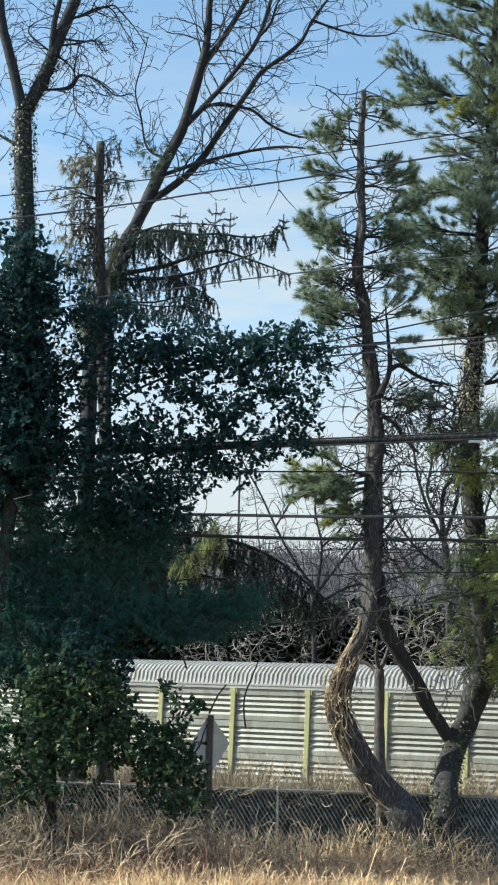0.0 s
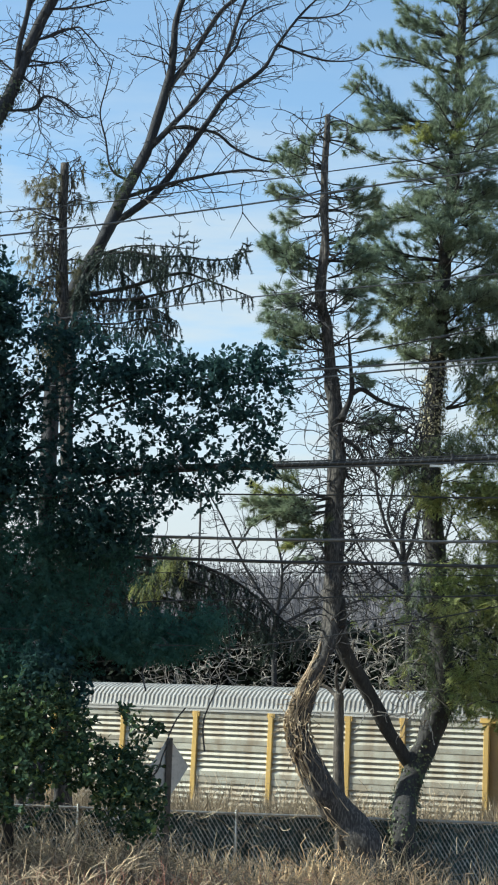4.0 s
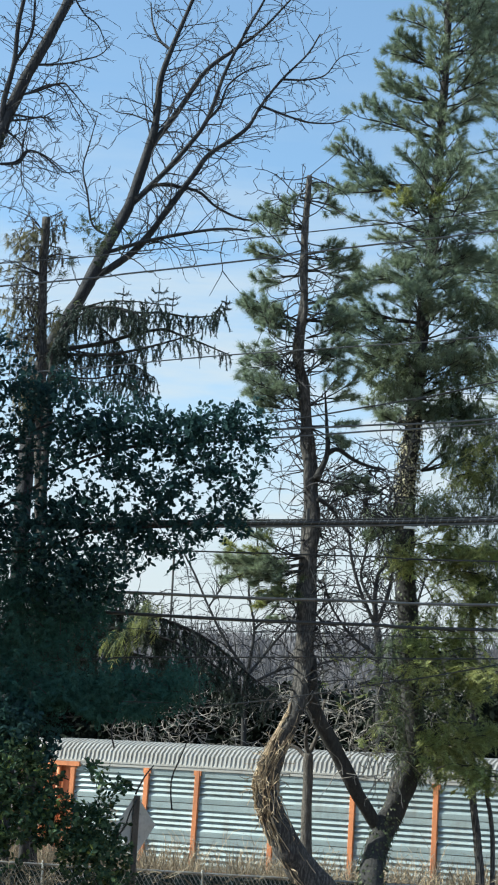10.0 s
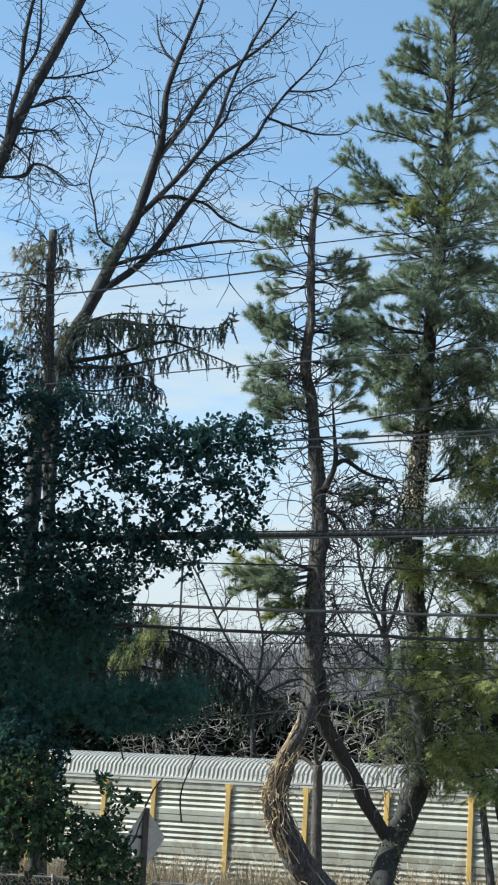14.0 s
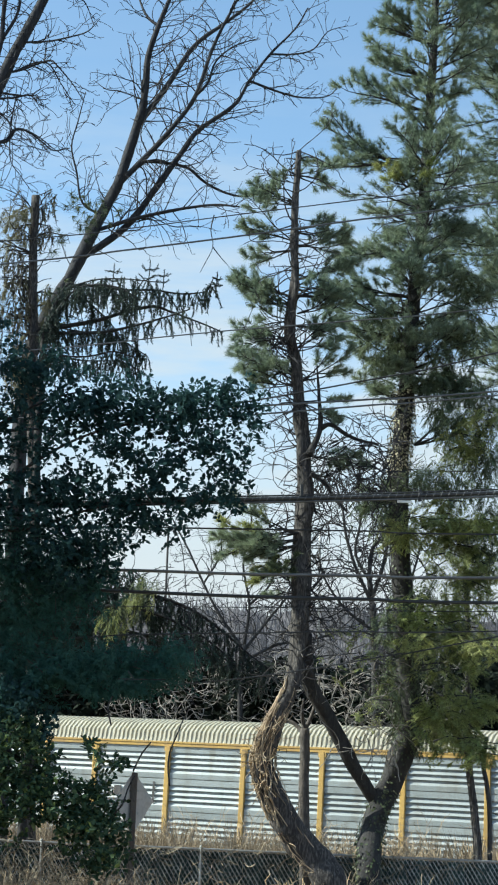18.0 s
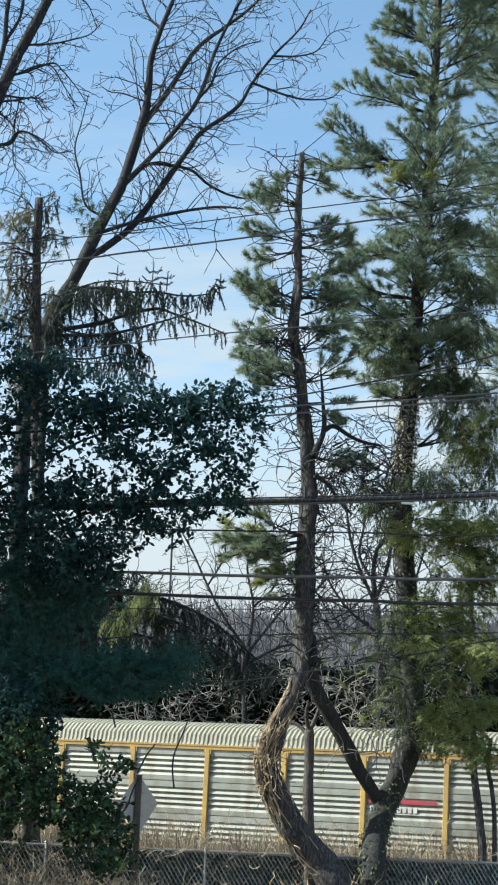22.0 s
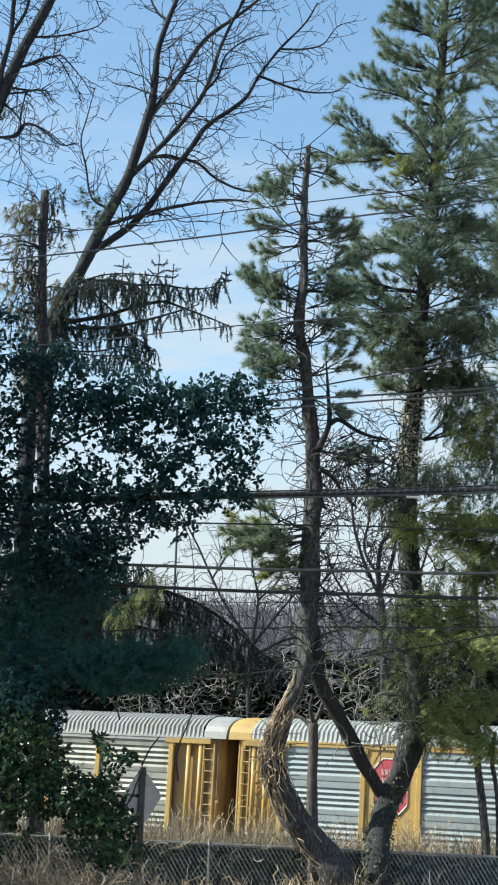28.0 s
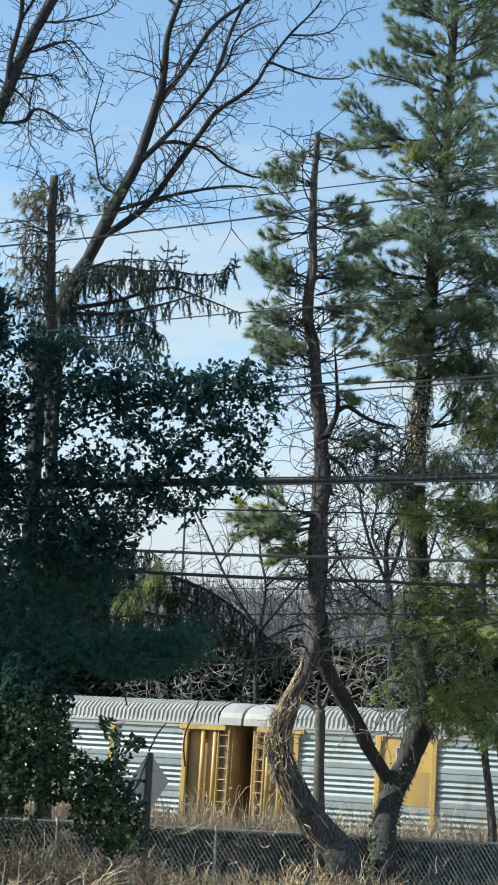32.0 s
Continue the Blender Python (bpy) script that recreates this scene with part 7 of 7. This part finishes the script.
def far_hill():
    """A low wooded rise on the skyline."""
    g = Geo()
    xs_ = np.linspace(-90, 90, 61)
    g.add([(x, yy, zz) for x in xs_ for yy, zz in ((250.0, 0.0), (275.0, 33.0 + 2.5 * noise.noise(Vector((x * 0.06, 2, 0))) + 1.2 * noise.noise(Vector((x * 0.5, 7, 0)))), (330.0, 0.0))],
          [(3 * i + k, 3 * i + 3 + k, 3 * i + 4 + k, 3 * i + 1 + k) for i in range(60) for k in range(2)])
    tagged(part("far_hill", g, M_FAR_HAZED, smooth=True), "hazy grey wooded rise on the skyline", "hill", kind="structure")
    pos, ax, no = [], [], []
    for _ in range(20000):
        x, f = r.uniform(-45, 55), r.random()
        pos.append((x, 250 + 25 * f, (33.0 + 2.5 * noise.noise(Vector((x * 0.06, 2, 0)))) * f - 1))
        ax.append((r.gauss(0, 0.25), 0, 1))
        no.append((r.gauss(0, 0.3), -1, 0))
    tagged(scatter("far_bare_trees", M_FAR_HAZED, pos, ax, no, [r.uniform(3, 6) for _ in pos], WISP), "bare grey trees on the far rise", "woods", kind="stuff")


thicket()
far_hill()
far_wood("far_woods", 150.0, 45, 11, 17, M_FAR_HAZED, -28, 32, 0.13, "pale grey bare woods in the distance", 1)
far_wood("middle_saplings", 88.0, 60, 9, 12, M_TWIG, -13, 15, 0.07, "thin bare saplings behind the thicket", 2)

# pale pole standing beyond the track
pole = thing("far_pole", 0, 0, 0)
for p in ([(7.98, 10.39), (7.79, 16.47), (7.80, 17.71)], [(-0.40, 15.70), (-0.46, 17.23)]):
    g = Geo()
    q = [Vector((x, 95.0, z)) for x, z in p]
    q[0].z = 0.3
    g.tube(q, taper(len(q), 0.07, 0.06), 10)
    part("shaft", g, M_GALV if p[0][0] > 5 else M_BARK_DARK, pole, smooth=True)
tagged(pole, "slim poles standing beyond the track", "pole")


def motions():
    """The train runs to the left, slowing a little."""
    for k, car in enumerate(cars):
        walk(car, [(t, wagon_pose(k, t)) for t in range(0, 33)])


motions()
